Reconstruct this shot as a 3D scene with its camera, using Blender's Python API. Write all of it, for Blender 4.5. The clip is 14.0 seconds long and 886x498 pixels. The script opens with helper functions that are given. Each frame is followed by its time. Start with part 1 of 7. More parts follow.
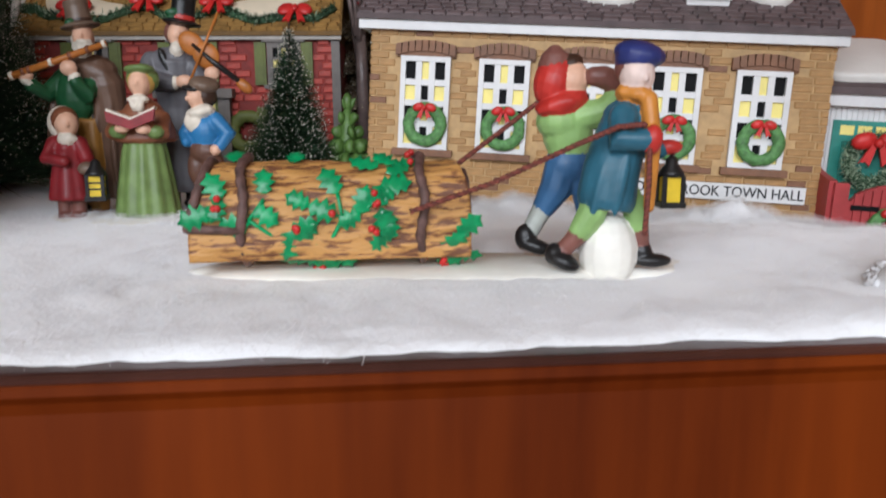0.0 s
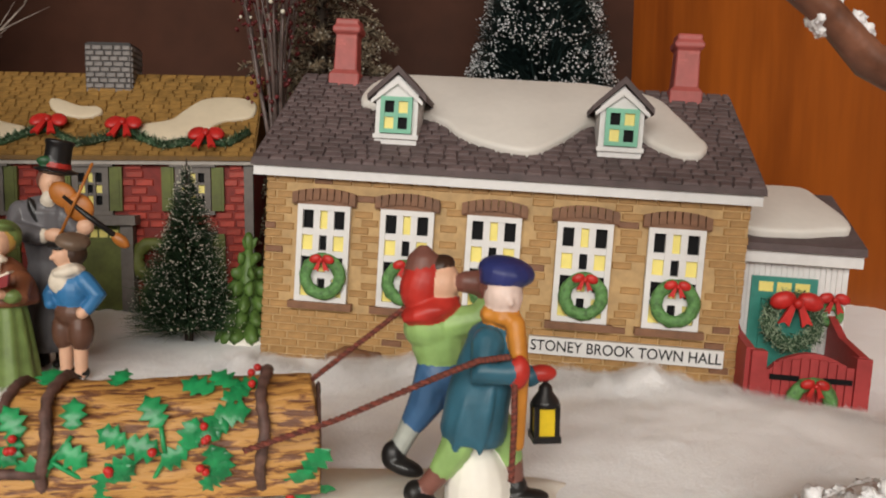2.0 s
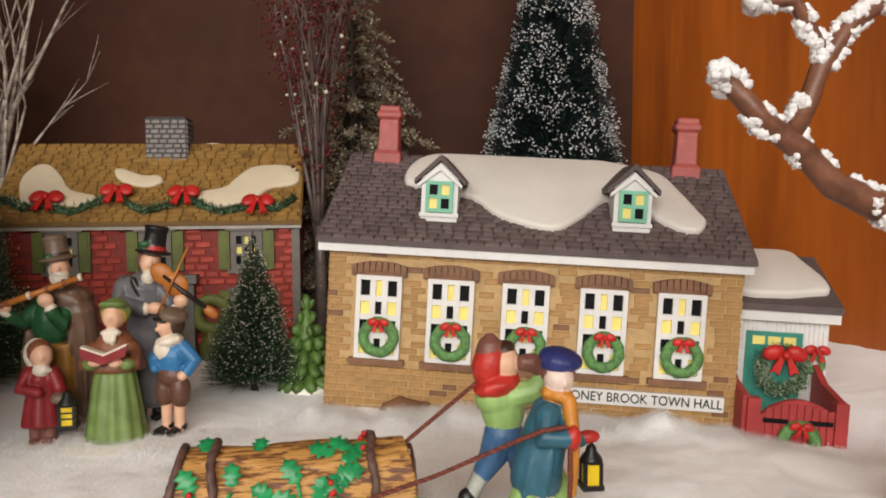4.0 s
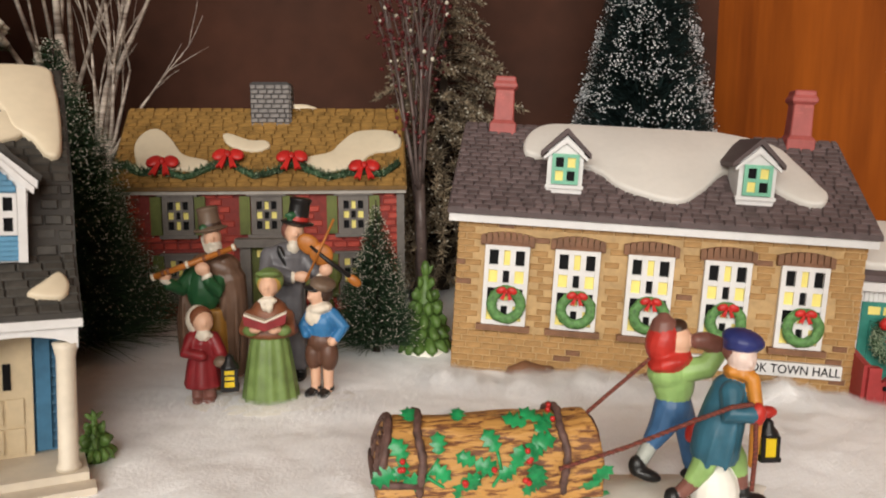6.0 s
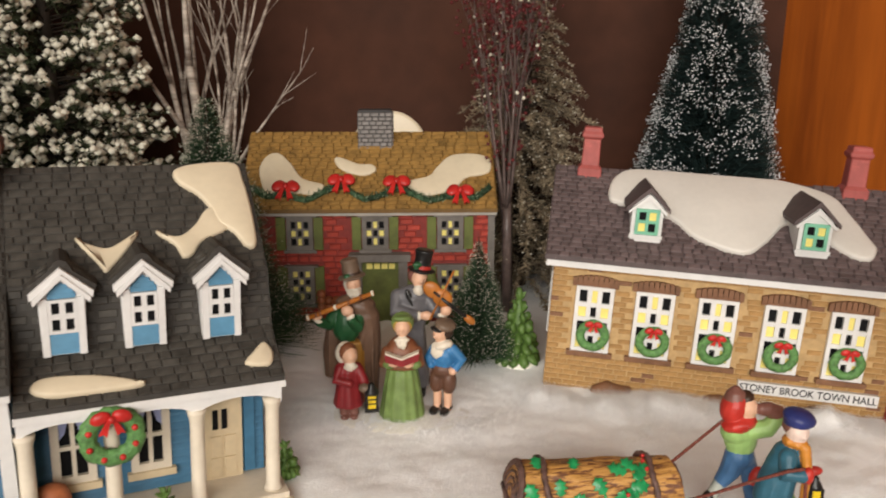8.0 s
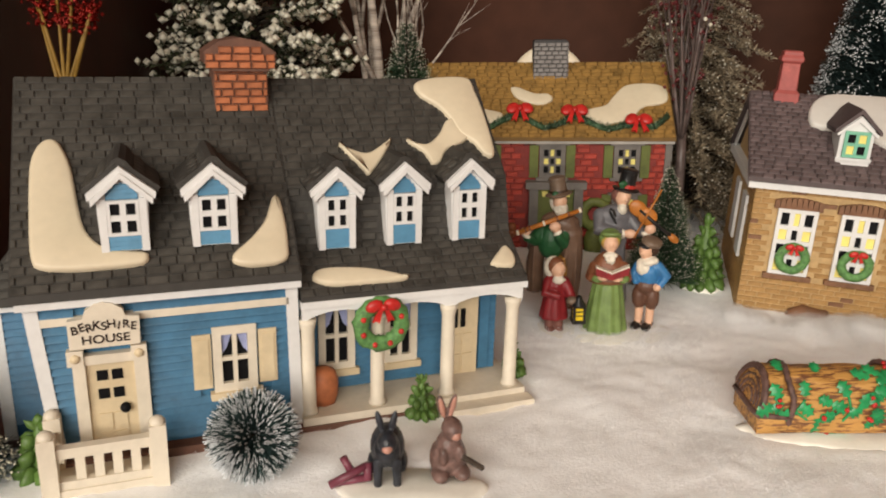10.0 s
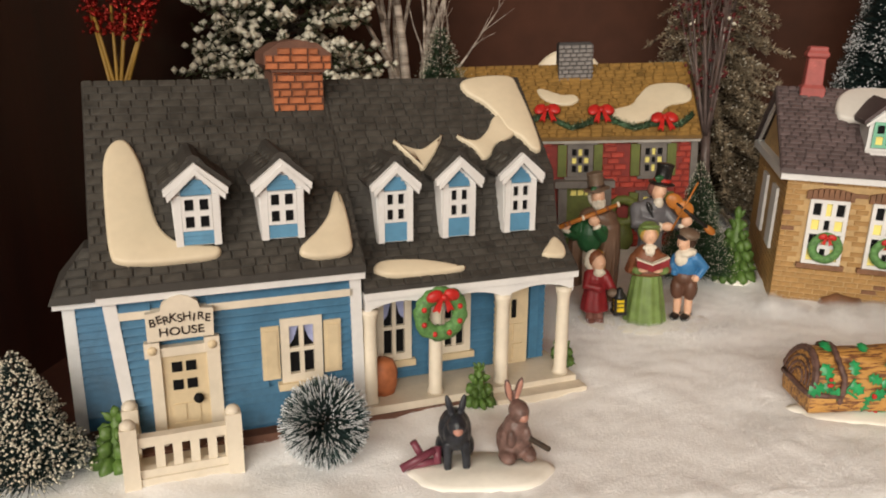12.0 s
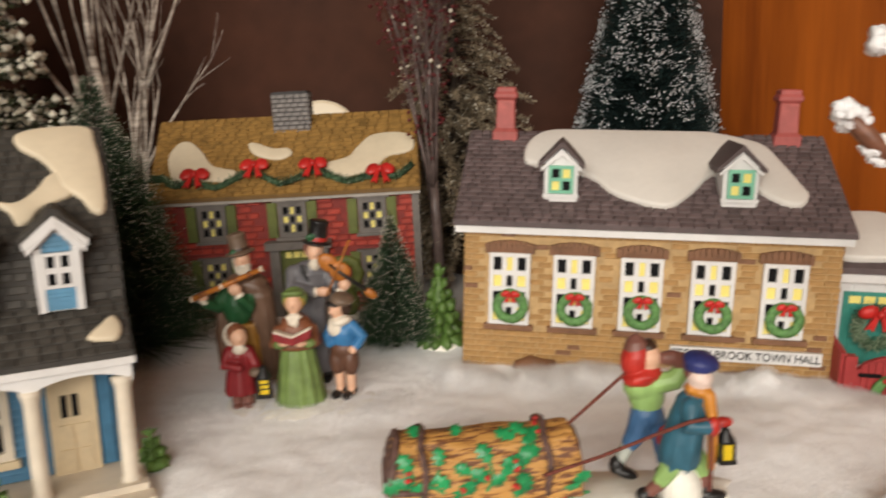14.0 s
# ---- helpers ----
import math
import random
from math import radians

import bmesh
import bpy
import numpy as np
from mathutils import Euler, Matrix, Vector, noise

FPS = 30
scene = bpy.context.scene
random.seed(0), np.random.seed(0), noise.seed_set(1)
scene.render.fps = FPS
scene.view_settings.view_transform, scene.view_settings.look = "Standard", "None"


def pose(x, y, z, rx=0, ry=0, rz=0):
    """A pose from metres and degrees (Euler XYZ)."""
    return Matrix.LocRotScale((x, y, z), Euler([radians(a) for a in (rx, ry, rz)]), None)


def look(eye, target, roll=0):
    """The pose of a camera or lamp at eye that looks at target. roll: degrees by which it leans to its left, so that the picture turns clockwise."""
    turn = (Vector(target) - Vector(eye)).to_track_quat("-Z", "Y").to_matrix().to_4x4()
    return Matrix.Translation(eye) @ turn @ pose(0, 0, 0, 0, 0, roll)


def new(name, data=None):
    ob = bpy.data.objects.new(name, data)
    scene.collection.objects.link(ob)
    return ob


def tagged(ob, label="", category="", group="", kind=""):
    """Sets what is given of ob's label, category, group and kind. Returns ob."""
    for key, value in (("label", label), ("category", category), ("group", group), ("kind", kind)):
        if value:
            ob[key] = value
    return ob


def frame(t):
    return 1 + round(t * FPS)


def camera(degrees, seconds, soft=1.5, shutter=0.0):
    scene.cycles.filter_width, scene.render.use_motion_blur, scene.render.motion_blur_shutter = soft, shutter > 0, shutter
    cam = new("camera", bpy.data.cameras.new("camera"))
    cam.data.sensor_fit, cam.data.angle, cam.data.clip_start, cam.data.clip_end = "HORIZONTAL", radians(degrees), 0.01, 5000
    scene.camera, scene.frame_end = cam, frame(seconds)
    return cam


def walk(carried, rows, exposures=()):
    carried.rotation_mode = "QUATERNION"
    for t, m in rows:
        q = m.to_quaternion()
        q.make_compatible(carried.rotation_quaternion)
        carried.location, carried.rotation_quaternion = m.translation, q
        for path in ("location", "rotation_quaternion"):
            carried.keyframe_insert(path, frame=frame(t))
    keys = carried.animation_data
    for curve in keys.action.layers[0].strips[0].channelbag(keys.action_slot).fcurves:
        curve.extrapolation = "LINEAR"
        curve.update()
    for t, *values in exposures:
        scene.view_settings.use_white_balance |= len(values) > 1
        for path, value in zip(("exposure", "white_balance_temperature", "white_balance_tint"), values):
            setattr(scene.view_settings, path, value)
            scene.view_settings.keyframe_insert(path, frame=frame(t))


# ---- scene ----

from mathutils.bvhtree import BVHTree

# Lengths below are in centimetres; CM turns them into metres.
CM = 0.01
cam = camera(59.87, 14.0, soft=1.9, shutter=0.3)
ROWS = [
    (0.0, 0.817, 0.353, 3.762, 79.9, -0.06, 1.37),
    (0.5, 1.792, 1.284, 5.132, 81.8, -0.2, 1.61),
    (1.0, 3.109, 2.266, 5.488, 83.0, -0.49, 1.17),
    (1.5, 4.085, 3.384, 5.77, 84.0, -0.64, 0.04),
    (2.0, 3.183, 2.887, 6.805, 85.06, -0.74, -1.19),
    (4.5, -0.075, -2.144, 9.308, 86.26, -0.01, -1.74),
    (5.0, -1.746, -2.23, 9.041, 85.29, -0.06, -0.83),
    (5.5, -2.693, -1.997, 8.995, 83.94, -0.21, -0.35),
    (6.0, -3.667, -2.607, 10.36, 82.3, -0.36, -0.24),
    (6.5, -4.244, -4.603, 13.271, 80.72, -0.53, -0.26),
    (7.0, -4.918, -6.464, 14.559, 79.08, -0.58, 0.07),
    (7.5, -5.516, -7.262, 16.684, 77.63, -0.61, 1.04),
    (8.0, -6.961, -7.865, 17.303, 76.44, -0.59, 2.66),
    (8.5, -8.534, -8.73, 17.287, 75.3, -0.72, 4.78),
    (9.0, -10.091, -9.341, 16.836, 74.17, -0.81, 6.83),
    (11.5, -15.905, -11.637, 14.775, 72.99, 0.41, 9.31),
    (12.0, -15.403, -11.806, 15.134, 74.11, 0.98, 8.18),
    (12.5, -15.999, -11.659, 14.554, 75.21, 1.56, 6.44),
    (13.0, -15.899, -10.693, 13.916, 76.0, 1.84, 4.57),
    (13.5, -10.228, -8.404, 14.124, 76.4, 1.93, 3.25),
    (14.0, -2.208, -5.283, 13.851, 78.27, 2.38, 2.07),
]
walk(cam, [(t, pose(x * CM, y * CM, z * CM, rx, ry, rz)) for t, x, y, z, rx, ry, rz in ROWS],
     exposures=[(0.0, -0.36, 5500, 10), (0.5, -0.42, 6250, 10), (1.0, -0.44, 6450, 10), (2.0, -0.5, 6500, 10), (4.5, -0.26, 6500, 10), (9.0, -0.2, 6700, 10), (11.5, -0.32, 6900, 10), (13.0, -0.28, 6900, 10), (14.0, -0.26, 6700, 10)])

# ---- light: area lamp added for an unseen, assumed window, behind and to the left ----
world = bpy.data.worlds.new("sky")
scene.world = world
world.use_nodes = True
sky = world.node_tree.nodes.new("ShaderNodeTexSky")
sky.sky_type, sky.sun_disc, sky.sun_elevation, sky.sun_rotation = "NISHITA", False, radians(35), radians(120)
world.node_tree.links.new(sky.outputs[0], world.node_tree.nodes["Background"].inputs[0])
world.node_tree.nodes["Background"].inputs[1].default_value = 0.12
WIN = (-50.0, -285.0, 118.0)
lamp = bpy.data.lights.new("unseen_window_light", "AREA")
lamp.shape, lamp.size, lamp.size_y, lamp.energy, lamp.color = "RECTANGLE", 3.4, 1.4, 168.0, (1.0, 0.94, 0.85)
lamp_ob = new("unseen_window_light", lamp)
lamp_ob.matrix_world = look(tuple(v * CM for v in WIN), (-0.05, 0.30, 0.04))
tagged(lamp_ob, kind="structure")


# ---- materials ----
def nodes_of(name):
    m = bpy.data.materials.new(name)
    m.use_nodes = True
    t = m.node_tree
    return m, t, t.nodes["Principled BSDF"]


def paint(name, col, rough=0.5, var=0.18, scale=60.0, bump=0.12, bscale=400.0, spec=0.4, island=0.0, obj=0.0, dark=None, metal=0.0,
          stretch=(1, 1, 1), sheen=0.0, sss=0.0, coat=0.0):
    """Paint with broad stains, fine grain and, where asked, a change from piece to piece. Scales are per metre."""
    m, t, b = nodes_of(name)
    n, link = t.nodes, t.links
    tc, mp = n.new("ShaderNodeTexCoord"), n.new("ShaderNodeMapping")
    mp.inputs["Scale"].default_value = stretch
    link.new(tc.outputs["Object"], mp.inputs[0])
    big, fine = n.new("ShaderNodeTexNoise"), n.new("ShaderNodeTexNoise")
    big.inputs["Scale"].default_value, fine.inputs["Scale"].default_value = scale, bscale
    big.inputs["Detail"].default_value, fine.inputs["Detail"].default_value = 4.0, 5.0
    link.new(mp.outputs[0], big.inputs[0])
    link.new(mp.outputs[0], fine.inputs[0])
    mix = n.new("ShaderNodeMix")
    mix.data_type = "RGBA"
    lo = dark or tuple(c * (1 - var * 1.6) for c in col)
    hi = tuple(min(1.0, c * (1 + var * 0.7)) for c in col)
    mix.inputs[6].default_value, mix.inputs[7].default_value = (*lo, 1), (*hi, 1)
    add = n.new("ShaderNodeMath")
    add.operation = "MULTIPLY_ADD"
    add.inputs[1].default_value, add.inputs[2].default_value = 0.35, 0.0
    link.new(fine.outputs[0], add.inputs[0])
    s = n.new("ShaderNodeMath")
    s.operation = "MULTIPLY_ADD"
    s.inputs[1].default_value = 0.75
    link.new(big.outputs[0], s.inputs[0])
    link.new(add.outputs[0], s.inputs[2])
    ramp = n.new("ShaderNodeMapRange")
    ramp.inputs[1].default_value, ramp.inputs[2].default_value = 0.36, 0.74
    link.new(s.outputs[0], ramp.inputs[0])
    link.new(ramp.outputs[0], mix.inputs[0])
    out = mix.outputs[2]
    if island or obj:
        hsv, mr = n.new("ShaderNodeHueSaturation"), n.new("ShaderNodeMapRange")
        amount = island or obj
        mr.inputs[3].default_value, mr.inputs[4].default_value = 1 - amount, 1 + amount * 0.6
        src = n.new("ShaderNodeNewGeometry").outputs["Random Per Island"] if island else n.new("ShaderNodeObjectInfo").outputs["Random"]
        link.new(src, mr.inputs[0])
        link.new(mr.outputs[0], hsv.inputs["Value"])
        link.new(out, hsv.inputs["Color"])
        out = hsv.outputs[0]
    link.new(out, b.inputs["Base Color"])
    rr = n.new("ShaderNodeMapRange")
    rr.inputs[3].default_value, rr.inputs[4].default_value = max(0.05, rough - 0.12), min(1.0, rough + 0.12)
    link.new(big.outputs[0], rr.inputs[0])
    link.new(rr.outputs[0], b.inputs["Roughness"])
    b.inputs["Metallic"].default_value = metal
    b.inputs["Specular IOR Level"].default_value = spec
    b.inputs["Sheen Weight"].default_value = sheen
    b.inputs["Coat Weight"].default_value = coat
    if sss:
        b.inputs["Subsurface Weight"].default_value = sss
        b.inputs["Subsurface Radius"].default_value = (0.004, 0.003, 0.003)
    if bump:
        bp = n.new("ShaderNodeBump")
        bp.inputs["Strength"].default_value, bp.inputs["Distance"].default_value = bump, 0.0006
        link.new(fine.outputs[0], bp.inputs["Height"])
        link.new(bp.outputs[0], b.inputs["Normal"])
    return m


def wood(name, col, dark, rough=0.35, across=14.0, along=1.2, coat=0.2):
    """Varnished boards, the grain running along z of the object."""
    m, t, b = nodes_of(name)
    n, link = t.nodes, t.links
    tc, mp = n.new("ShaderNodeTexCoord"), n.new("ShaderNodeMapping")
    mp.inputs["Scale"].default_value = (across, across, along)
    link.new(tc.outputs["Object"], mp.inputs[0])
    a, c = n.new("ShaderNodeTexNoise"), n.new("ShaderNodeTexNoise")
    a.inputs["Scale"].default_value, a.inputs["Detail"].default_value, a.inputs["Distortion"].default_value = 1.6, 6.0, 0.6
    c.inputs["Scale"].default_value, c.inputs["Detail"].default_value = 14.0, 4.0
    link.new(mp.outputs[0], a.inputs[0])
    link.new(mp.outputs[0], c.inputs[0])
    s = n.new("ShaderNodeMath")
    s.operation = "MULTIPLY_ADD"
    s.inputs[1].default_value = 0.35
    link.new(c.outputs[0], s.inputs[0])
    link.new(a.outputs[0], s.inputs[2])
    r = n.new("ShaderNodeValToRGB")
    r.color_ramp.elements[0].position, r.color_ramp.elements[1].position = 0.45, 0.9
    r.color_ramp.elements[0].color, r.color_ramp.elements[1].color = (*dark, 1), (*col, 1)
    link.new(s.outputs[0], r.inputs[0])
    link.new(r.outputs[0], b.inputs["Base Color"])
    b.inputs["Roughness"].default_value, b.inputs["Coat Weight"].default_value = rough, coat
    b.inputs["Coat Roughness"].default_value = 0.25
    bp = n.new("ShaderNodeBump")
    bp.inputs["Strength"].default_value, bp.inputs["Distance"].default_value = 0.12, 0.0005
    link.new(c.outputs[0], bp.inputs["Height"])
    link.new(bp.outputs[0], b.inputs["Normal"])
    return m


def streaks(name, hi, mid, lo):
    """Carved bark: long dark grooves along x."""
    m, t, b = nodes_of(name)
    n, link = t.nodes, t.links
    tc = n.new("ShaderNodeTexCoord")
    outs = []
    for scale, st in ((760.0, (0.2, 1, 1)), (2000.0, (0.16, 1, 1)), (150.0, (0.5, 1, 1))):
        mp, no = n.new("ShaderNodeMapping"), n.new("ShaderNodeTexNoise")
        mp.inputs["Scale"].default_value = st
        no.inputs["Scale"].default_value, no.inputs["Detail"].default_value, no.inputs["Distortion"].default_value = scale, 4.0, 0.5
        link.new(tc.outputs["Object"], mp.inputs[0])
        link.new(mp.outputs[0], no.inputs[0])
        outs.append(no.outputs[0])
    s1, s2 = n.new("ShaderNodeMath"), n.new("ShaderNodeMath")
    s1.operation = s2.operation = "MULTIPLY_ADD"
    s1.inputs[1].default_value, s2.inputs[1].default_value = 0.45, 0.5
    link.new(outs[1], s1.inputs[0])
    link.new(outs[0], s1.inputs[2])
    link.new(outs[2], s2.inputs[0])
    link.new(s1.outputs[0], s2.inputs[2])
    r = n.new("ShaderNodeValToRGB")
    r.color_ramp.elements[0].position, r.color_ramp.elements[1].position = 0.87, 1.08
    r.color_ramp.elements[0].color, r.color_ramp.elements[1].color = (*lo, 1), (*hi, 1)
    e = r.color_ramp.elements.new(0.96)
    e.color = (*mid, 1)
    r.color_ramp.elements[2].position = 1.03
    link.new(s2.outputs[0], r.inputs[0])
    link.new(r.outputs[0], b.inputs["Base Color"])
    b.inputs["Roughness"].default_value = 0.5
    bp = n.new("ShaderNodeBump")
    bp.inputs["Strength"].default_value, bp.inputs["Distance"].default_value = 0.7, 0.0008
    link.new(s1.outputs[0], bp.inputs["Height"])
    link.new(bp.outputs[0], b.inputs["Normal"])
    return m


SNOW = paint("cotton_snow", (0.955, 0.955, 0.96), 0.95, 0.02, 25, 0.45, 900, 0.1, sheen=0.5)
FIBRE = paint("cotton_fibre", (0.93, 0.92, 0.92), 0.9, 0.03, 40, 0, 300, 0.1, sheen=0.5)
GLAZE = paint("painted_roof_snow", (0.70, 0.60, 0.44), 0.45, 0.06, 40, 0.05, 300)
GLAZE_W = paint("white_roof_snow", (0.72, 0.69, 0.64), 0.45, 0.05, 40, 0.05, 300)
WHITE = paint("white_trim", (0.73, 0.72, 0.71), 0.5, 0.06, 50, 0.08)
CREAM = paint("cream_trim", (0.68, 0.55, 0.36), 0.5, 0.10, 60, 0.08)
CREAM_W = paint("cream_white_trim", (0.72, 0.64, 0.52), 0.5, 0.08, 60, 0.08)
BLUE = paint("blue_clapboard", (0.05, 0.165, 0.285), 0.5, 0.20, 80, 0.15)
BLUE_L = paint("light_blue_panel", (0.095, 0.265, 0.42), 0.5, 0.15, 80, 0.1)
SLATE = paint("charcoal_shingle", (0.062, 0.056, 0.048), 0.6, 0.35, 120, 0.3, obj=0.12)
SLATE_J = paint("charcoal_shingles", (0.062, 0.056, 0.048), 0.6, 0.35, 120, 0.3, island=0.12)
SLATE_B = paint("charcoal_joint", (0.046, 0.041, 0.036), 0.7, 0.2, 120, 0.3)
PURPLE = paint("purple_brown_shingle", (0.135, 0.098, 0.098), 0.6, 0.25, 120, 0.3, obj=0.22)
PURPLE_J = paint("purple_brown_shingles", (0.135, 0.098, 0.098), 0.6, 0.25, 120, 0.3, island=0.22)
PURPLE_B = paint("purple_brown_joint", (0.105, 0.077, 0.077), 0.7, 0.2, 120, 0.3)
TAN = paint("tan_brick", (0.42, 0.238, 0.086), 0.55, 0.2, 100, 0.2, obj=0.12)
TAN_J = paint("tan_bricks", (0.42, 0.238, 0.086), 0.55, 0.2, 100, 0.2, island=0.12)
TAN_D = paint("brown_brick", (0.22, 0.105, 0.055), 0.55, 0.2, 100, 0.2)
TAN_B = paint("pale_mortar", (0.50, 0.33, 0.155), 0.7, 0.15, 100, 0.2)
REDB = paint("red_brick", (0.42, 0.05, 0.03), 0.5, 0.25, 100, 0.2, obj=0.2)
REDB_J = paint("red_bricks", (0.42, 0.05, 0.03), 0.5, 0.25, 100, 0.2, island=0.2)
REDB_B = paint("red_mortar", (0.24, 0.035, 0.028), 0.7, 0.2, 100, 0.2)
OCHRE = paint("ochre_shingle", (0.30, 0.165, 0.042), 0.6, 0.3, 100, 0.3, obj=0.1)
OCHRE_J = paint("ochre_shingles", (0.30, 0.165, 0.042), 0.6, 0.3, 100, 0.3, island=0.1)
OCHRE_B = paint("ochre_joint", (0.16, 0.085, 0.02), 0.7, 0.2, 100, 0.3)
GREYL = paint("pale_grey_cornice", (0.42, 0.38, 0.34), 0.6, 0.15, 80, 0.2)
GREYP = paint("grey_trim", (0.17, 0.15, 0.135), 0.6, 0.2, 80, 0.2)
STONE = paint("grey_chimney_stone", (0.24, 0.22, 0.21), 0.65, 0.25, 150, 0.3, obj=0.15)
STONE_D = paint("dark_chimney_cap", (0.05, 0.045, 0.045), 0.7, 0.2, 100, 0.3)
OLIVE = paint("olive_green_shutter", (0.13, 0.15, 0.035), 0.55, 0.25, 80, 0.2)
PINK = paint("dull_red_chimney", (0.42, 0.10, 0.09), 0.5, 0.15, 80, 0.15)
PINK_J = paint("dull_red_chimney_bricks", (0.46, 0.115, 0.10), 0.5, 0.15, 80, 0.15, island=0.15)
ORANGE_B = paint("orange_chimney_brick", (0.42, 0.135, 0.055), 0.55, 0.25, 150, 0.25, obj=0.25)
ORANGE_M = paint("chimney_mortar", (0.16, 0.075, 0.05), 0.7, 0.2, 100, 0.3)
YELLOW = paint("yellow_lit_pane", (0.88, 0.76, 0.23), 0.35, 0.08, 60, 0.03)
BLACK = paint("black_pane", (0.008, 0.008, 0.009), 0.6, 0.2, 60, 0.03, spec=0.1)
INK = paint("dark_brown_lettering", (0.03, 0.016, 0.011), 0.5, 0.3, 200, 0.05)
GREEN_W = paint("wreath_green", (0.12, 0.28, 0.085), 0.55, 0.35, 500, 0.8, 900)
BRISTLE = paint("dark_green_bristle", (0.06, 0.125, 0.06), 0.7, 0.3, 100, 0, island=0.5)
BRISTLE_B = paint("blue_green_bristle", (0.038, 0.075, 0.072), 0.7, 0.3, 100, 0, island=0.5)
BRISTLE_P = paint("brown_pine_needle", (0.34, 0.27, 0.18), 0.8, 0.3, 100, 0, island=0.5)
BRISTLE_O = paint("olive_pine_needle", (0.055, 0.07, 0.03), 0.8, 0.3, 100, 0, island=0.5)
FROST = paint("frost_white", (0.80, 0.82, 0.84), 0.7, 0.06, 200, 0)
FROST_C = paint("frost_cream", (0.74, 0.70, 0.58), 0.75, 0.10, 200, 0.1)
TRUNK = paint("dark_wire_trunk", (0.05, 0.035, 0.025), 0.8, 0.2, 100, 0.2)
RED = paint("red_paint", (0.56, 0.026, 0.022), 0.4, 0.2, 150, 0.1)
TEAL = paint("teal_door", (0.045, 0.27, 0.215), 0.45, 0.15, 80, 0.1)
LEAFG = paint("glazed_leaf_green", (0.10, 0.185, 0.04), 0.45, 0.3, 150, 0.2)
DARKRED = paint("red_gate_paint", (0.40, 0.045, 0.045), 0.5, 0.15, 80, 0.15)
BARK = streaks("carved_bark", (0.56, 0.29, 0.08), (0.36, 0.16, 0.045), (0.15, 0.058, 0.026))
BARK_D = paint("mauve_brown_band", (0.15, 0.082, 0.068), 0.6, 0.4, 300, 0.6, 500)
HOLLY = paint("holly_green", (0.02, 0.30, 0.10), 0.3, 0.3, 200, 0.2)
ROPE_D = paint("dark_red_brown_rope", (0.15, 0.042, 0.03), 0.7, 0.3, 1200, 0.6, 1800)
ROPE = paint("red_brown_rope", (0.24, 0.06, 0.04), 0.7, 0.3, 1200, 0.6, 1800)
SKIN = paint("skin_paint", (0.72, 0.43, 0.29), 0.45, 0.08, 100, 0.03)
BASE_W = paint("figurine_snow", (0.88, 0.85, 0.77), 0.45, 0.06, 60, 0.05)
PLASTER = paint("wall_brown", (0.066, 0.025, 0.0145), 0.65, 0.25, 9, 0.15, 60, spec=0.12)
# Colour of the added, unseen room walls, set for their bounce light.
ROOMW = paint("unseen_room_wall", (0.32, 0.25, 0.175), 0.8, 0.05, 4, 0.1, 100)
OAK = wood("orange_wood", (0.40, 0.098, 0.011), (0.17, 0.036, 0.005))
CHERRY = wood("red_brown_wood", (0.19, 0.033, 0.0015), (0.075, 0.011, 0.001), 0.5, coat=0.0)
CHERRY.node_tree.nodes["Principled BSDF"].inputs["Specular IOR Level"].default_value = 0.15
# Side panel wood, its colour darkened to stand for the shade there.
SIDEW = wood("shade_dark_red_wood", (0.05, 0.013, 0.006), (0.022, 0.006, 0.003), 0.45, coat=0.1)
DARKW = wood("dark_brown_wood", (0.085, 0.032, 0.022), (0.04, 0.015, 0.011), 0.35)
IVORY = paint("ivory_plate", (0.82, 0.70, 0.52), 0.4, 0.03, 20, 0.02)


# ---- building blocks ----
def box(bm, x0, x1, y0, y1, z0, z1, mi=0):
    vs = [bm.verts.new((x, y, z)) for z in (z0, z1) for y in (y0, y1) for x in (x0, x1)]
    for q in ((0, 2, 3, 1), (4, 5, 7, 6), (0, 1, 5, 4), (2, 6, 7, 3), (1, 3, 7, 5), (0, 4, 6, 2)):
        bm.faces.new([vs[i] for i in q]).material_index = mi
    return vs


def prism(bm, pts, y0, y1, mi=0):
    """An outline in x and z, pushed from y0 to y1."""
    a, b = [bm.verts.new((x, y0, z)) for x, z in pts], [bm.verts.new((x, y1, z)) for x, z in pts]
    fs = [bm.faces.new(a), bm.faces.new(b[::-1])]
    for i in range(len(pts)):
        fs.append(bm.faces.new((a[i - 1], b[i - 1], b[i], a[i])))
    for f in fs:
        f.material_index = mi
    return a + b


def prism_x(bm, pts, x0, x1, mi=0):
    """An outline in y and z, pushed from x0 to x1."""
    a, b = [bm.verts.new((x0, y, z)) for y, z in pts], [bm.verts.new((x1, y, z)) for y, z in pts]
    fs = [bm.faces.new(a), bm.faces.new(b[::-1])]
    for i in range(len(pts)):
        fs.append(bm.faces.new((a[i - 1], b[i - 1], b[i], a[i])))
    for f in fs:
        f.material_index = mi
    return a + b


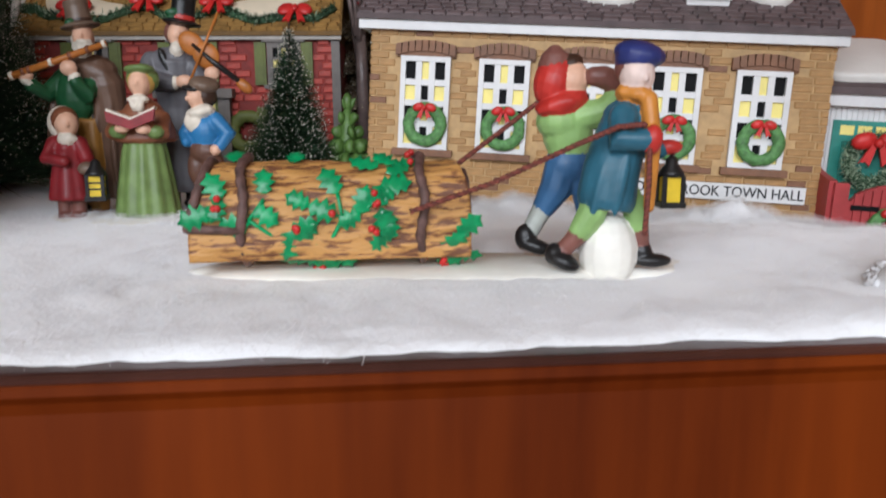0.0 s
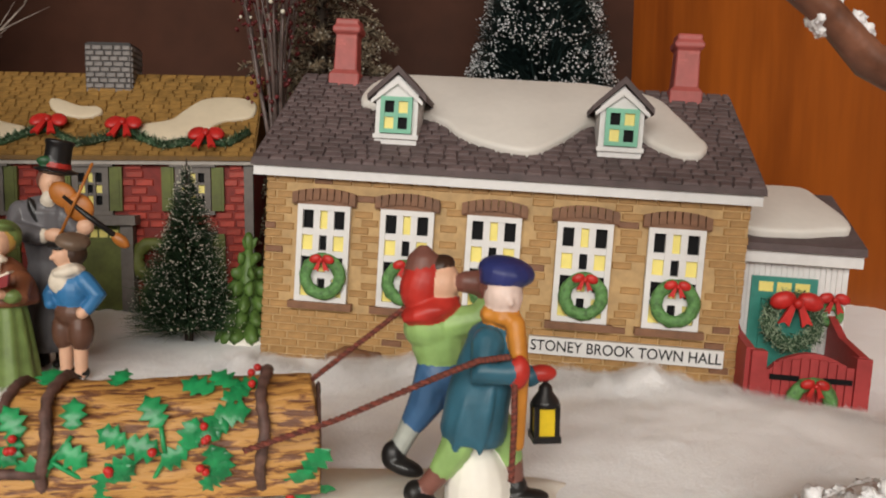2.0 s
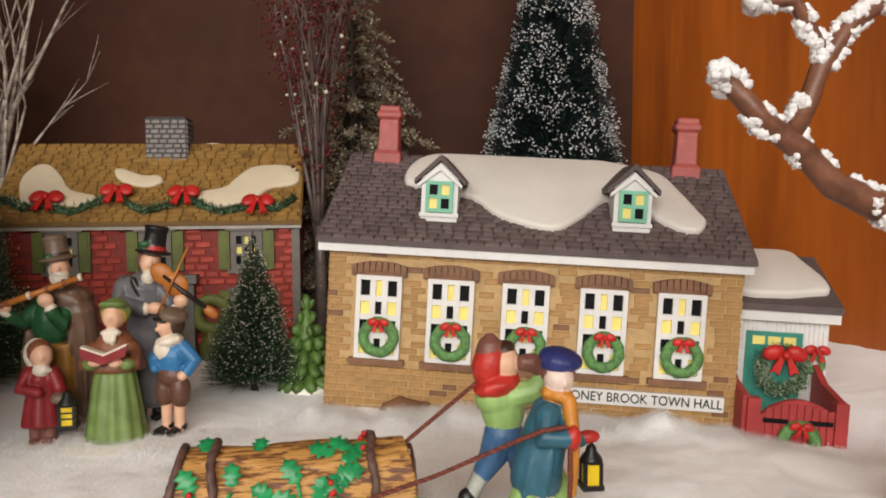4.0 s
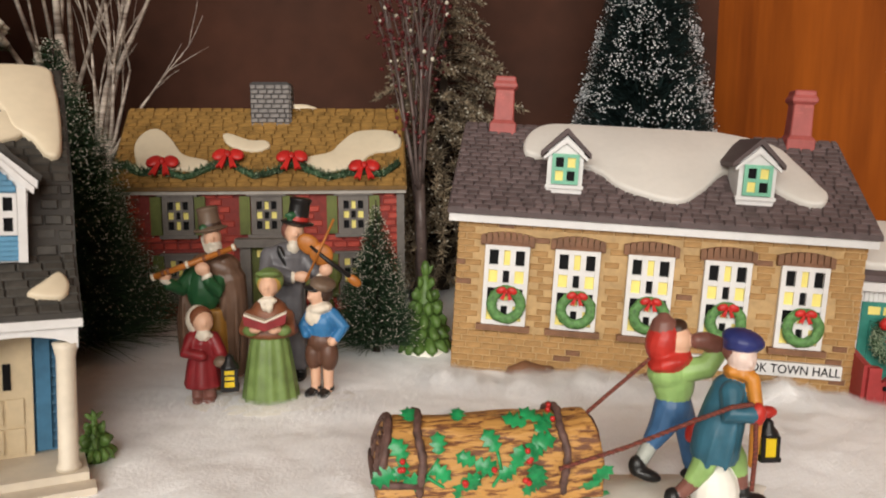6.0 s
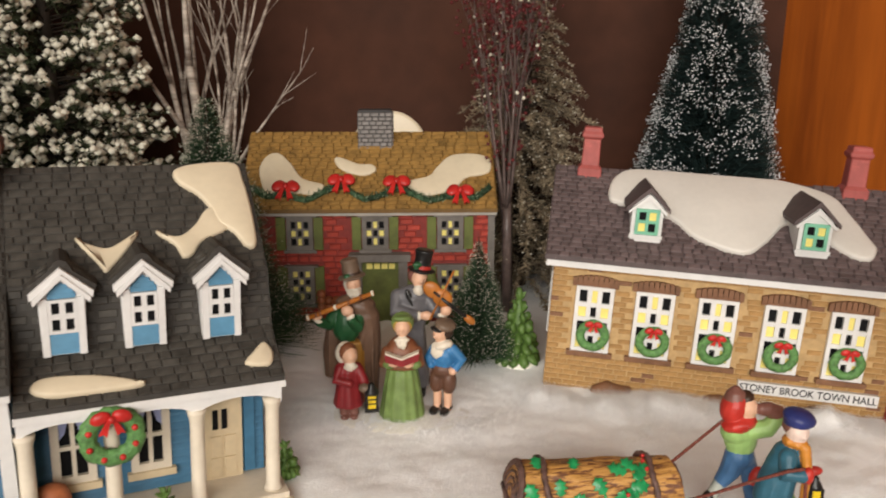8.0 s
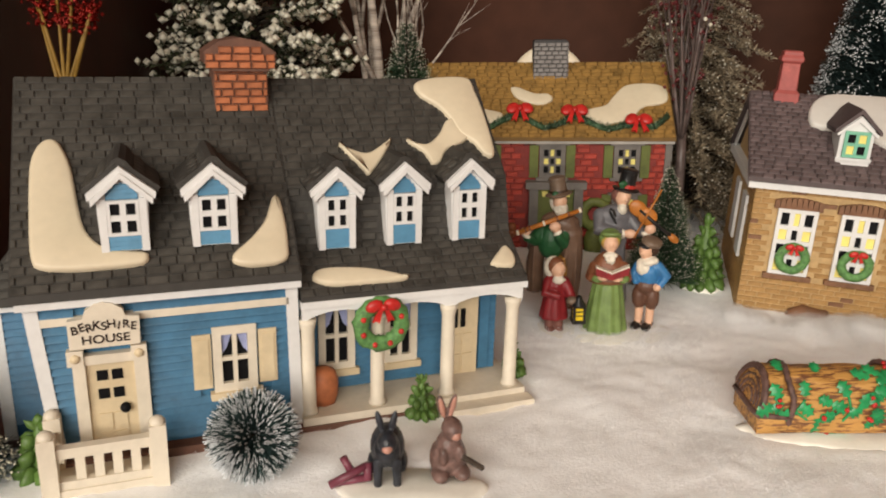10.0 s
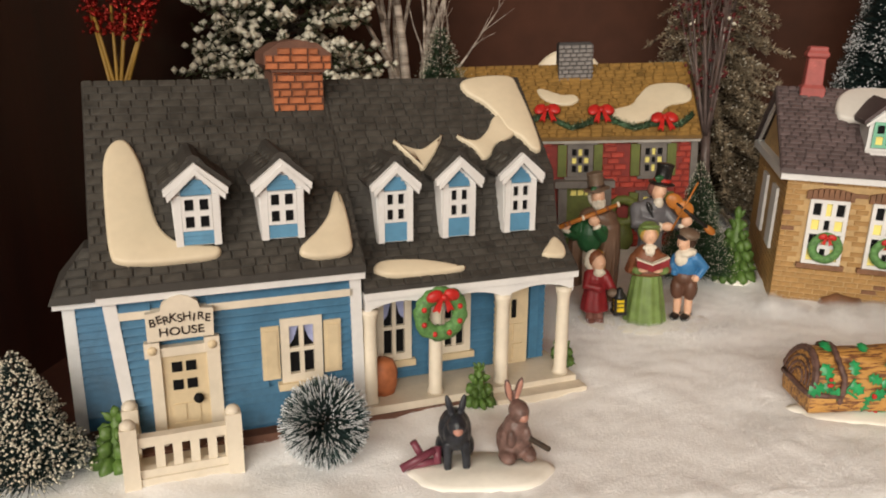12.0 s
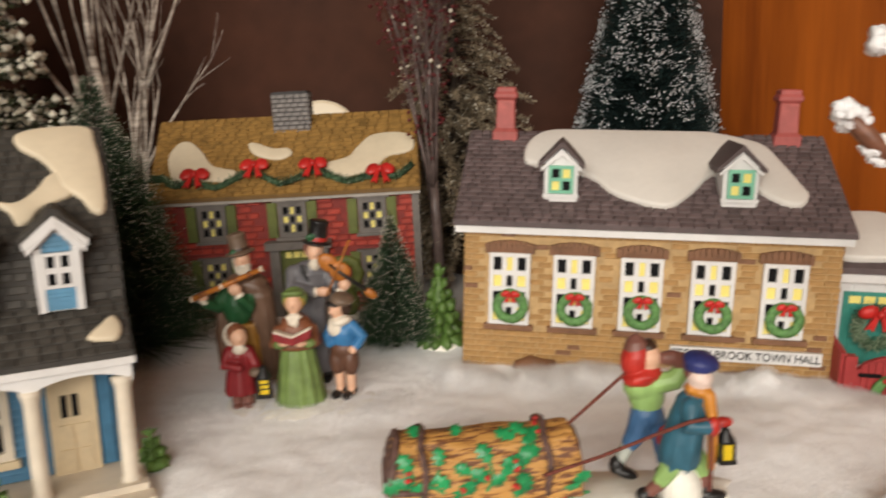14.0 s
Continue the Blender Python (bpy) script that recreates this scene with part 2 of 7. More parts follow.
def tube(bm, pts, radii, n=8, mi=0, cap=True):
    """A tapered tube through points."""
    pts = [Vector(p) for p in pts]
    if not hasattr(radii, "__len__"):
        radii = [radii] * len(pts)
    rings, side = [], None
    for i, p in enumerate(pts):
        d = (pts[min(i + 1, len(pts) - 1)] - pts[max(i - 1, 0)]).normalized()
        ref = Vector((0, 0, 1)) if abs(d.z) < 0.9 else Vector((1, 0, 0))
        side = d.cross(ref).normalized() if side is None else (side - d * side.dot(d)).normalized()
        up = d.cross(side)
        rings.append([bm.verts.new(p + radii[i] * (math.cos(a) * side + math.sin(a) * up)) for a in (2 * math.pi * k / n for k in range(n))])
    fs = []
    for r0, r1 in zip(rings, rings[1:]):
        for k in range(n):
            fs.append(bm.faces.new((r0[k - 1], r0[k], r1[k], r1[k - 1])))
    if cap:
        fs += [bm.faces.new(rings[0]), bm.faces.new(rings[-1][::-1])]
    for f in fs:
        f.material_index = mi
        f.smooth = True


def ell(bm, c, r, mi=0, rot=(0, 0, 0), n=14, m=9, lump=0.0):
    """An ellipsoid, lumpy where asked."""
    if not hasattr(r, "__len__"):
        r = (r, r, r)
    e = Euler([radians(a) for a in rot]).to_matrix()
    c = Vector(c)
    def at(th, ph):
        v = Vector((r[0] * math.sin(th) * math.cos(ph), r[1] * math.sin(th) * math.sin(ph), r[2] * math.cos(th)))
        if lump:
            v *= 1 + lump * noise.noise((v + c) * 2.1 / max(r))
        return bm.verts.new(c + e @ v)
    top, bot = at(0, 0), at(math.pi, 0)
    rings = [[at(math.pi * i / m, 2 * math.pi * k / n) for k in range(n)] for i in range(1, m)]
    fs = [bm.faces.new((top, rings[0][k - 1], rings[0][k])) for k in range(n)]
    fs += [bm.faces.new((bot, rings[-1][k], rings[-1][k - 1])) for k in range(n)]
    for r0, r1 in zip(rings, rings[1:]):
        fs += [bm.faces.new((r0[k - 1], r1[k - 1], r1[k], r0[k])) for k in range(n)]
    for f in fs:
        f.material_index = mi
        f.smooth = True


def lathe(bm, c, prof, n=16, mi=0, squash=(1, 1), wav=0.0, waves=9):
    """A profile of (radius, height) turned about z; wav folds it like cloth."""
    rings = []
    for rad, z in prof:
        rings.append([])
        for k in range(n):
            a = 2 * math.pi * k / n
            q = rad * (1 + wav * math.sin(waves * a))
            rings[-1].append(bm.verts.new((c[0] + q * math.cos(a) * squash[0], c[1] + q * math.sin(a) * squash[1], c[2] + z)))
    fs = []
    for r0, r1 in zip(rings, rings[1:]):
        fs += [bm.faces.new((r0[k - 1], r0[k], r1[k], r1[k - 1])) for k in range(n)]
    fs += [bm.faces.new(rings[0][::-1]), bm.faces.new(rings[-1])]
    for f in fs:
        f.material_index = mi
        f.smooth = True


def ring(bm, c, big, small, n=28, m=8, mi=0, wob=0.0, squash=0.7):
    """A wreath's ring, upright, facing -y."""
    vs = []
    for i in range(n):
        a = 2 * math.pi * i / n
        vs.append([])
        for j in range(m):
            b = 2 * math.pi * j / m
            rr = small * (1 + wob * random.uniform(-1, 1))
            q = big + rr * math.cos(b)
            vs[-1].append(bm.verts.new((c[0] + q * math.cos(a), c[1] - rr * math.sin(b) * squash, c[2] + q * math.sin(a))))
    for i in range(n):
        for j in range(m):
            f = bm.faces.new((vs[i - 1][j - 1], vs[i][j - 1], vs[i][j], vs[i - 1][j]))
            f.material_index = mi
            f.smooth = True


def bow(bm, c, s, mi=0):
    """A ribbon bow: two loops, a knot, two tails."""
    x, y, z = c
    for k in (-1, 1):
        ell(bm, (x + k * s * 0.5, y, z + s * 0.12), (s * 0.5, s * 0.22, s * 0.34), mi, (0, k * 20, 0), 10, 6)
        prism(bm, [(x, z + s * 0.1), (x + k * s * 0.22, z), (x + k * s * 0.62, z - s * 0.75), (x + k * s * 0.40, z - s * 0.68), (x + k * s * 0.24, z - s * 0.85)][::k],
              y - s * 0.14, y + s * 0.02, mi)
    ell(bm, (x, y - s * 0.16, z + s * 0.05), (s * 0.2, s * 0.18, s * 0.2), mi, n=8, m=6)


def mesh_of(name, bm, mats, bevel=0.0):
    if bevel:
        sharp = [e for e in bm.edges if len(e.link_faces) == 2 and e.calc_face_angle(0) > 0.7]
        bmesh.ops.bevel(bm, geom=sharp, offset=bevel, segments=1, affect="EDGES", clamp_overlap=True)
    bmesh.ops.scale(bm, vec=(CM, CM, CM), verts=bm.verts)
    bmesh.ops.recalc_face_normals(bm, faces=bm.faces)
    me = bpy.data.meshes.new(name)
    bm.to_mesh(me)
    bm.free()
    for m in mats if isinstance(mats, (list, tuple)) else [mats]:
        me.materials.append(m)
    return me


def part(name, bm, mats, parent=None, label="", bevel=0.0):
    ob = new(name, mesh_of(name, bm, mats, bevel))
    if parent is not None:
        ob.parent = parent
    if label:
        ob["label"] = label
    return ob


def thing(name, x, y, z, rz=0, ry=0, rx=0, label="", category="", group="", kind=""):
    ob = new(name)
    ob.empty_display_size = 0.01
    ob.matrix_world = pose(x * CM, y * CM, z * CM, rx, ry, rz)
    return tagged(ob, label, category, group, kind)


def boxes(*rows):
    bm = bmesh.new()
    for r in rows:
        box(bm, *r)
    return bm


def pieces(parent, name, spots, size, mat_one, mat_many, jitter=0.0, keep=300):
    """Bricks or shingles: spots of (matrix in cm, scale x). The first ones are objects on shared meshes, the rest one mesh."""
    w, d, h = size
    def brick(bm, m, sx):
        k = 0.8
        c = [(-w / 2 * sx, 0, -h / 2), (w / 2 * sx, 0, -h / 2), (w / 2 * sx, 0, h / 2), (-w / 2 * sx, 0, h / 2)]
        e = min(w, h) * 0.12
        f = [(-w / 2 * sx + e, -d, -h / 2 + e), (w / 2 * sx - e, -d, -h / 2 + e), (w / 2 * sx - e, -d, h / 2 - e), (-w / 2 * sx + e, -d, h / 2 - e)]
        a, b = [bm.verts.new(m @ Vector(p)) for p in c], [bm.verts.new(m @ Vector(p)) for p in f]
        bm.faces.new(b)
        for i in range(4):
            bm.faces.new((a[i - 1], a[i], b[i], b[i - 1]))
    shared = {}
    for m, sx in spots[:keep]:
        key = round(sx, 1)
        if key not in shared:
            bm = bmesh.new()
            brick(bm, Matrix(), max(key, 0.2))
            shared[key] = mesh_of(name, bm, mat_one)
        ob = new(name, shared[key])
        ob.parent = parent
        loc, rot, _ = m.decompose()
        ob.matrix_basis = Matrix.LocRotScale(loc * CM, rot, None)
    if len(spots) > keep:
        bm = bmesh.new()
        for m, sx in spots[keep:]:
            brick(bm, m, sx)
        ob = part(name + "_field", bm, mat_many, parent)
        ob["kind"] = "stuff"


def courses(frame_m, width, height, w, h, skip=(), gap=0.06, lift=0.0, jig=0.0, left=None, right=None, w_var=0.0, tilt=0.0):
    """Spots of pieces in running bond over a plane: frame_m has x along, z up the surface and -y outwards."""
    spots, row, z = [], 0, h / 2
    while z - h / 2 < height - h * 0.3:
        lo = left(z) if left else 0.0
        hi = right(z) if right else width
        x = lo - (w / 2 if row % 2 else 0.0)
        while x < hi - 0.02:
            step = w * (1 + random.uniform(-w_var, w_var))
            a, b = max(x, lo), min(x + step, hi)
            if b - a > w * 0.22:
                cx = (a + b) / 2
                if not any(s0 < cx < s1 and t0 < z < t1 for s0, s1, t0, t1 in skip):
                    m = frame_m @ Matrix.Translation((cx, -lift + random.uniform(-jig, jig), z + random.uniform(-jig, jig))) @ Matrix.Rotation(tilt, 4, "X")
                    spots.append((m, (b - a - gap) / (w - gap)))
            x += step
        row += 1
        z += h
    return spots


def slope(x0, y0, z0, y1, z1, rz=0.0):
    """The frame of a roof slope that climbs from (y0, z0) to (y1, z1)."""
    return Matrix.Translation((x0, y0, z0)) @ Matrix.Rotation(rz, 4, "Z") @ Matrix.Rotation(math.atan2(z1 - z0, y1 - y0) - math.pi / 2, 4, "X")


def smooth_loop(pts, n=6):
    """A closed curve through a few corners."""
    out, k = [], len(pts)
    for i in range(k):
        p0, p1, p2, p3 = (Vector(pts[(i + j) % k]) for j in (-1, 0, 1, 2))
        for s in range(n):
            t = s / n
            out.append(0.5 * (2 * p1 + (p2 - p0) * t + (2 * p0 - 5 * p1 + 4 * p2 - p3) * t * t + (3 * p1 - p0 - 3 * p2 + p3) * t ** 3))
    return out


def snow_patch(parent, frame_m, pts, thick, mat, label=""):
    """Cast snow lying on a slope: a soft outline with a rounded rim."""
    bm = bmesh.new()
    loop = smooth_loop(pts)
    foot = [bm.verts.new((p[0], 0.02, p[1])) for p in loop]
    up = [bm.verts.new((v.co.x, -thick * 0.55, v.co.z)) for v in foot]
    for i in range(len(foot)):
        bm.faces.new((foot[i - 1], foot[i], up[i], up[i - 1]))
    top = bm.faces.new(up)
    top.normal_update()
    if top.normal.y > 0:
        top.normal_flip()
    bmesh.ops.inset_region(bm, faces=[top], thickness=thick * 0.22, depth=thick * 0.3, use_even_offset=False)
    bmesh.ops.inset_region(bm, faces=[top], thickness=thick * 0.3, depth=thick * 0.12, use_even_offset=False)
    bmesh.ops.triangulate(bm, faces=[f for f in bm.faces if len(f.verts) > 4])
    bmesh.ops.transform(bm, matrix=frame_m, verts=bm.verts)
    for f in bm.faces:
        f.smooth = True
    return part("roof_snow", bm, mat, parent, label)


def lettering(text, size, mat, parent, m, name="lettering", bold=0.0):
    cu = bpy.data.curves.new(name, "FONT")
    cu.body, cu.size, cu.extrude, cu.align_x, cu.align_y, cu.offset = text, size * CM, 0.00015, "CENTER", "CENTER", bold * CM
    tmp = bpy.data.objects.new(name, cu)
    scene.collection.objects.link(tmp)
    bpy.context.view_layer.update()
    me = bpy.data.meshes.new_from_object(tmp.evaluated_get(bpy.context.evaluated_depsgraph_get()))
    bpy.data.objects.remove(tmp)
    me.materials.clear()
    me.materials.append(mat)
    ob = new(name, me)
    ob.parent = parent
    loc, rot, sc = m.decompose()
    ob.matrix_basis = Matrix.LocRotScale(loc * CM, rot, sc)
    return ob


FACE = Matrix.Rotation(math.pi / 2, 4, "X")

# ---- the setting: unseen room shell, cabinet, snow ----
EDGE = lambda x: 12.75 + 0.14 * (x - 0.7) - 0.75 * min(1.0, max(0.0, (-7.0 - x) / 6))


def plain(name, bm, mat, label="", category="", bevel=0.0):
    return tagged(part(name, bm, mat, None, "", bevel), label, category, kind="structure")


plain("wall_back", boxes((-75, 60, 58, 62, -90, 220)), PLASTER, "dark brown back panel behind the village", "wall")
bm = bmesh.new()
box(bm, 0, 60, 0, 3, -60, 130)
right_panel = plain("wall_right", bm, OAK, "orange varnished wood side panel", "wall")
right_panel.matrix_world = pose(17.6 * CM, 58 * CM, 0, 0, 0, -52)
# Left panel set to keep light off the back corner; shade is in its colour.
plain("wall_left", boxes((-45.0, -41.0, 9, 58, -90, 130)), SIDEW, "wood side panel, darkened in colour for shade", "wall")
# Unseen room shell, added to close the place and bounce warm light.
plain("unseen_room_floor", boxes((-260, 260, -304, 58, -94, -90)), CHERRY, "unseen wooden room floor, added", "floor")
plain("unseen_room_ceiling", boxes((-260, 260, -304, 62, 220, 224)), ROOMW, "unseen room ceiling, added", "ceiling")
plain("unseen_room_wall_east", boxes((260, 264, -304, 62, -90, 220)), ROOMW, "unseen beige room wall, added for bounce light", "wall")
plain("unseen_room_wall_west", boxes((-264, -260, -304, 62, -90, 220)), ROOMW, "unseen beige room wall, added for bounce light", "wall")
plain("unseen_room_wall_back_east", boxes((60.05, 260, 58, 62, -90, 220)), ROOMW, "unseen beige room wall, added for bounce light", "wall")
plain("unseen_room_wall_back_west", boxes((-260, -75.05, 58, 62, -90, 220)), ROOMW, "unseen beige room wall, added for bounce light", "wall")
plain("unseen_room_wall_south", boxes((-260, -225, -304, -300, -90, 220), (125, 260, -304, -300, -90, 220), (-225, 125, -304, -300, -90, 44), (-225, 125, -304, -300, 192, 220)),
      ROOMW, "unseen beige wall with an assumed window opening", "wall")

# the cabinet: a dark top with a rounded lip, and a lighter front below it
bm = bmesh.new()
prism_x(bm, [(0.02, -0.22), (0.12, -0.2), (0.95, -0.2), (1.6, -1.3), (46, -1.3), (46, -1.5), (1.3, -1.5), (0.8, -0.36), (0.0, -0.36), (-0.05, -0.33), (-0.06, -0.27)][::-1], -60, 45)
top = plain("cabinet_top", bm, DARKW, "dark brown cabinet top with a rounded front edge", "cabinet")
TOPM = pose(0.7 * CM, 12.3 * CM, 0, 0, 0, 8)
top.matrix_world = TOPM
bm = bmesh.new()
prism_x(bm, [(0.04, -0.36), (-0.02, -0.42), (-0.02, -0.55), (0.1, -0.7), (0.16, -0.9), (0.16, -60), (44, -60), (44, -1.6), (1.1, -1.6), (0.7, -0.36)], -60, 45)
front = plain("cabinet_front", bm, CHERRY, "glossy red-brown wooden cabinet front", "cabinet")
front.matrix_world = TOPM


def snow_height(x, y):
    p = Vector((x, y, 0))
    h = 0.22 * noise.noise(p * 0.16) + 0.15 * noise.noise(p * 0.42 + Vector((7, 3, 1))) + 0.06 * noise.noise(p * 1.3)
    # a hump on the right, lower ground before the town hall
    h += 1.3 * math.exp(-((x - 26) / 4.0) ** 2 - ((y - 30) / 5) ** 2)
    h -= 0.3 * math.exp(-((x - 14) / 7) ** 2 - ((y - 29.5) / 3) ** 2)
    h -= 0.55 * math.exp(-((x - 18.5) / 3.2) ** 2 - ((y - 27.5) / 2.5) ** 2)
    wall = 30.2 - 0.123 * (x + 3.16)
    if -4 < x < 13.5:
        h += (0.3 + 0.6 * noise.noise(Vector((x * 0.5, y * 0.4, 6))) + 0.3 * noise.noise(Vector((x * 1.6, y, 2)))) * math.exp(-((y - wall) / 1.0) ** 2)
    h += 0.35 * math.exp(-((x - 9.5) / 3.5) ** 2 - ((y - 22) / 3) ** 2)
    for fx, fy, rr in ((-17.8, 12.0, 3.2), (-10.5, 27.5, 4.2), (0.5, 18.3, 6.5)):
        h *= 1 - 0.75 * math.exp(-((x - fx) / rr) ** 2 - ((y - fy) / (rr * 0.5)) ** 2)
    e = y - (EDGE(x) + 0.35 * noise.noise(Vector((x * 0.5, 9, 0))) + 0.15 * noise.noise(Vector((x * 2.0, 5, 0))))
    k = min(1.0, max(0.0, e / 1.1))
    dip = math.exp(-((x - 0.45) / 5.6) ** 4 - ((y - 18.9) / 1.3) ** 4)
    h -= dip * (h + 0.3)
    return -0.19 + (0.24 + h) * math.sqrt(max(0.0, 1 - (1 - k) ** 2)), e


def snow_front(x):
    return EDGE(x) + 0.35 * noise.noise(Vector((x * 0.5, 9, 0))) + 0.15 * noise.noise(Vector((x * 2.0, 5, 0)))


bm = bmesh.new()
STEP = 0.30
nx, ny = int(98 / STEP), int(47 / STEP)
rows = []
for i in range(nx + 1):
    x = -56 + i * STEP
    rows.append([])
    for j in range(ny + 1):
        y = snow_front(x) + (j * STEP * 0.4 if j < 8 else (j - 8) * STEP + 0.96)
        h, e = snow_height(x, y)
        fine = 0.07 * noise.noise(Vector((x * 1.9, y * 1.9, 2))) + 0.05 * noise.noise(Vector((x * 5, y * 5, 8))) + 0.035 * noise.noise(Vector((x * 11, y * 11, 4)))
        rows[-1].append(bm.verts.new((x, y, h + fine * min(1, max(0.0, e)))))
for r0, r1 in zip(rows, rows[1:]):
    for j in range(ny):
        c = r0[j].co
        if c.y > 12.5 and c.x < -32.3 + 0.8 * noise.noise(Vector((c.y * 0.7, 3, 1))):
            continue
        bm.faces.new((r0[j], r1[j], r1[j + 1], r0[j + 1])).smooth = True
bmesh.ops.delete(bm, geom=[v for v in bm.verts if not v.link_faces], context="VERTS")
tagged(part("ground_snow", bm, SNOW), "fluffy white cotton batting laid as snow", "snow", kind="structure")

# loose fibres of the batting
bm = bmesh.new()
rnd = random.Random(4)


def fibre(x, y, z, length, lift, wide=0.012):
    a = rnd.uniform(0, 6.283)
    d = Vector((math.cos(a), math.sin(a), 0))
    s = Vector((-d.y, d.x, 0)) * wide
    c = rnd.uniform(-0.5, 0.5)
    pts = []
    for k in range(4):
        t = k / 3
        p = Vector((x, y, z)) + d * length * (t - 0.5) + Vector((-d.y, d.x, 0)) * c * length * (t - 0.5) ** 2 * 2
        p.z += lift * math.sin(math.pi * t) - 0.03
        pts.append(p)
    for p, q in zip(pts, pts[1:]):
        v = [bm.verts.new(p - s), bm.verts.new(p + s), bm.verts.new(q + s), bm.verts.new(q - s)]
        bm.faces.new(v)


for k in range(24000):
    x, y = rnd.uniform(-36, 26), rnd.uniform(9, 36)
    h, e = snow_height(x, y)
    if e > 0.1 and not (x < -31.5 and y > 12.5):
        fibre(x, y, h, rnd.uniform(0.3, 1.0), rnd.uniform(0.02, 0.13), rnd.uniform(0.002, 0.005))
for k in range(15000):
    x = rnd.uniform(-4.5, 24)
    y = rnd.gauss(30.3 - 0.12 * (x + 3), 0.9) - (3.0 if x > 15.5 else 0.0)
    h, e = snow_height(x, y)
    tuft = max(0.0, noise.noise(Vector((x * 0.45, y * 0.4, 4))) + 0.35)
    fibre(x, y, h + rnd.random() ** 2 * 0.4 * tuft, rnd.uniform(0.5, 1.5), rnd.uniform(0.03, 0.25), rnd.uniform(0.002, 0.004))
for k in range(22000):
    x, y = rnd.uniform(-8, 16), rnd.uniform(11.5, 29)
    h, e = snow_height(x, y)
    tuft = noise.noise(Vector((x * 0.5, y * 0.5, 9))) + 0.5 * noise.noise(Vector((x * 1.4, y * 1.4, 3)))
    if e > 0.15 and tuft > -0.1 and not (-6.5 < x < 7.5 and 17.0 < y < 21.5):
        fibre(x, y, h, rnd.uniform(0.5, 1.7), rnd.uniform(0.03, 0.12 + 0.22 * max(0.0, tuft)), rnd.uniform(0.002, 0.005))
for k in range(9000):
    fx, fy, sx, sy = rnd.choice(((-10.6, 26.9, 2.6, 0.7), (19.5, 28.6, 2.0, 1.4), (-2.0, 30.2, 2.5, 1.0), (5.0, 29.0, 4.0, 0.9), (-8.0, 27.0, 1.5, 0.8)))
    x, y = rnd.gauss(fx, sx), rnd.gauss(fy, sy)
    h, e = snow_height(x, y)
    if e > 0.2:
        fibre(x, y, h, rnd.uniform(0.3, 1.1), rnd.uniform(0.03, 0.3), rnd.uniform(0.002, 0.004))
tagged(part("snow_fibres", bm, FIBRE), "loose wispy fibres of white cotton snow", "snow", kind="stuff")

bm = bmesh.new()
lathe(bm, (0, 0, 0), [(3.2, 0), (3.2, 0.15), (2.9, 0.3), (0.3, 0.35)], 48)
plate = part("wall_plate", bm, IVORY)
plate.matrix_world = pose(-14.45 * CM, 57.6 * CM, 10.2 * CM, 90, 0, 0)
tagged(plate, "round ivory disc standing behind the red house", "plate")


# ---- shared details of the houses ----
def grille(parent, x0, x1, y, z0, z1, cols, rows, dark, mat_f, bar=0.1, deep=0.12, rim=0.2, name="window", label=""):
    """A window: a frame, bars, and a pane in each opening, black or yellow as told."""
    bm = bmesh.new()
    loops = []
    for yy in (y - deep, y + 0.05):
        for k in (0.0, rim):
            loops.append([bm.verts.new((a, yy, c)) for a, c in ((x0 + k, z0 + k), (x1 - k, z0 + k), (x1 - k, z1 - k), (x0 + k, z1 - k))])
    fo, fi, bo, bi = loops
    for k in range(4):
        for p, q in ((fo, fi), (fi, bi), (bi, bo), (bo, fo)):
            bm.faces.new((p[k - 1], p[k], q[k], q[k - 1]))
    win = part(name, bm, mat_f, parent, label)
    w, h = (x1 - x0 - 2 * rim) / cols, (z1 - z0 - 2 * rim) / rows
    for i in range(1, cols):
        part("bar", boxes((x0 + rim + i * w - bar / 2, x0 + rim + i * w + bar / 2, y - deep * 0.85, y + 0.05, z0 + rim, z1 - rim)), mat_f, win)
    for j in range(1, rows):
        part("bar", boxes((x0 + rim, x1 - rim, y - deep * 0.8, y + 0.05, z0 + rim + j * h - bar / 2, z0 + rim + j * h + bar / 2)), mat_f, win)
    for i in range(cols):
        for j in range(rows):
            bm = bmesh.new()
            a, c = x0 + rim + i * w, z0 + rim + j * h
            isd = dark(i, j)
            yy = y + (0.04 if isd else -0.02)
            box(bm, a, a + w, yy, yy + 0.03, c, c + h)
            part("pane", bm, BLACK if isd else YELLOW, win)
    return win


def wreath(parent, c, big, small, mat=None, berries=0, bow_at=0.35, bow_s=0.5, wob=0.12, name="wreath", label=""):
    bm = bmesh.new()
    ring(bm, c, big, small, 36, 9, 0, wob)
    w = part(name, bm, mat or GREEN_W, parent, label)
    bm = bmesh.new()
    bow(bm, (c[0], c[1] - small * 0.9, c[2] + big * (0.6 + bow_at)), bow_s)
    part("bow", bm, RED, w, "red painted bow")
    for k in range(berries):
        bm = bmesh.new()
        a = math.pi * 0.5 + (k + 0.5) * 2 * math.pi / berries
        ell(bm, (c[0] + big * math.cos(a), c[1] - small * 0.62, c[2] + big * math.sin(a)), small * 0.36, n=8, m=5)
        part("berry", bm, RED, w)
    return w


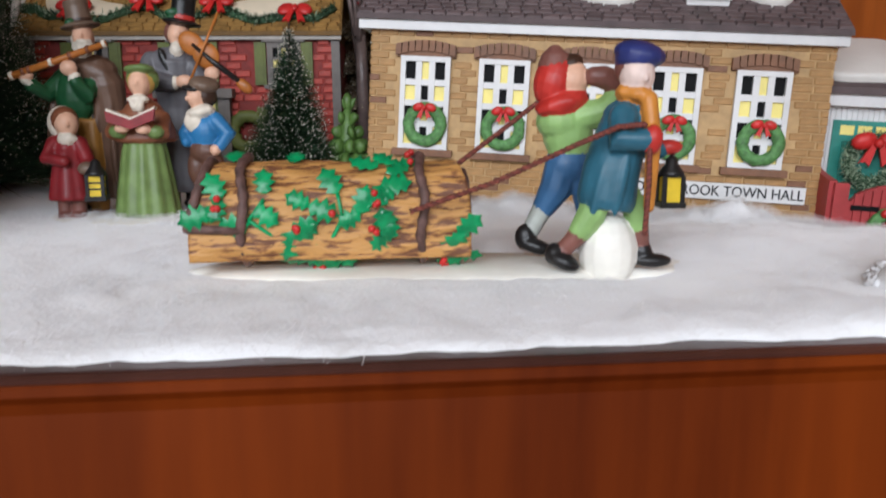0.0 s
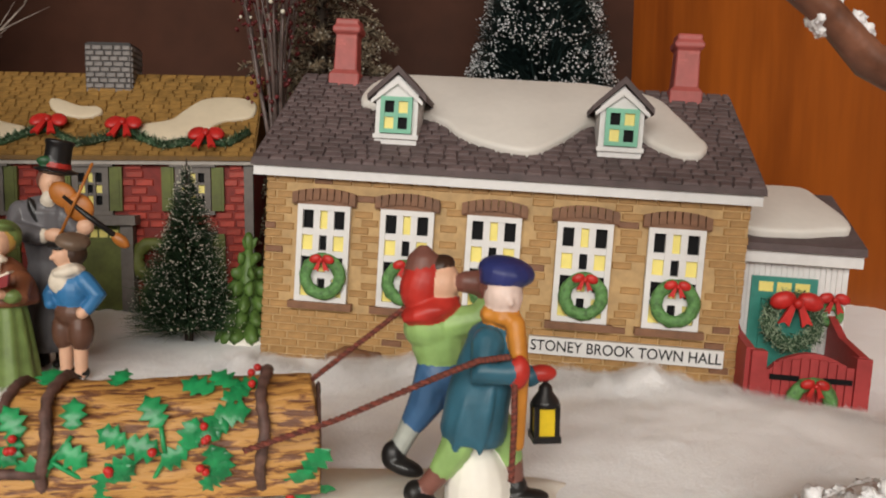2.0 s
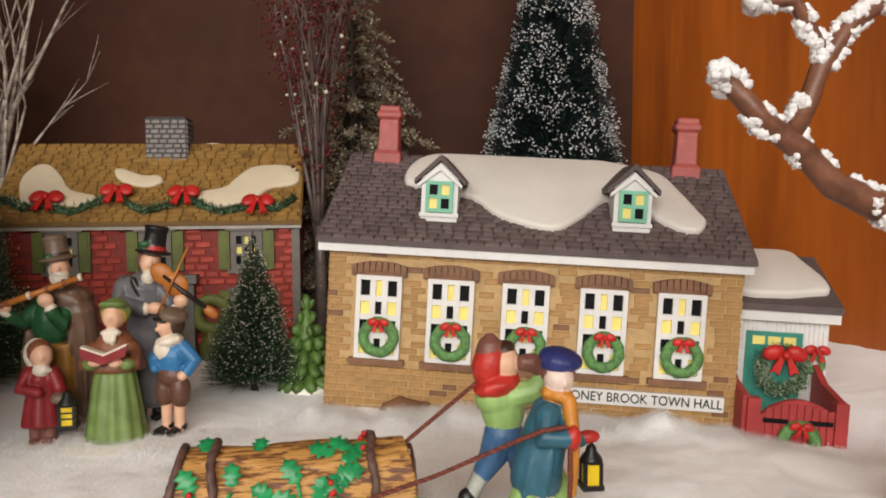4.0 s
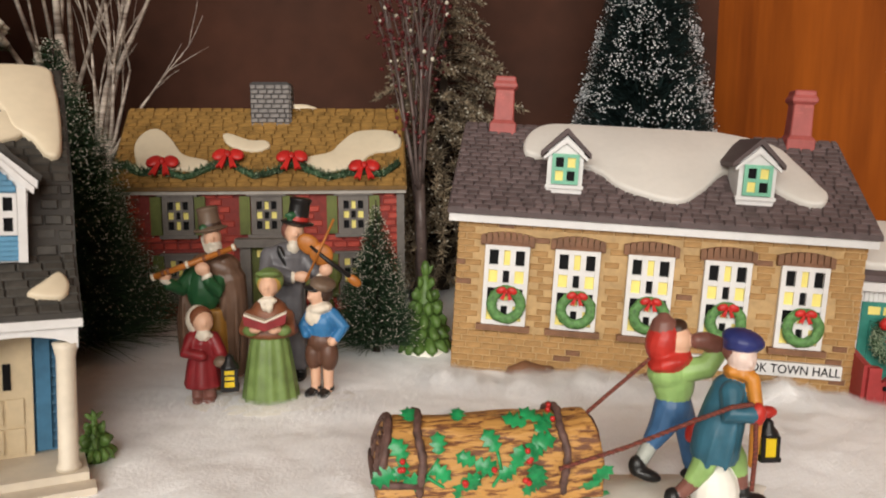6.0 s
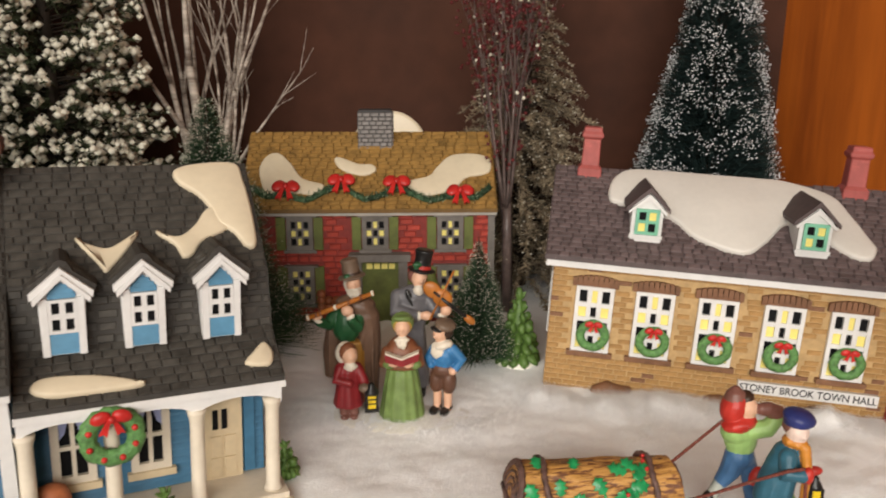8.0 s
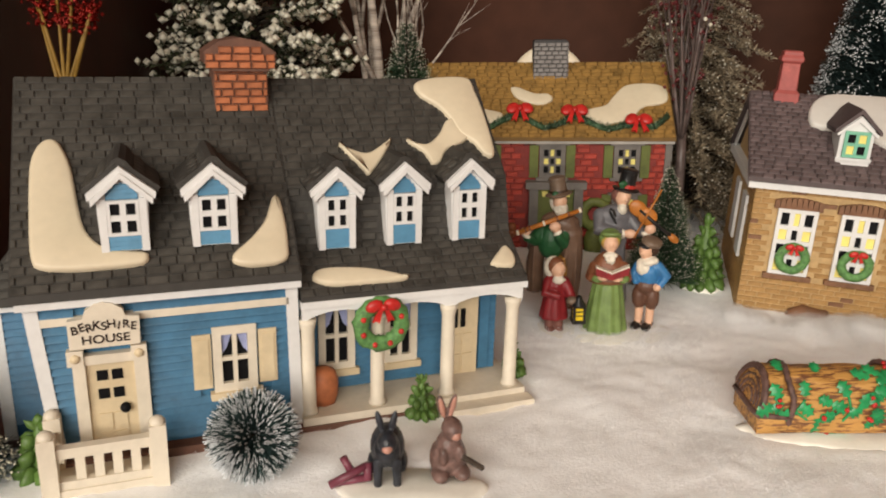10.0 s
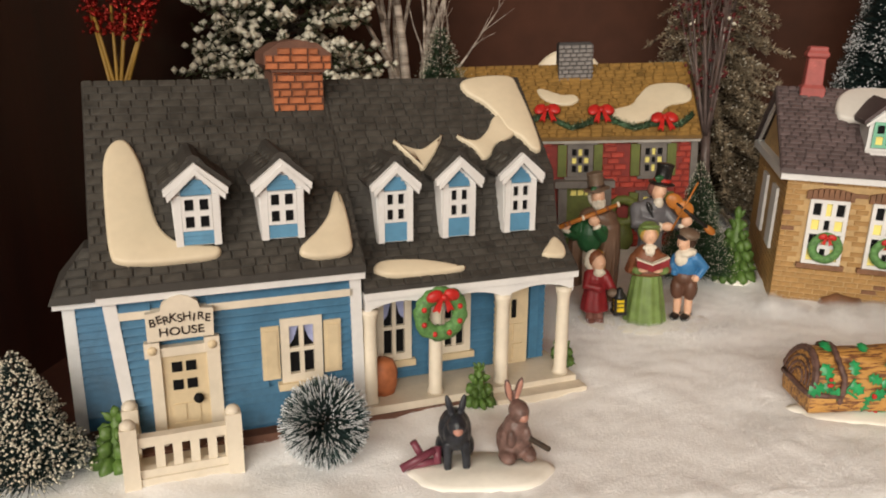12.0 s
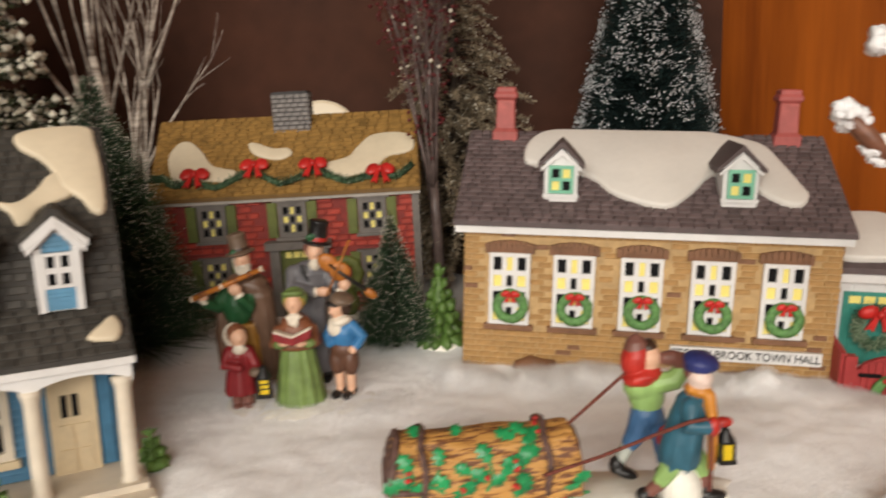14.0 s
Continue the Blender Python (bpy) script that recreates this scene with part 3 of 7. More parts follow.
# ---- town hall ----
def town_hall():
    b = thing("town_hall", -3.16, 31.9, 0, rz=-7, ry=2.9, label="tan brick ceramic town hall with purple-grey shingle roof and snow", category="model house")
    L, D, RZ, RY = 17.6, 12.0, 11.5, 6.0
    bm = boxes((0.06, L - 0.06, 0.06, D, -0.6, 7.0))
    prism_x(bm, [(0.06, 7.0), (D, 7.0), (RY, 11.1)], 0.06, L - 0.06)
    part("wall", bm, TAN_B, b)
    bm = bmesh.new()
    prism_x(bm, [(-0.3, 7.02), (-0.3, 7.42), (0.1, 7.5), (D, 7.5), (D + 0.3, 7.42), (D + 0.3, 7.02)], -0.4, L + 0.25)
    part("eave_board", bm, WHITE, b, "white painted eave board", 0.06)
    bm = bmesh.new()
    prism_x(bm, [(-0.42, 7.38), (-0.36, 7.6), (RY, RZ), (D + 0.36, 7.6), (D + 0.42, 7.38), (RY, RZ - 0.5)], -0.48, L + 0.34)
    part("roof", bm, PURPLE_B, b, "purple-brown shingled roof", 0.04)
    for gx in (-0.2, L + 0.1):
        bm = bmesh.new()
        prism_x(bm, [(0.0, 7.4), (0.35, 7.4), (RY, RZ - 0.75), (D - 0.35, 7.4), (D, 7.4), (RY, RZ - 0.3)], gx - 0.08, gx + 0.08)
        part("gable_trim", bm, WHITE, b)
    # windows with painted panes
    xs = [1.31, 4.42, 7.61, 10.88, 14.1]
    z0, z1 = 2.42, 6.04
    for x in xs:
        grille(b, x, x + 1.98, -0.02, z0, z1, 3, 4, lambda i, j: (i + j) % 2 == 1, WHITE, 0.24, 0.16, 0.2, label="white window with yellow and black panes")
        n = 9
        ar = part("arch", boxes((x - 0.2, x + 2.18, -0.12, 0.1, z1 - 0.02, z1 + 0.36)), TAN_D, b, "brown brick window arch")
        for k in range(n):
            bm = bmesh.new()
            a0, a1 = x - 0.22 + 2.42 * k / n, x - 0.22 + 2.42 * (k + 1) / n - 0.05
            c0, c1 = (1 - ((a0 - x - 0.99) / 1.3) ** 2) * 0.22, (1 - ((a1 - x - 0.99) / 1.3) ** 2) * 0.22
            prism(bm, [(a0, z1 + c0 - 0.02), (a1, z1 + c1 - 0.02), (a1, z1 + 0.40 + c1), (a0, z1 + 0.40 + c0)], -0.22, 0.1)
            part("arch_brick", bm, TAN_D, ar, "", 0.03)
        part("sill", boxes((x - 0.22, x + 2.2, -0.28, 0.1, z0 - 0.27, z0 - 0.01)), TAN_D, b, "", 0.04)
        wreath(b, (x + 1.08, -0.3, 3.4), 0.65, 0.23, berries=0, bow_at=0.35, bow_s=0.48, label="green moulded wreath with red bow")
    for k in range(2):
        bm = boxes((-0.1, 0.1, 2.4 + k * 4.2, 4.2 + k * 4.2, 2.4, 6.0))
        part("side_window", bm, WHITE, b)
    # sign
    part("sign_board", boxes((10.15, 17.06, -0.2, 0.05, 1.17, 1.8)), WHITE, b, "white name board with black lettering", 0.04)
    lettering("STONEY BROOK TOWN HALL", 0.56, BLACK, b, Matrix.Translation((13.6, -0.215, 1.48)) @ FACE @ Matrix.Diagonal((0.885, 1.0, 1, 1)), bold=0.001)
    # chimneys
    for cx, cy in ((1.48, 5.9), (16.0, 5.9)):
        bm = bmesh.new()
        lathe(bm, (cx, cy, 10.6), [(0.95, 0), (0.95, 0.95), (0.72, 1.15), (0.66, 2.65), (0.86, 2.75), (0.86, 2.95), (0.72, 3.1), (0.72, 3.3), (0.5, 3.34)], 4)
        bmesh.ops.rotate(bm, cent=(cx, cy, 0), matrix=Matrix.Rotation(math.pi / 4, 3, "Z"), verts=bm.verts)
        for f in bm.faces:
            f.smooth = False
        ch = part("chimney", bm, PINK, b, "dull red chimney with a moulded cap", 0.05)
        bm = bmesh.new()
        for r in range(9):
            for k in range(2):
                a = cx - 0.46 + k * 0.46
                box(bm, a + 0.02, a + (0.3 if r % 2 else 0.44), cy - 0.485, cy - 0.4, 11.85 + r * 0.155, 11.97 + r * 0.155)
        part("brick_relief", bm, PINK_J, ch)
    # dormers
    for x0 in (3.8, 12.17):
        w, fy, zb = 1.6, 1.05, 8.72
        d = part("dormer", (lambda m: (prism(m, [(x0, zb - 0.4), (x0 + w, zb - 0.4), (x0 + w, zb + 1.65), (x0 + w / 2, zb + 2.35), (x0, zb + 1.65)], fy, fy + 3.2), m)[1])(bmesh.new()), WHITE, b, "white dormer")
        bm = bmesh.new()
        mid = x0 + w / 2
        prism(bm, [(x0 - 0.32, zb + 1.36), (mid, zb + 2.42), (x0 + w + 0.32, zb + 1.36), (x0 + w + 0.32, zb + 1.58), (mid, zb + 2.68), (x0 - 0.32, zb + 1.58)], fy - 0.22, fy + 3.6)
        part("dormer_roof", bm, PURPLE_B, d, "", 0.05)
        bm = bmesh.new()
        prism(bm, [(x0 - 0.2, zb + 1.36), (mid, zb + 2.28), (x0 + w + 0.2, zb + 1.36), (x0 + w + 0.16, zb + 1.24), (mid, zb + 2.0), (x0 - 0.16, zb + 1.24)], fy - 0.14, fy + 0.02)
        part("gable_trim", bm, WHITE, d)
        part("sill", boxes((x0 - 0.06, x0 + w + 0.06, fy - 0.1, fy + 0.02, zb - 0.05, zb + 0.12)), WHITE, d)
        # pane grid in mint green
        gx0, gx1, gz0, gz1 = x0 + 0.2, x0 + w - 0.2, zb + 0.16, zb + 1.52
        fr = grille(b, gx0, gx1, fy - 0.08, gz0, gz1, 2, 2, lambda i, j: (i + j) % 2 == 1, MINT, 0.16, 0.1, 0.16, name="dormer_window", label="mint green dormer window")
    # annex with a porch gate
    w0, w1, fy = 18.0, 21.85, 1.9
    part("annex_wall", boxes((L + 0.03, w1, fy, 9.5, -0.6, 5.35)), WHITE, b, "white clapboard annex")
    bm = bmesh.new()
    k = 0
    while w0 + 0.1 + k * 0.2 < w1:
        box(bm, w0 + 0.03 + k * 0.2, w0 + 0.17 + k * 0.2, fy - 0.05, fy + 0.02, 0.0, 5.0)
        k += 1
    part("annex_siding", bm, WHITE, b)
    part("annex_eave", boxes((L + 0.03, w1 + 0.3, fy - 0.45, fy + 0.3, 4.95, 5.42)), WHITE, b, "", 0.05)
    bm = bmesh.new()
    prism_x(bm, [(fy - 0.6, 5.40), (fy - 0.55, 5.68), (fy + 3.3, 7.6), (fy + 7.5, 5.6), (fy + 7.5, 5.4)], L + 0.03, w1 + 0.35)
    part("annex_roof", bm, PURPLE_B, b, "purple-brown annex roof", 0.05)
    snow_patch(b, slope(w0, fy - 0.6, 5.66, fy + 3.3, 7.62), [(-0.2, 0.9), (1.6, 0.55), (3.1, 0.85), (3.85, 1.1), (3.9, 2.0), (3.4, 3.4), (2.9, 4.35), (1.2, 4.4), (-0.3, 4.3)], 0.35, GLAZE_W)
    dr = part("annex_door", boxes((w0 + 0.35, w0 + 2.75, fy - 0.12, fy, 0.3, 4.42)), TEAL, b, "teal green door with yellow fanlight", 0.03)
    for k in range(3):
        part("pane", boxes((w0 + 0.62 + k * 0.66, w0 + 1.14 + k * 0.66, fy - 0.15, fy - 0.05, 3.85, 4.22)), YELLOW, dr)
    part("door_panel", boxes((w0 + 0.75, w0 + 2.35, fy - 0.2, fy - 0.05, 1.6, 3.6)), TEAL, dr, "", 0.05)
    bm = bmesh.new()
    rr = random.Random(8)
    for k in range(3400):
        a, q = rr.uniform(0, 6.283), rr.gauss(0.88, 0.13)
        c = Vector((w0 + 1.75 + q * math.cos(a), fy - 0.75 + rr.uniform(-0.2, 0.2), 2.88 + q * math.sin(a)))
        d = Vector((rr.gauss(0, 1), rr.gauss(0, 1) - 0.4, rr.gauss(0, 1))).normalized()
        s = d.cross(Vector((0, 1, 0.3))).normalized() * 0.022
        vs = [bm.verts.new(c - s), bm.verts.new(c + s), bm.verts.new(c + d * 0.24)]
        bm.faces.new(vs).material_index = 0 if rr.random() < 0.62 else 1
    w = part("door_wreath", bm, [BRISTLE, FROST_G], b, "green wired wreath with frosted needles")
    bm = bmesh.new()
    ring(bm, (w0 + 1.75, fy - 0.72, 2.88), 0.88, 0.17, 30, 8, 0, 0.2)
    part("wreath_core", bm, BRISTLE, w)
    bm = bmesh.new()
    bow(bm, (w0 + 1.75, fy - 0.98, 3.55), 0.98)
    part("bow", bm, RED, w, "large red ribbon bow")
    bm = bmesh.new()
    ring(bm, (w0 + 3.32, fy - 0.15, 3.15), 0.32, 0.16, 20, 7, 0, 0.15)
    w = part("small_wreath", bm, GREEN_W, b)
    bm = bmesh.new()
    bow(bm, (w0 + 3.32, fy - 0.28, 3.7), 0.6)
    part("bow", bm, RED, w)
    # red gate and cheeks of the steps
    for gx, gw in ((w0 - 0.45, 0.28), (w0 + 3.25, 0.28)):
        bm = bmesh.new()
        prism_x(bm, [(fy - 0.1, -0.6), (fy - 0.1, 3.1), (fy - 1.2, 2.5), (fy - 3.0, 2.2), (fy - 3.0, -0.6)], gx, gx + gw)
        part("gate_side", bm, DARKRED, b, "red painted side board", 0.05)
    bm = bmesh.new()
    n = 11
    pts = [(w0 + 0.0 + 3.5 * k / n, 1.75 + 0.42 * math.sin(math.pi * min(1, max(0, (k - 1.5) / 8))) - (0.25 if k in (1, 10) else 0)) for k in range(n + 1)]
    prism(bm, [(w0, -0.6)] + pts + [(w0 + 3.5, -0.6)], fy - 3.05, fy - 2.8)
    g = part("gate", bm, DARKRED, b, "red painted gate of upright boards")
    for k in range(9):
        part("board", boxes((w0 + 0.45 + k * 0.3, w0 + 0.70 + k * 0.3, fy - 3.12, fy - 3.0, -0.4, 1.75 + 0.25 * math.sin(math.pi * (k + 0.5) / 9))), DARKRED, g, "", 0.02)
    for gx in (w0 - 0.3, w0 + 3.12):
        part("gate_post", boxes((gx, gx + 0.5, fy - 3.2, fy - 2.7, -0.6, 2.15)), DARKRED, b, "", 0.05)
    for k in (0, 1):
        part("hinge", boxes((w0 + 0.35 + 1.75 * k, w0 + 1.3 + 1.75 * k, fy - 3.17, fy - 3.1, 1.2, 1.38)), BLACK, g, "black strap hinge", 0.02)
    wreath(g, (w0 + 1.75, fy - 3.25, 0.55), 0.62, 0.24, bow_at=0.35, bow_s=0.5, label="green moulded wreath with red bow")
    # dark red-brown ground blocks peeping from the snow
    for bx, bw in ((3.8, 2.2), (9.2, 1.4), (14.0, 2.2)):
        bm = bmesh.new()
        ell(bm, (bx, -0.15, 0.25), (bw * 0.6, 0.5, 0.5), lump=0.4)
        part("brick_footing", bm, TAN_D, b)
    # bricks and shingles
    skip = [(x - 0.3, x + 2.3, z0 - 0.35, z1 + 0.62) for x in xs]
    front = Matrix.Translation((0, 0.06, 0.0))
    spots = courses(front, L, 7.0, 0.74, 0.295, skip, gap=0.05, w_var=0.1)
    rb = random.Random(12)
    rb.shuffle(spots)
    cut = len(spots) // 22
    pieces(b, "brick", spots[cut:], (0.69, 0.045, 0.25), TAN, TAN_J, keep=300)
    pieces(b, "dark_brick", spots[:cut], (0.69, 0.055, 0.25), TAN_D, TAN_D, keep=80)
    side = Matrix.Translation((0.06, D, 0)) @ Matrix.Rotation(-math.pi / 2, 4, "Z")
    pieces(b, "side_brick", courses(side, D, 6.9, 0.74, 0.295, [(D - 9, D - 2, 2.2, 6.1)], gap=0.05, w_var=0.1), (0.69, 0.045, 0.25), TAN, TAN_J, keep=0)
    rf = slope(-0.45, -0.38, 7.60, RY, RZ)
    rl = math.hypot(RY + 0.38, RZ - 7.6)
    skip = [(4.25, 5.85, 1.6, 9), (12.6, 14.2, 1.6, 9)]
    sp = courses(rf, L + 0.78, rl, 0.58, 0.36, skip, gap=0.05, jig=0.015, w_var=0.25, tilt=0.035)
    random.Random(2).shuffle(sp)
    pieces(b, "shingle", sp, (0.54, 0.075, 0.33), PURPLE, PURPLE_J, keep=300)
    # cast snow on the roof
    snow_patch(b, slope(-0.15, -0.38, 7.60, RY, RZ), [(2.84, 4.7), (2.95, 6.3), (3.9, 7.35), (5.9, 7.5), (8.7, 7.5), (11.2, 7.5), (12.6, 7.4), (14.8, 6.5), (15.6, 4.9), (16.2, 3.2), (16.4, 2.5), (16.0, 1.75), (15.2, 1.75),
                                                                     (14.3, 2.5), (13.6, 3.6), (12.2, 3.9), (11.0, 2.35), (9.95, 1.35), (8.7, 1.5), (7.25, 2.25), (6.1, 3.5), (3.9, 4.2)], 0.34, GLAZE_W, "glossy white snow on the roof")
    return b


MINT = paint("mint_green_frame", (0.20, 0.52, 0.36), 0.45, 0.12, 80, 0.05)
FROST_G = paint("frosted_needle", (0.36, 0.45, 0.30), 0.7, 0.2, 100, 0)
town_hall()


# ---- red house with the ochre roof ----
def red_house():
    b = thing("red_house", -21.58, 41.4, 0, rz=5, ry=-0.5, label="red brick ceramic house with ochre roof, garland and bows", category="model house")
    L, D, RY, RZ = 15.9, 9.0, 4.5, 12.4
    part("wall", boxes((-0.3, L - 0.06, 0.06, D, -0.6, 7.55)), REDB_B, b)
    bm = bmesh.new()
    prism_x(bm, [(-0.45, 7.62), (-0.4, 7.84), (RY, RZ), (D + 0.4, 7.84), (D + 0.45, 7.62), (RY, RZ - 0.6)], -0.85, L + 0.2)
    part("roof", bm, OCHRE_B, b, "ochre brown shingled roof", 0.05)
    part("gable", (lambda m: (prism_x(m, [(0.1, 7.5), (D - 0.1, 7.5), (RY, RZ - 0.7)], -0.3, L - 0.05), m)[1])(bmesh.new()), OCHRE_B, b)
    part("cornice", boxes((-0.6, L + 0.15, -0.35, 0.3, 7.42, 7.7)), GREYL, b, "grey cornice", 0.05)
    for x in (-0.4, L - 0.4):
        part("corner_board", boxes((x, x + 0.45, -0.14, 0.3, -0.6, 7.42)), GREYP, b, "", 0.04)
    wins = [(2.1, 5.08, 7.3), (7.1, 5.08, 7.3), (12.1, 5.08, 7.3), (2.1, 1.3, 3.9), (12.1, 1.3, 3.9)]
    for x, z0, z1 in wins:
        grille(b, x, x + 1.75, -0.05, z0, z1, 3, 3 if z1 > 5 else 4, lambda i, j: (i + j) % 2 == 0, GREYP, 0.13, 0.16, 0.3, label="grey window with yellow and black panes")
        part("lintel", boxes((x - 0.25, x + 2.0, -0.32, 0.1, z1, z1 + 0.12)), GREYP, b, "", 0.04)
        part("sill", boxes((x - 0.2, x + 1.95, -0.3, 0.1, z0 - 0.2, z0)), GREYP, b, "", 0.04)
        for sx in (x - 0.67, x + 1.8):
            sh = part("shutter", boxes((sx, sx + 0.6, -0.2, 0.05, z0, z1)), OLIVE, b, "olive green shutter", 0.04)
            part("shutter_panel", boxes((sx + 0.12, sx + 0.48, -0.24, -0.15, z0 + 0.15, z1 - 0.15)), OLIVE, sh, "", 0.03)
    d = part("door_surround", boxes((6.45, 7.05, -0.7, 0.1, -0.6, 4.4), (9.5, 10.1, -0.7, 0.1, -0.6, 4.4), (6.2, 10.3, -0.95, 0.1, 4.4, 4.88)), GREYP, b, "grey door surround", 0.06)
    part("door", boxes((7.05, 9.5, -0.2, 0.05, -0.6, 4.4)), OLIVE, d, "olive green door", 0.04)
    for k in range(4):
        part("pane", boxes((7.35 + k * 0.5, 7.75 + k * 0.5, -0.24, -0.15, 3.75, 4.15)), YELLOW, d)
    bm = bmesh.new()
    ring(bm, (11.0, -0.4, 2.6), 0.85, 0.36, 26, 8, 0, 0.2)
    ell(bm, (11.0, -0.4, 0.6), (0.7, 0.5, 1.2), lump=0.3)
    part("bush_wreath", bm, OLIVE, b, "olive green bush with a wreath")
    bm = bmesh.new()
    for k in range(7):
        ell(bm, (4.3 + (k % 3) * 0.5, -0.5, 1.2 + (k // 3) * 0.45), 0.33, n=8, m=6)
    part("pumpkins", bm, ORANGE_B, b, "heap of orange pumpkins")
    # chimney of grey stones
    cx0, cx1, cz0, cz1 = 6.72, 9.1, 11.0, 13.98
    ch = part("chimney", boxes((cx0, cx1, 3.5, 5.5, cz0, cz1), (cx0 + 0.1, cx1 - 0.1, 3.6, 5.4, cz1, cz1 + 0.08)), STONE_D, b, "grey stone chimney with dark cap", 0.06)
    pieces(ch, "stone", courses(Matrix.Translation((cx0, 3.5, cz0)), cx1 - cx0, cz1 - cz0, 0.5, 0.29, gap=0.05, w_var=0.2), (0.46, 0.07, 0.25), STONE, STONE, keep=80)
    pieces(ch, "side_stone", courses(Matrix.Translation((cx1, 3.5, cz0)) @ Matrix.Rotation(math.pi / 2, 4, "Z"), 2.1, cz1 - cz0, 0.5, 0.29, gap=0.05, w_var=0.2), (0.46, 0.07, 0.25), STONE, STONE, keep=60)
    # snow, garland and bows
    rf = slope(-0.3, -0.4, 7.85, RY, RZ)
    rl = math.hypot(RY + 0.4, RZ - 7.85)
    snow_patch(b, rf, [(0.51, 2.8), (0.49, 3.8), (0.99, 4.65), (1.71, 4.7), (2.54, 3.8), (3.38, 2.55), (4.86, 1.96), (4.2, 1.2), (2.8, 1.3), (1.6, 1.1), (1.0, 1.4)], 0.22, GLAZE)
    snow_patch(b, rf, [(5.44, 4.22), (5.87, 4.37), (7.08, 3.8), (8.0, 3.75), (8.32, 3.25), (7.68, 2.81), (6.77, 2.91), (5.83, 3.41)], 0.2, GLAZE)
    snow_patch(b, rf, [(10.42, 2.2), (11.88, 2.72), (12.44, 3.46), (13.39, 4.48), (14.91, 4.67), (15.95, 4.36), (16.2, 3.69), (15.9, 2.93), (14.46, 2.55), (13.71, 1.73), (12.79, 1.25), (11.52, 1.03), (10.87, 1.4)], 0.22, GLAZE)
    bows = [(2.39, 1.2), (6.04, 1.75), (9.72, 1.6), (13.94, 0.8)]
    path = [(-0.4, 1.6), (0.4, 1.6), (1.1, 1.0), (2.37, 1.18), (3.76, 0.65), (5.07, 1.5), (6.04, 1.9), (7.61, 0.7), (9.0, 1.2), (9.71, 1.75), (10.8, 1.15), (11.88, 0.6), (12.96, 0.9), (13.94, 1.05), (14.95, 0.8), (15.98, 1.75)]
    rr = random.Random(3)
    bm = bmesh.new()
    for (x0, s0), (x1, s1) in zip(path, path[1:]):
        for k in range(240):
            t = rr.random()
            sag = -0.06 * math.sin(math.pi * t)
            c = Vector((x0 + (x1 - x0) * t, -0.22 + rr.gauss(0, 0.08), s0 + (s1 - s0) * t + sag + rr.gauss(0, 0.11)))
            d = Vector((rr.gauss(0, 1), -abs(rr.gauss(0, 1)), rr.gauss(0, 1))).normalized()
            s = d.orthogonal().normalized() * 0.035
            bm.faces.new([bm.verts.new(rf @ p) for p in (c - s, c + s, c + d * 0.3)]).material_index = 0 if rr.random() < 0.8 else 1
        tube(bm, [rf @ Vector((x0 + (x1 - x0) * t, -0.15, s0 + (s1 - s0) * t - 0.06 * math.sin(math.pi * t))) for t in (0, 0.25, 0.5, 0.75, 1)], 0.19, 7)
    part("garland", bm, [BRISTLE, FROST_G], b, "dark green needle garland along the roof")
    for x, s in bows:
        bm = bmesh.new()
        bow(bm, (x, -0.5, s + 0.25), 0.95)
        for v in bm.verts:
            v.co.z = s + 0.25 + (v.co.z - s - 0.25) * 1.35
        bmesh.ops.transform(bm, matrix=rf, verts=bm.verts)
        part("bow", bm, RED, b, "red ribbon bow")
    skip = [(x - 1.0, x + 2.75, z0 - 0.25, z1 + 0.35) for x, z0, z1 in wins] + [(6.2, 10.3, -1, 4.9)]
    sp = courses(Matrix.Translation((-0.3, 0.06, 0)), L + 0.3, 7.42, 0.85, 0.42, skip, gap=0.07, w_var=0.15)
    pieces(b, "brick", sp, (0.78, 0.08, 0.35), REDB, REDB_J, keep=220)
    sp = courses(slope(-0.8, -0.4, 7.85, RY, RZ), L + 0.95, rl, 0.72, 0.34, gap=0.03, jig=0.012, w_var=0.3, tilt=0.1)
    random.Random(2).shuffle(sp)
    pieces(b, "shingle", sp, (0.69, 0.07, 0.33), OCHRE, OCHRE_J, keep=220)


red_house()


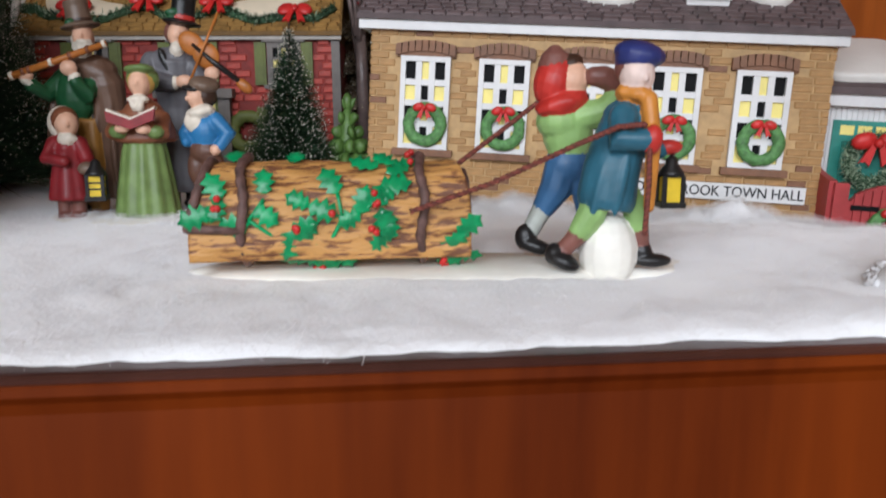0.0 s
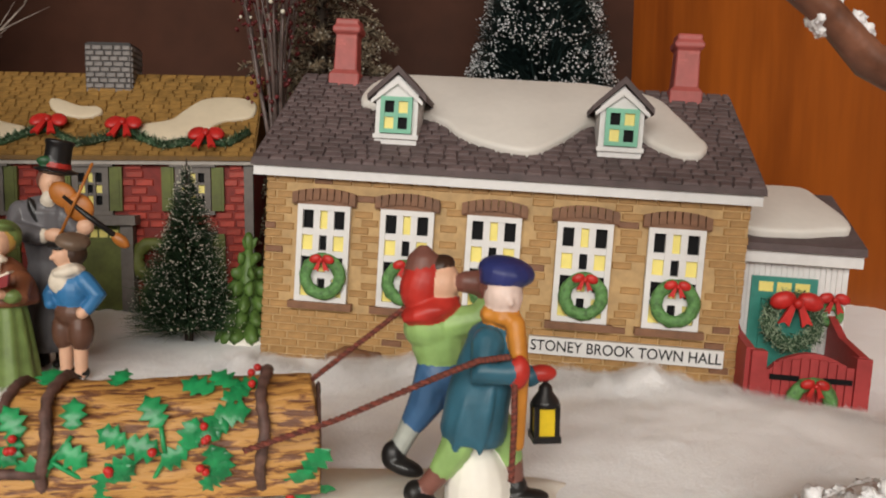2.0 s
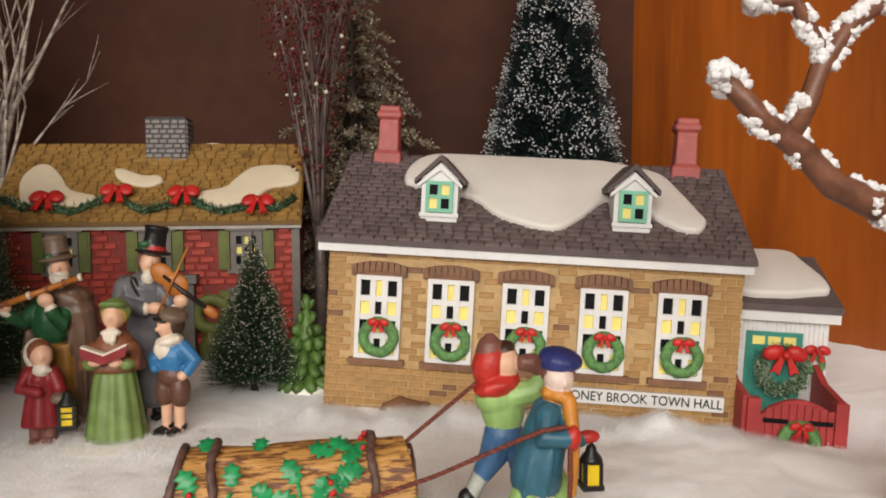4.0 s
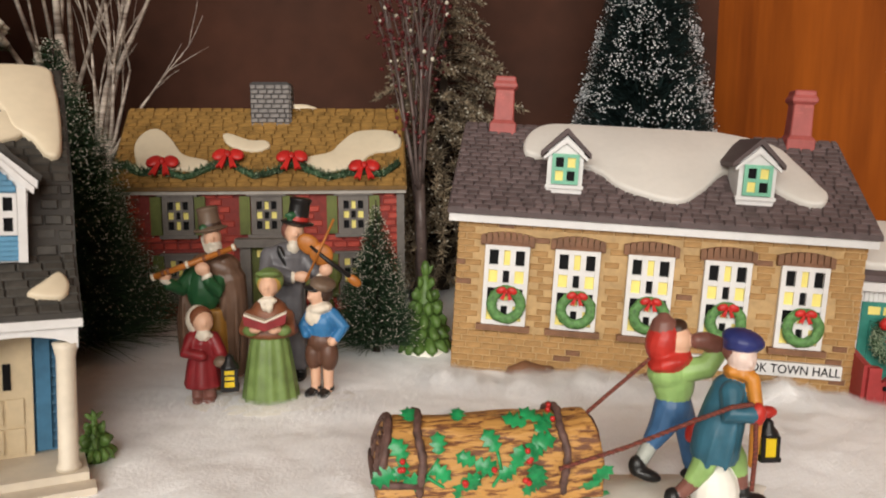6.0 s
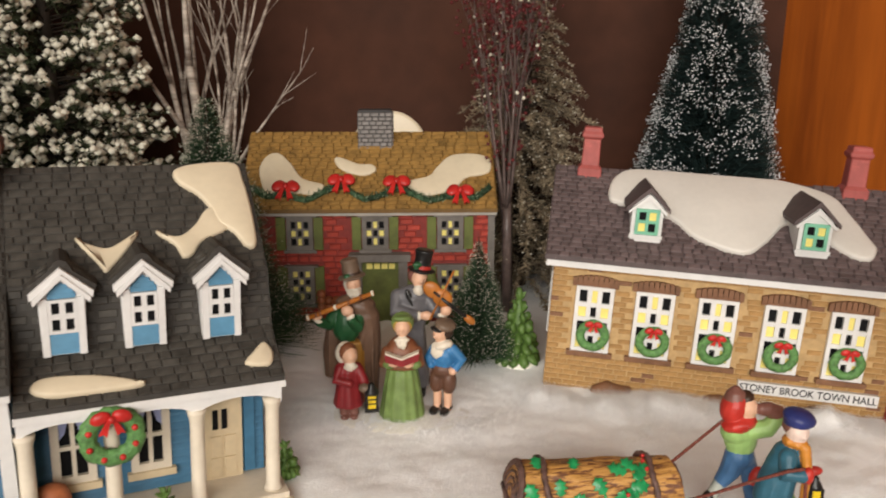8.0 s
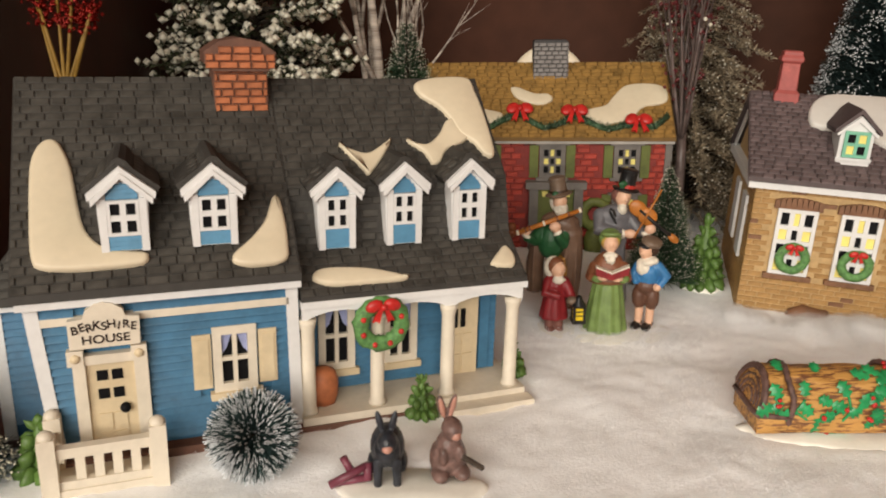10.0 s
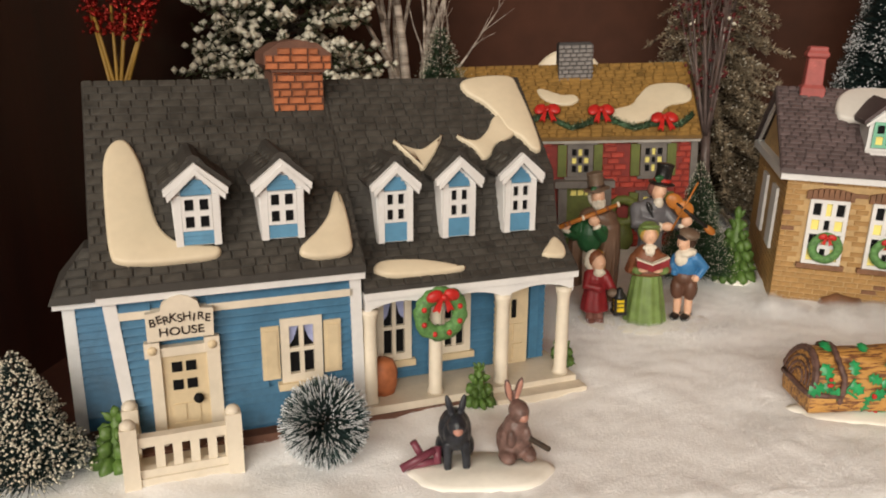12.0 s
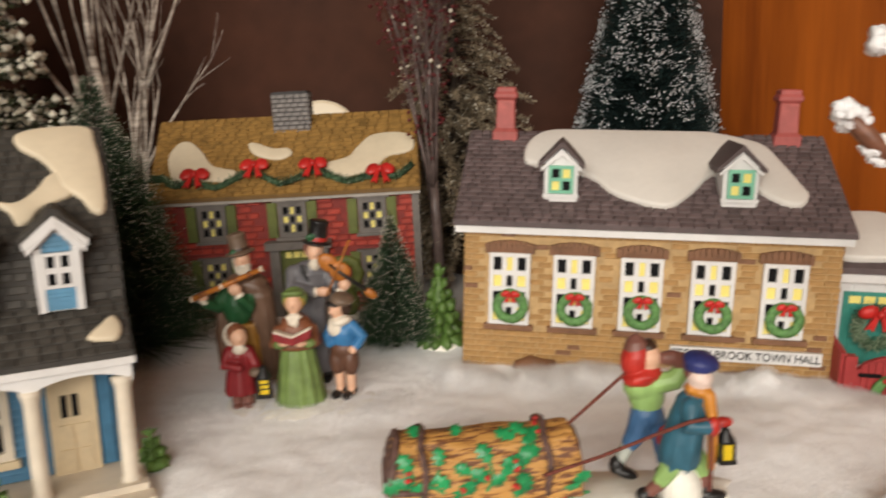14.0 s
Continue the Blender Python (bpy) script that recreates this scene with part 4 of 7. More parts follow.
# ---- blue house with the porch ----
def blue_house():
    b = thing("blue_house", -14.68, 20.03, 0, rz=29, ry=1.5, label="blue clapboard ceramic house with charcoal roof, dormers and porch", category="model house")
    X0, XM, RY, RZ, D = -17.95, -9.35, 6.2, 12.95, 12.0
    EZ, PZ = 6.15, 5.1
    left = [(0.08, -0.4), (0.08, EZ), (RY, RZ - 0.5), (D, EZ), (D, -0.4)]
    part("wall", (lambda m: (prism_x(m, left, X0 + 0.05, XM), m)[1])(bmesh.new()), BLUE, b, "blue clapboard wall")
    right = [(1.9, -0.4), (1.9, 5.6), (RY, RZ - 0.5), (D, EZ), (D, -0.4)]
    part("porch_wall", (lambda m: (prism_x(m, right, XM, -0.25), m)[1])(bmesh.new()), BLUE, b)
    # clapboards
    def boards(x0, x1, y, z0, z1, holes, name="clapboard", h=0.30):
        z = z0
        while z < z1 - 0.05:
            cuts, x = sorted([(a, c) for a, c, q0, q1 in holes if q0 - 0.05 < z + h / 2 < q1 + 0.05]), x0
            for a, c in cuts + [(x1, x1)]:
                if a - x > 0.1:
                    bm = bmesh.new()
                    prism_x(bm, [(y, z), (y - 0.17, z + 0.02), (y - 0.15, z + 0.08), (y - 0.02, min(z + h, z1)), (y, min(z + h, z1))], x, a)
                    part(name, bm, BLUE, b)
                x = max(x, c)
            z += h
    boards(X0 - 0.1, XM - 0.3, 0.08, 0.3, EZ, [(-16.95, -15.05, 4.3, 5.9), (-17.1, -14.72, 0, 4.1), (-13.0, -10.4, 1.9, 4.3), (X0, XM, 5.15, 5.4)])
    boards(XM + 0.1, -0.3, 1.9, 0.5, 5.0, [(-8.2, -6.8, 1.2, 4.3), (-5.4, -4.1, 1.2, 4.3), (-2.8, -1.1, 0, 4.6)])
    for x, lean in ((X0 - 0.05, 0.5), (XM - 0.32, 0.12)):
        bm = boxes((x, x + 0.44, -0.1, 0.3, -0.4, EZ))
        for v in bm.verts:
            v.co.x -= lean * (v.co.z + 0.4) / (EZ + 0.4)
        part("corner_board", bm, WHITE, b, "", 0.03)
    prism_wall = bmesh.new()
    prism(prism_wall, [(X0 + 0.06, -0.4), (X0 + 0.06, EZ), (X0 - 0.45, EZ)], 0.1, 6.0)
    part("wall_flank", prism_wall, BLUE, b)
    part("frieze", boxes((X0 - 0.05, XM - 0.32, -0.1, 0.1, 5.13, 5.42)), CREAM_W, b, "", 0.03)
    part("eave_board", boxes((X0 - 0.68, XM + 0.1, -0.42, 0.1, EZ - 0.28, EZ + 0.06)), WHITE, b, "white eave board", 0.04)
    # roofs
    bm = bmesh.new()
    prism_x(bm, [(-0.5, EZ + 0.0), (-0.45, EZ + 0.28), (RY, RZ), (D + 0.45, EZ + 0.28), (D + 0.5, EZ)], X0 - 0.8, XM + 0.12)
    part("roof", bm, SLATE_B, b, "charcoal shingled roof", 0.05)
    bm = bmesh.new()
    prism_x(bm, [(-0.25, PZ), (-0.2, PZ + 0.25), (1.75, 6.75), (2.35, 9.1), (RY, RZ - 0.02), (D + 0.45, EZ + 0.28), (D, EZ), (1.9, PZ)], XM + 0.12, 0.15)
    part("porch_roof", bm, SLATE_B, b, "charcoal roof sweeping down over the porch", 0.05)
    # porch: arched beam, columns, floor, step
    def arch(x0, x1):
        n, pts = 10, []
        for k in range(n + 1):
            u = k / n
            pts.append((x0 + (x1 - x0) * u, 4.25 + 0.45 * math.sin(math.pi * u) ** 0.6))
        return [(x0, PZ + 0.06)] + pts + [(x1, PZ + 0.06)]
    for k, (x0, x1) in enumerate(((-9.2, -6.25), (-6.25, -3.2), (-3.2, 0.02))):
        bm = bmesh.new()
        prism(bm, arch(x0, x1), -0.12, 0.22)
        part("porch_beam", bm, WHITE, b, "white arched porch beam", 0.03)
    part("beam_side", boxes((-0.3, 0.02, 0.22, 2.0, 4.4, PZ + 0.05)), WHITE, b)
    part("porch_cornice", boxes((-9.25, 0.15, -0.28, 0.1, PZ - 0.18, PZ + 0.08)), WHITE, b, "", 0.04)
    for x in (-8.98, -6.2, -3.2, -0.32):
        bm = bmesh.new()
        lathe(bm, (x, 0.08, 0.45), [(0.36, 0), (0.36, 0.12), (0.29, 0.2), (0.27, 3.5), (0.33, 3.75), (0.37, 3.95)], 14)
        part("column", bm, CREAM_W, b, "white porch column")
    part("porch_floor", boxes((-9.3, 0.2, -0.45, 2.85, -0.3, 0.45)), CREAM_W, b, "cream porch floor", 0.06)
    part("step", boxes((-3.9, 0.35, -1.15, -0.45, -0.3, 0.2)), CREAM_W, b, "", 0.06)
    part("footing", boxes((X0 - 0.1, -3.95, -0.52, 0.3, -0.5, 0.12)), ORANGE_M, b, "", 0.05)
    # windows and doors
    def sash(x0, x1, y, z0, z1, rows=2, mat=CREAM_W, deep=0.16, rim=0.24, label="cream window with black panes"):
        w = grille(b, x0, x1, y, z0, z1, 2, rows, lambda i, j: True, mat, 0.16, deep, rim, label=label)
        return w
    w = sash(-12.5, -10.92, 0.0, 1.95, 4.53, rim=0.32)
    part("sill", boxes((-12.65, -10.75, -0.32, 0.05, 1.68, 1.95)), CREAM, w, "", 0.04)
    for k in (-1, 1):
        bm = bmesh.new()
        cx = -11.71
        prism(bm, [(cx + k * 0.46, 4.2), (cx + k * 0.08, 4.2), (cx + k * 0.3, 3.6), (cx + k * 0.46, 3.4)][::k], 0.0, 0.03)
        part("curtain", bm, paint_lilac, w, "pale lilac painted curtain")
    for x0 in (-13.21, -10.85):
        s = part("shutter", boxes((x0, x0 + 0.66, -0.14, 0.05, 2.14, 4.28)), CREAM, b, "cream window shutter", 0.04)
        part("shutter_panel", boxes((x0 + 0.13, x0 + 0.57, -0.18, -0.1, 2.32, 4.1)), CREAM, s, "", 0.04)
    d = part("door_surround", boxes((-17.15, -16.75, -0.3, 0.05, 0.2, 3.8), (-15.18, -14.72, -0.3, 0.05, 0.2, 3.72), (-16.85, -15.15, -0.3, 0.05, 3.68, 4.02)), CREAM_W, b, "cream door surround", 0.05)
    for x in (-17.02, -14.98):
        part("corner_block", boxes((x - 0.26, x + 0.26, -0.4, 0.05, 3.72, 4.28)), CREAM_W, d, "", 0.06)
        bm = bmesh.new()
        lathe(bm, (0, 0, 0), [(0.16, 0), (0.16, 0.05), (0.09, 0.06), (0.05, 0.1)], 14)
        bmesh.ops.transform(bm, matrix=Matrix.Translation((x, -0.4, 4.0)) @ FACE, verts=bm.verts)
        part("rosette", bm, CREAM, d)
    dr = part("door", boxes((-16.75, -15.18, -0.14, 0.05, 0.2, 3.7)), CREAM, b, "cream panelled door", 0.03)
    for i in range(2):
        for j in range(2):
            x, z = -16.42 + i * 0.49, 2.3 + j * 0.7
            part("pane", boxes((x, x + 0.36, -0.17, -0.1, z, z + 0.38)), BLACK, dr)
            part("door_panel", boxes((x - 0.06, x + 0.38, -0.2, -0.1, 0.35 + j * 0.75, 0.98 + j * 0.75)), CREAM, dr, "", 0.04)
    bm = bmesh.new()
    ell(bm, (-15.58, -0.3, 1.92), 0.19, n=10, m=7)
    part("knob", bm, BLACK, dr, "dark door knob")
    # name board over the door
    bm = bmesh.new()
    pts = [(-17.14, 4.38), (-14.9, 4.38), (-14.86, 5.4), (-15.3, 5.46), (-15.38, 5.72), (-15.7, 5.94), (-15.98, 6.0), (-16.28, 5.94), (-16.56, 5.72), (-16.65, 5.46), (-17.14, 5.4)]
    prism(bm, pts, -0.5, -0.2)
    sg = part("sign_board", bm, CREAM_W, b, "cream name board with hand-painted lettering", 0.05)
    word = "BERKSHIRE"
    for k, c in enumerate(word):
        u = (k - 4) / 4.0
        lettering(c, 0.42, INK, b, Matrix.Translation((-16.0 + u * 0.93, -0.52, 5.16 - 0.08 * u * u + (0.04 if k % 2 else -0.02))) @ FACE @ Matrix.Rotation(-u * 0.2 + (0.08 if k % 3 else -0.1), 4, "Z"), bold=0.004)
    lettering("HOUSE", 0.42, INK, b, Matrix.Translation((-15.98, -0.52, 4.68)) @ FACE @ Matrix.Diagonal((1.15, 1, 1, 1)), bold=0.004)
    # under the porch
    for x0, x1 in ((-8.25, -6.72), (-5.5, -4.0)):
        w = sash(x0, x1, 1.80, 1.4, 4.35, rim=0.3)
        part("sill", boxes((x0 - 0.15, x1 + 0.15, 1.5, 1.85, 1.12, 1.4)), CREAM, w, "", 0.04)
        for k in (-1, 1):
            bm = bmesh.new()
            cx = (x0 + x1) / 2
            prism(bm, [(cx + k * 0.46, 4.05), (cx + k * 0.08, 4.05), (cx + k * 0.28, 3.4), (cx + k * 0.46, 3.2)][::k], 1.78, 1.81)
            part("curtain", bm, paint_lilac, w)
    d = part("porch_door", boxes((-2.8, -1.2, 1.65, 1.95, 0.4, 4.7)), CREAM, b, "cream porch door", 0.04)
    for i in range(2):
        part("pane", boxes((-2.38 + i * 0.36, -2.16 + i * 0.36, 1.6, 1.7, 2.66, 3.5)), BLACK, d)
        for j in range(2):
            part("door_panel", boxes((-2.5 + i * 0.58, -2.05 + i * 0.58, 1.58, 1.7, 0.6 + j * 0.95, 1.4 + j * 0.95)), CREAM, d, "", 0.05)
    part("door_shutter", boxes((-1.12, -0.7, 1.6, 1.95, 0.6, 4.7)), BLUE, b, "", 0.04)
    bm = bmesh.new()
    lathe(bm, (-8.3, 0.8, 0.45), [(0.55, 0), (0.66, 0.4), (0.66, 1.0), (0.5, 1.4), (0.2, 1.55)], 16, squash=(1, 0.8), wav=0.05, waves=7)
    part("woodpile", bm, ORANGE_B, b, "orange-brown heap of firewood on the porch")
    wreath(b, (-6.2, -0.45, 4.08), 0.82, 0.33, berries=8, bow_at=0.35, bow_s=0.72, wob=0.18, label="green wreath with red berries and bow")
    # dormers
    def dormer(x0, w, fy, zb, p0, p1, zt):
        """A gabled dormer: slatted panel, four panes, boarded gable, heavy white moulding, a rounded shingled cap."""
        m = x0 + w / 2
        ze = zt - 0.75
        bm = bmesh.new()
        prism(bm, [(x0, zb), (x0 + w, zb), (x0 + w + 0.06, ze), (m, zt), (x0 - 0.06, ze)], fy, fy + 3.4)
        d = part("dormer", bm, WHITE, b, "white dormer with blue panels", 0.04)
        bm = bmesh.new()
        prism(bm, [(x0 - 0.36, ze - 0.1), (m, zt + 0.1), (x0 + w + 0.36, ze - 0.1), (x0 + w + 0.46, ze + 0.12), (x0 + w * 0.78, zt - 0.02), (m + 0.2, zt + 0.3), (m, zt + 0.38), (m - 0.2, zt + 0.3), (x0 + w * 0.22, zt - 0.02), (x0 - 0.46, ze + 0.12)], fy - 0.02, fy + 3.8)
        for v in bm.verts:
            v.co += Vector((0.05 * noise.noise(v.co), 0, 0.08 * noise.noise(v.co * 1.7)))
        part("dormer_roof", bm, SLATE_B, d, "", 0.12)
        bm = bmesh.new()
        for side in (-1, 1):
            for row in range(3):
                for col_i in range(5):
                    u = (row + 0.5) / 3
                    ctr = Vector((m + side * (w / 2 + 0.42) * (1 - u), fy + 0.2 + 0.62 * (col_i + 0.5 * (row % 2)), zt + 0.3 - (1 - u) * 0.98))
                    ell(bm, ctr, (0.3, 0.27, 0.07), 0, (0, side * 38, 0), 8, 5)
        part("dormer_shingles", bm, SLATE_J, d)["kind"] = "stuff"
        for grow, y0, lo, hi in ((0.3, -0.24, 0.0, 0.24), (0.2, -0.32, -0.17, 0.04)):
            bm = bmesh.new()
            prism(bm, [(x0 - grow, ze - 0.28 + lo), (m, zt - 0.12 + lo), (x0 + w + grow, ze - 0.28 + lo), (x0 + w + grow + 0.03, ze - 0.28 + hi), (m, zt - 0.12 + hi), (x0 - grow - 0.03, ze - 0.28 + hi)], fy + y0, fy - 0.0)
            part("gable_trim", bm, WHITE, d, "", 0.03)
        for xa in (x0, x0 + w - 0.25):
            part("stile", boxes((xa, xa + 0.25, fy - 0.13, fy + 0.02, zb, ze - 0.25)), WHITE, d, "", 0.03)
        ga, gb = x0 + 0.26, x0 + w - 0.26
        bm = bmesh.new()
        prism(bm, [(ga, p1 + 0.02), (gb, p1 + 0.02), (gb, p1 + 0.22), (m, zt - 0.45), (ga, p1 + 0.22)], fy - 0.05, fy + 0.02)
        gp = part("gable_panel", bm, BLUE_L, d, "light blue boarded panel")
        for k in range(3):
            z = p1 + 0.06 + k * 0.17
            half = (gb - ga) / 2 * (1.0 if k == 0 else 0.86 - 0.32 * (k - 1))
            part("board", (lambda mm: (prism_x(mm, [(fy, z), (fy - 0.1, z), (fy - 0.06, z + 0.15), (fy, z + 0.15)], m - half + 0.02, m + half - 0.02), mm)[1])(bmesh.new()), BLUE_L, gp)
        grille(b, ga, gb, fy - 0.06, p0, p1, 2, 2, lambda i, j: True, WHITE, 0.2, 0.08, 0.11, name="dormer_window")
        n = max(3, round((p0 - zb) / 0.17))
        h = (p0 - zb - 0.08) / n
        for k in range(n):
            z = zb + 0.06 + k * h
            part("slat", (lambda mm: (prism_x(mm, [(fy + 0.02, z), (fy - 0.12, z), (fy - 0.06, z + h), (fy + 0.02, z + h)], ga - 0.02, gb + 0.02), mm)[1])(bmesh.new()), BLUE_L, d)
    for x0 in (-15.88, -12.9):
        dormer(x0, 1.55, 0.38, 7.5, 8.06, 9.3, 10.36)
    for x0, zt in ((-8.2, 9.86), (-5.46, 9.95), (-2.65, 9.98)):
        dormer(x0, 1.45, 1.42, 6.7, 7.54, 8.8, zt)
    # chimney
    cx = -10.5
    bm = boxes((cx - 1.05, cx + 1.05, 5.0, 7.2, 11.4, 13.3))
    prism(bm, [(cx - 1.05, 13.3), (cx + 1.05, 13.3), (cx + 1.38, 13.6), (cx + 1.38, 14.05), (cx + 0.8, 14.45), (cx, 14.6), (cx - 0.8, 14.45), (cx - 1.38, 14.05), (cx - 1.38, 13.6)], 4.75, 7.4)
    ch = part("chimney", bm, ORANGE_M, b, "orange brick chimney with a wider cap", 0.05)
    sp = courses(Matrix.Translation((cx - 1.05, 5.0, 11.4)), 2.1, 1.9, 0.62, 0.3, gap=0.06, w_var=0.2)
    sp += courses(Matrix.Translation((cx - 1.36, 4.75, 13.4)), 2.72, 0.95, 0.62, 0.29, gap=0.06, w_var=0.2, left=lambda z: 0.0 if z < 0.7 else 0.5, right=lambda z: 2.72 if z < 0.7 else 2.2)
    pieces(ch, "brick", sp, (0.56, 0.12, 0.26), ORANGE_B, ORANGE_B, keep=90)
    # ell on the far side
    part("ell_wall", boxes((-20.0, X0, 3.0, 5.6, -0.4, 5.0)), BLUE, b)
    z = 0.2
    while z < 4.9:
        part("clapboard", (lambda m: (prism_x(m, [(3.0, z), (2.84, z + 0.02), (2.98, z + 0.3), (3.0, z + 0.3)], -19.65, X0 - 0.1), m)[1])(bmesh.new()), BLUE, b)
        z += 0.3
    part("corner_board", boxes((-20.08, -19.65, 2.86, 3.2, -0.4, 5.0)), WHITE, b, "", 0.03)
    part("eave_board", boxes((-20.35, X0 - 0.1, 2.5, 5.9, 4.9, 5.2)), WHITE, b, "", 0.04)
    bm = bmesh.new()
    base = [bm.verts.new(p) for p in ((-20.45, 2.3, 5.15), (X0 - 0.1, 2.3, 5.15), (X0 - 0.1, 6, 5.15), (-20.45, 6, 5.15))]
    mid = [bm.verts.new(p) for p in ((-20.35, 2.4, 5.4), (X0 - 0.1, 2.4, 5.4), (X0 - 0.1, 5.9, 5.4), (-20.35, 5.9, 5.4))]
    tp = [bm.verts.new(p) for p in ((-19.2, 3.6, 6.9), (X0 - 0.1, 3.6, 6.9), (X0 - 0.1, 5, 6.9), (-19.2, 5, 6.9))]
    for a, c in ((base, mid), (mid, tp)):
        for i in range(4):
            bm.faces.new((a[i - 1], a[i], c[i], c[i - 1]))
    bm.faces.new(base[::-1])
    bm.faces.new(tp)
    part("ell_roof", bm, SLATE_B, b, "charcoal hipped roof of the side wing", 0.08)
    pieces(b, "wing_shingle", courses(slope(-20.33, 2.4, 5.42, 3.6, 6.92), 2.3, 1.85, 0.6, 0.36, gap=0.05, jig=0.012, w_var=0.25, tilt=0.03, left=lambda z: 0.6 * z), (0.56, 0.05, 0.315), SLATE, SLATE_J, keep=40)
    # front stoop with its railing
    st = part("stoop", boxes((-17.9, -14.4, -2.05, 0, -0.4, 0.0)), CREAM_W, b, "cream stoop with a railing", 0.08)
    for z0, z1 in ((1.16, 1.52), (0.0, 0.3)):
        part("rail", boxes((-17.85, -14.5, -1.98, -1.62, z0, z1)), CREAM_W, st, "", 0.08)
    for k in range(5):
        x = -17.2 + k * 0.58
        part("baluster", boxes((x, x + 0.3, -1.92, -1.68, 0.2, 1.25)), CREAM_W, st, "", 0.06)
    for x, y in ((-18.0, -1.85), (-14.55, -1.85), (-17.95, -0.35)):
        bm = bmesh.new()
        box(bm, x - 0.27, x + 0.27, y - 0.27, y + 0.27, -0.4, 1.95)
        ell(bm, (x, y, 2.0), (0.27, 0.27, 0.22), n=10, m=6)
        part("post", bm, CREAM_W, st, "", 0.08)
    for z0, z1 in ((1.16, 1.5), (0.0, 0.3)):
        part("side_rail", boxes((-18.1, -17.85, -1.7, -0.4, z0, z1)), CREAM_W, st, "", 0.05)
    # roof snow
    rl = slope(X0 - 0.4, -0.45, EZ + 0.3, RY, RZ)
    snow_patch(b, rl, [(0.28, 1.3), (0.6, 0.85), (1.61, 0.72), (2.71, 0.72), (3.8, 0.8), (3.9, 1.2), (3.2, 1.35), (2.5, 1.55), (1.96, 2.25), (1.74, 3.37), (1.55, 4.9), (1.19, 5.98), (0.82, 6.22), (0.45, 5.9), (0.22, 5.0), (0.2, 3.0)], 0.28, GLAZE, "cream glazed snow on the roof")
    snow_patch(b, rl, [(6.84, 0.5), (7.6, 0.35), (8.6, 0.5), (8.78, 1.2), (8.8, 2.4), (8.7, 3.2), (8.45, 3.2), (8.07, 2.24), (7.49, 1.53), (6.8, 0.9)], 0.28, GLAZE)
    rp = slope(XM + 0.12, -0.2, PZ + 0.26, 1.75, 6.77)
    snow_patch(b, rp, [(0.55, 0.75), (0.95, 0.45), (2.05, 0.32), (3.9, 0.33), (4.2, 0.52), (2.8, 1.02), (1.4, 1.2), (0.75, 1.1)], 0.25, GLAZE)
    snow_patch(b, rp, [(7.96, 0.7), (8.85, 0.5), (9.1, 1.05), (8.86, 1.6), (8.4, 1.25)], 0.22, GLAZE)
    ru = slope(XM + 0.12, 2.35, 9.12, RY, RZ)
    snow_patch(b, ru, [(8.66, 1.0), (9.1, 1.1), (9.19, 2.85), (9.1, 4.4), (8.85, 5.3), (7.16, 5.3), (6.3, 4.95), (6.45, 4.3), (7.1, 3.7), (7.5, 3.0), (7.75, 2.2), (8.3, 1.7)], 0.26, GLAZE)
    snow_patch(b, ru, [(5.27, 1.95), (5.9, 1.3), (6.15, 0.7), (6.55, 0.8), (7.0, 1.4), (8.1, 2.0), (7.8, 3.0), (7.3, 2.9), (6.8, 2.2), (6.1, 1.7)], 0.22, GLAZE)
    snow_patch(b, ru, [(2.36, 1.82), (2.96, 0.84), (3.3, 0.3), (3.57, 0.5), (4.15, 1.21), (4.58, 2.0), (3.55, 1.36), (2.84, 1.55)], 0.22, GLAZE)
    # shingles
    H = math.hypot(RY + 0.45, RZ - EZ - 0.3)
    sp = courses(slope(X0 - 0.78, -0.45, EZ + 0.3, RY, RZ), XM - X0 + 0.88, H, 0.6, 0.36, [(2.85, 4.3, 1.3, 4.4), (5.85, 7.3, 1.3, 4.4)], gap=0.05, jig=0.012, w_var=0.25, tilt=0.03)
    Hu = math.hypot(RY - 2.35, RZ - 9.12)
    su = courses(ru, 9.35, Hu, 0.6, 0.36, gap=0.05, jig=0.012, w_var=0.25, tilt=0.03)
    sd = courses(rp, 9.35, math.hypot(1.95, 1.5), 0.6, 0.36, gap=0.05, jig=0.012, w_var=0.25, tilt=0.03)
    rm = slope(XM + 0.12, 1.75, 6.77, 2.35, 9.1)
    sm = courses(rm, 9.35, 2.4, 0.62, 0.48, [(1.05, 2.5, -1, 9), (3.85, 5.2, -1, 9), (6.75, 8.1, -1, 9)], gap=0.06, jig=0.04, w_var=0.25, tilt=0.06)
    alls = sp + su + sd + sm
    random.Random(5).shuffle(alls)
    pieces(b, "shingle", alls, (0.56, 0.05, 0.315), SLATE, SLATE_J, keep=300)


paint_lilac = paint("lilac_curtain", (0.33, 0.36, 0.58), 0.6, 0.1, 100, 0.1)
blue_house()


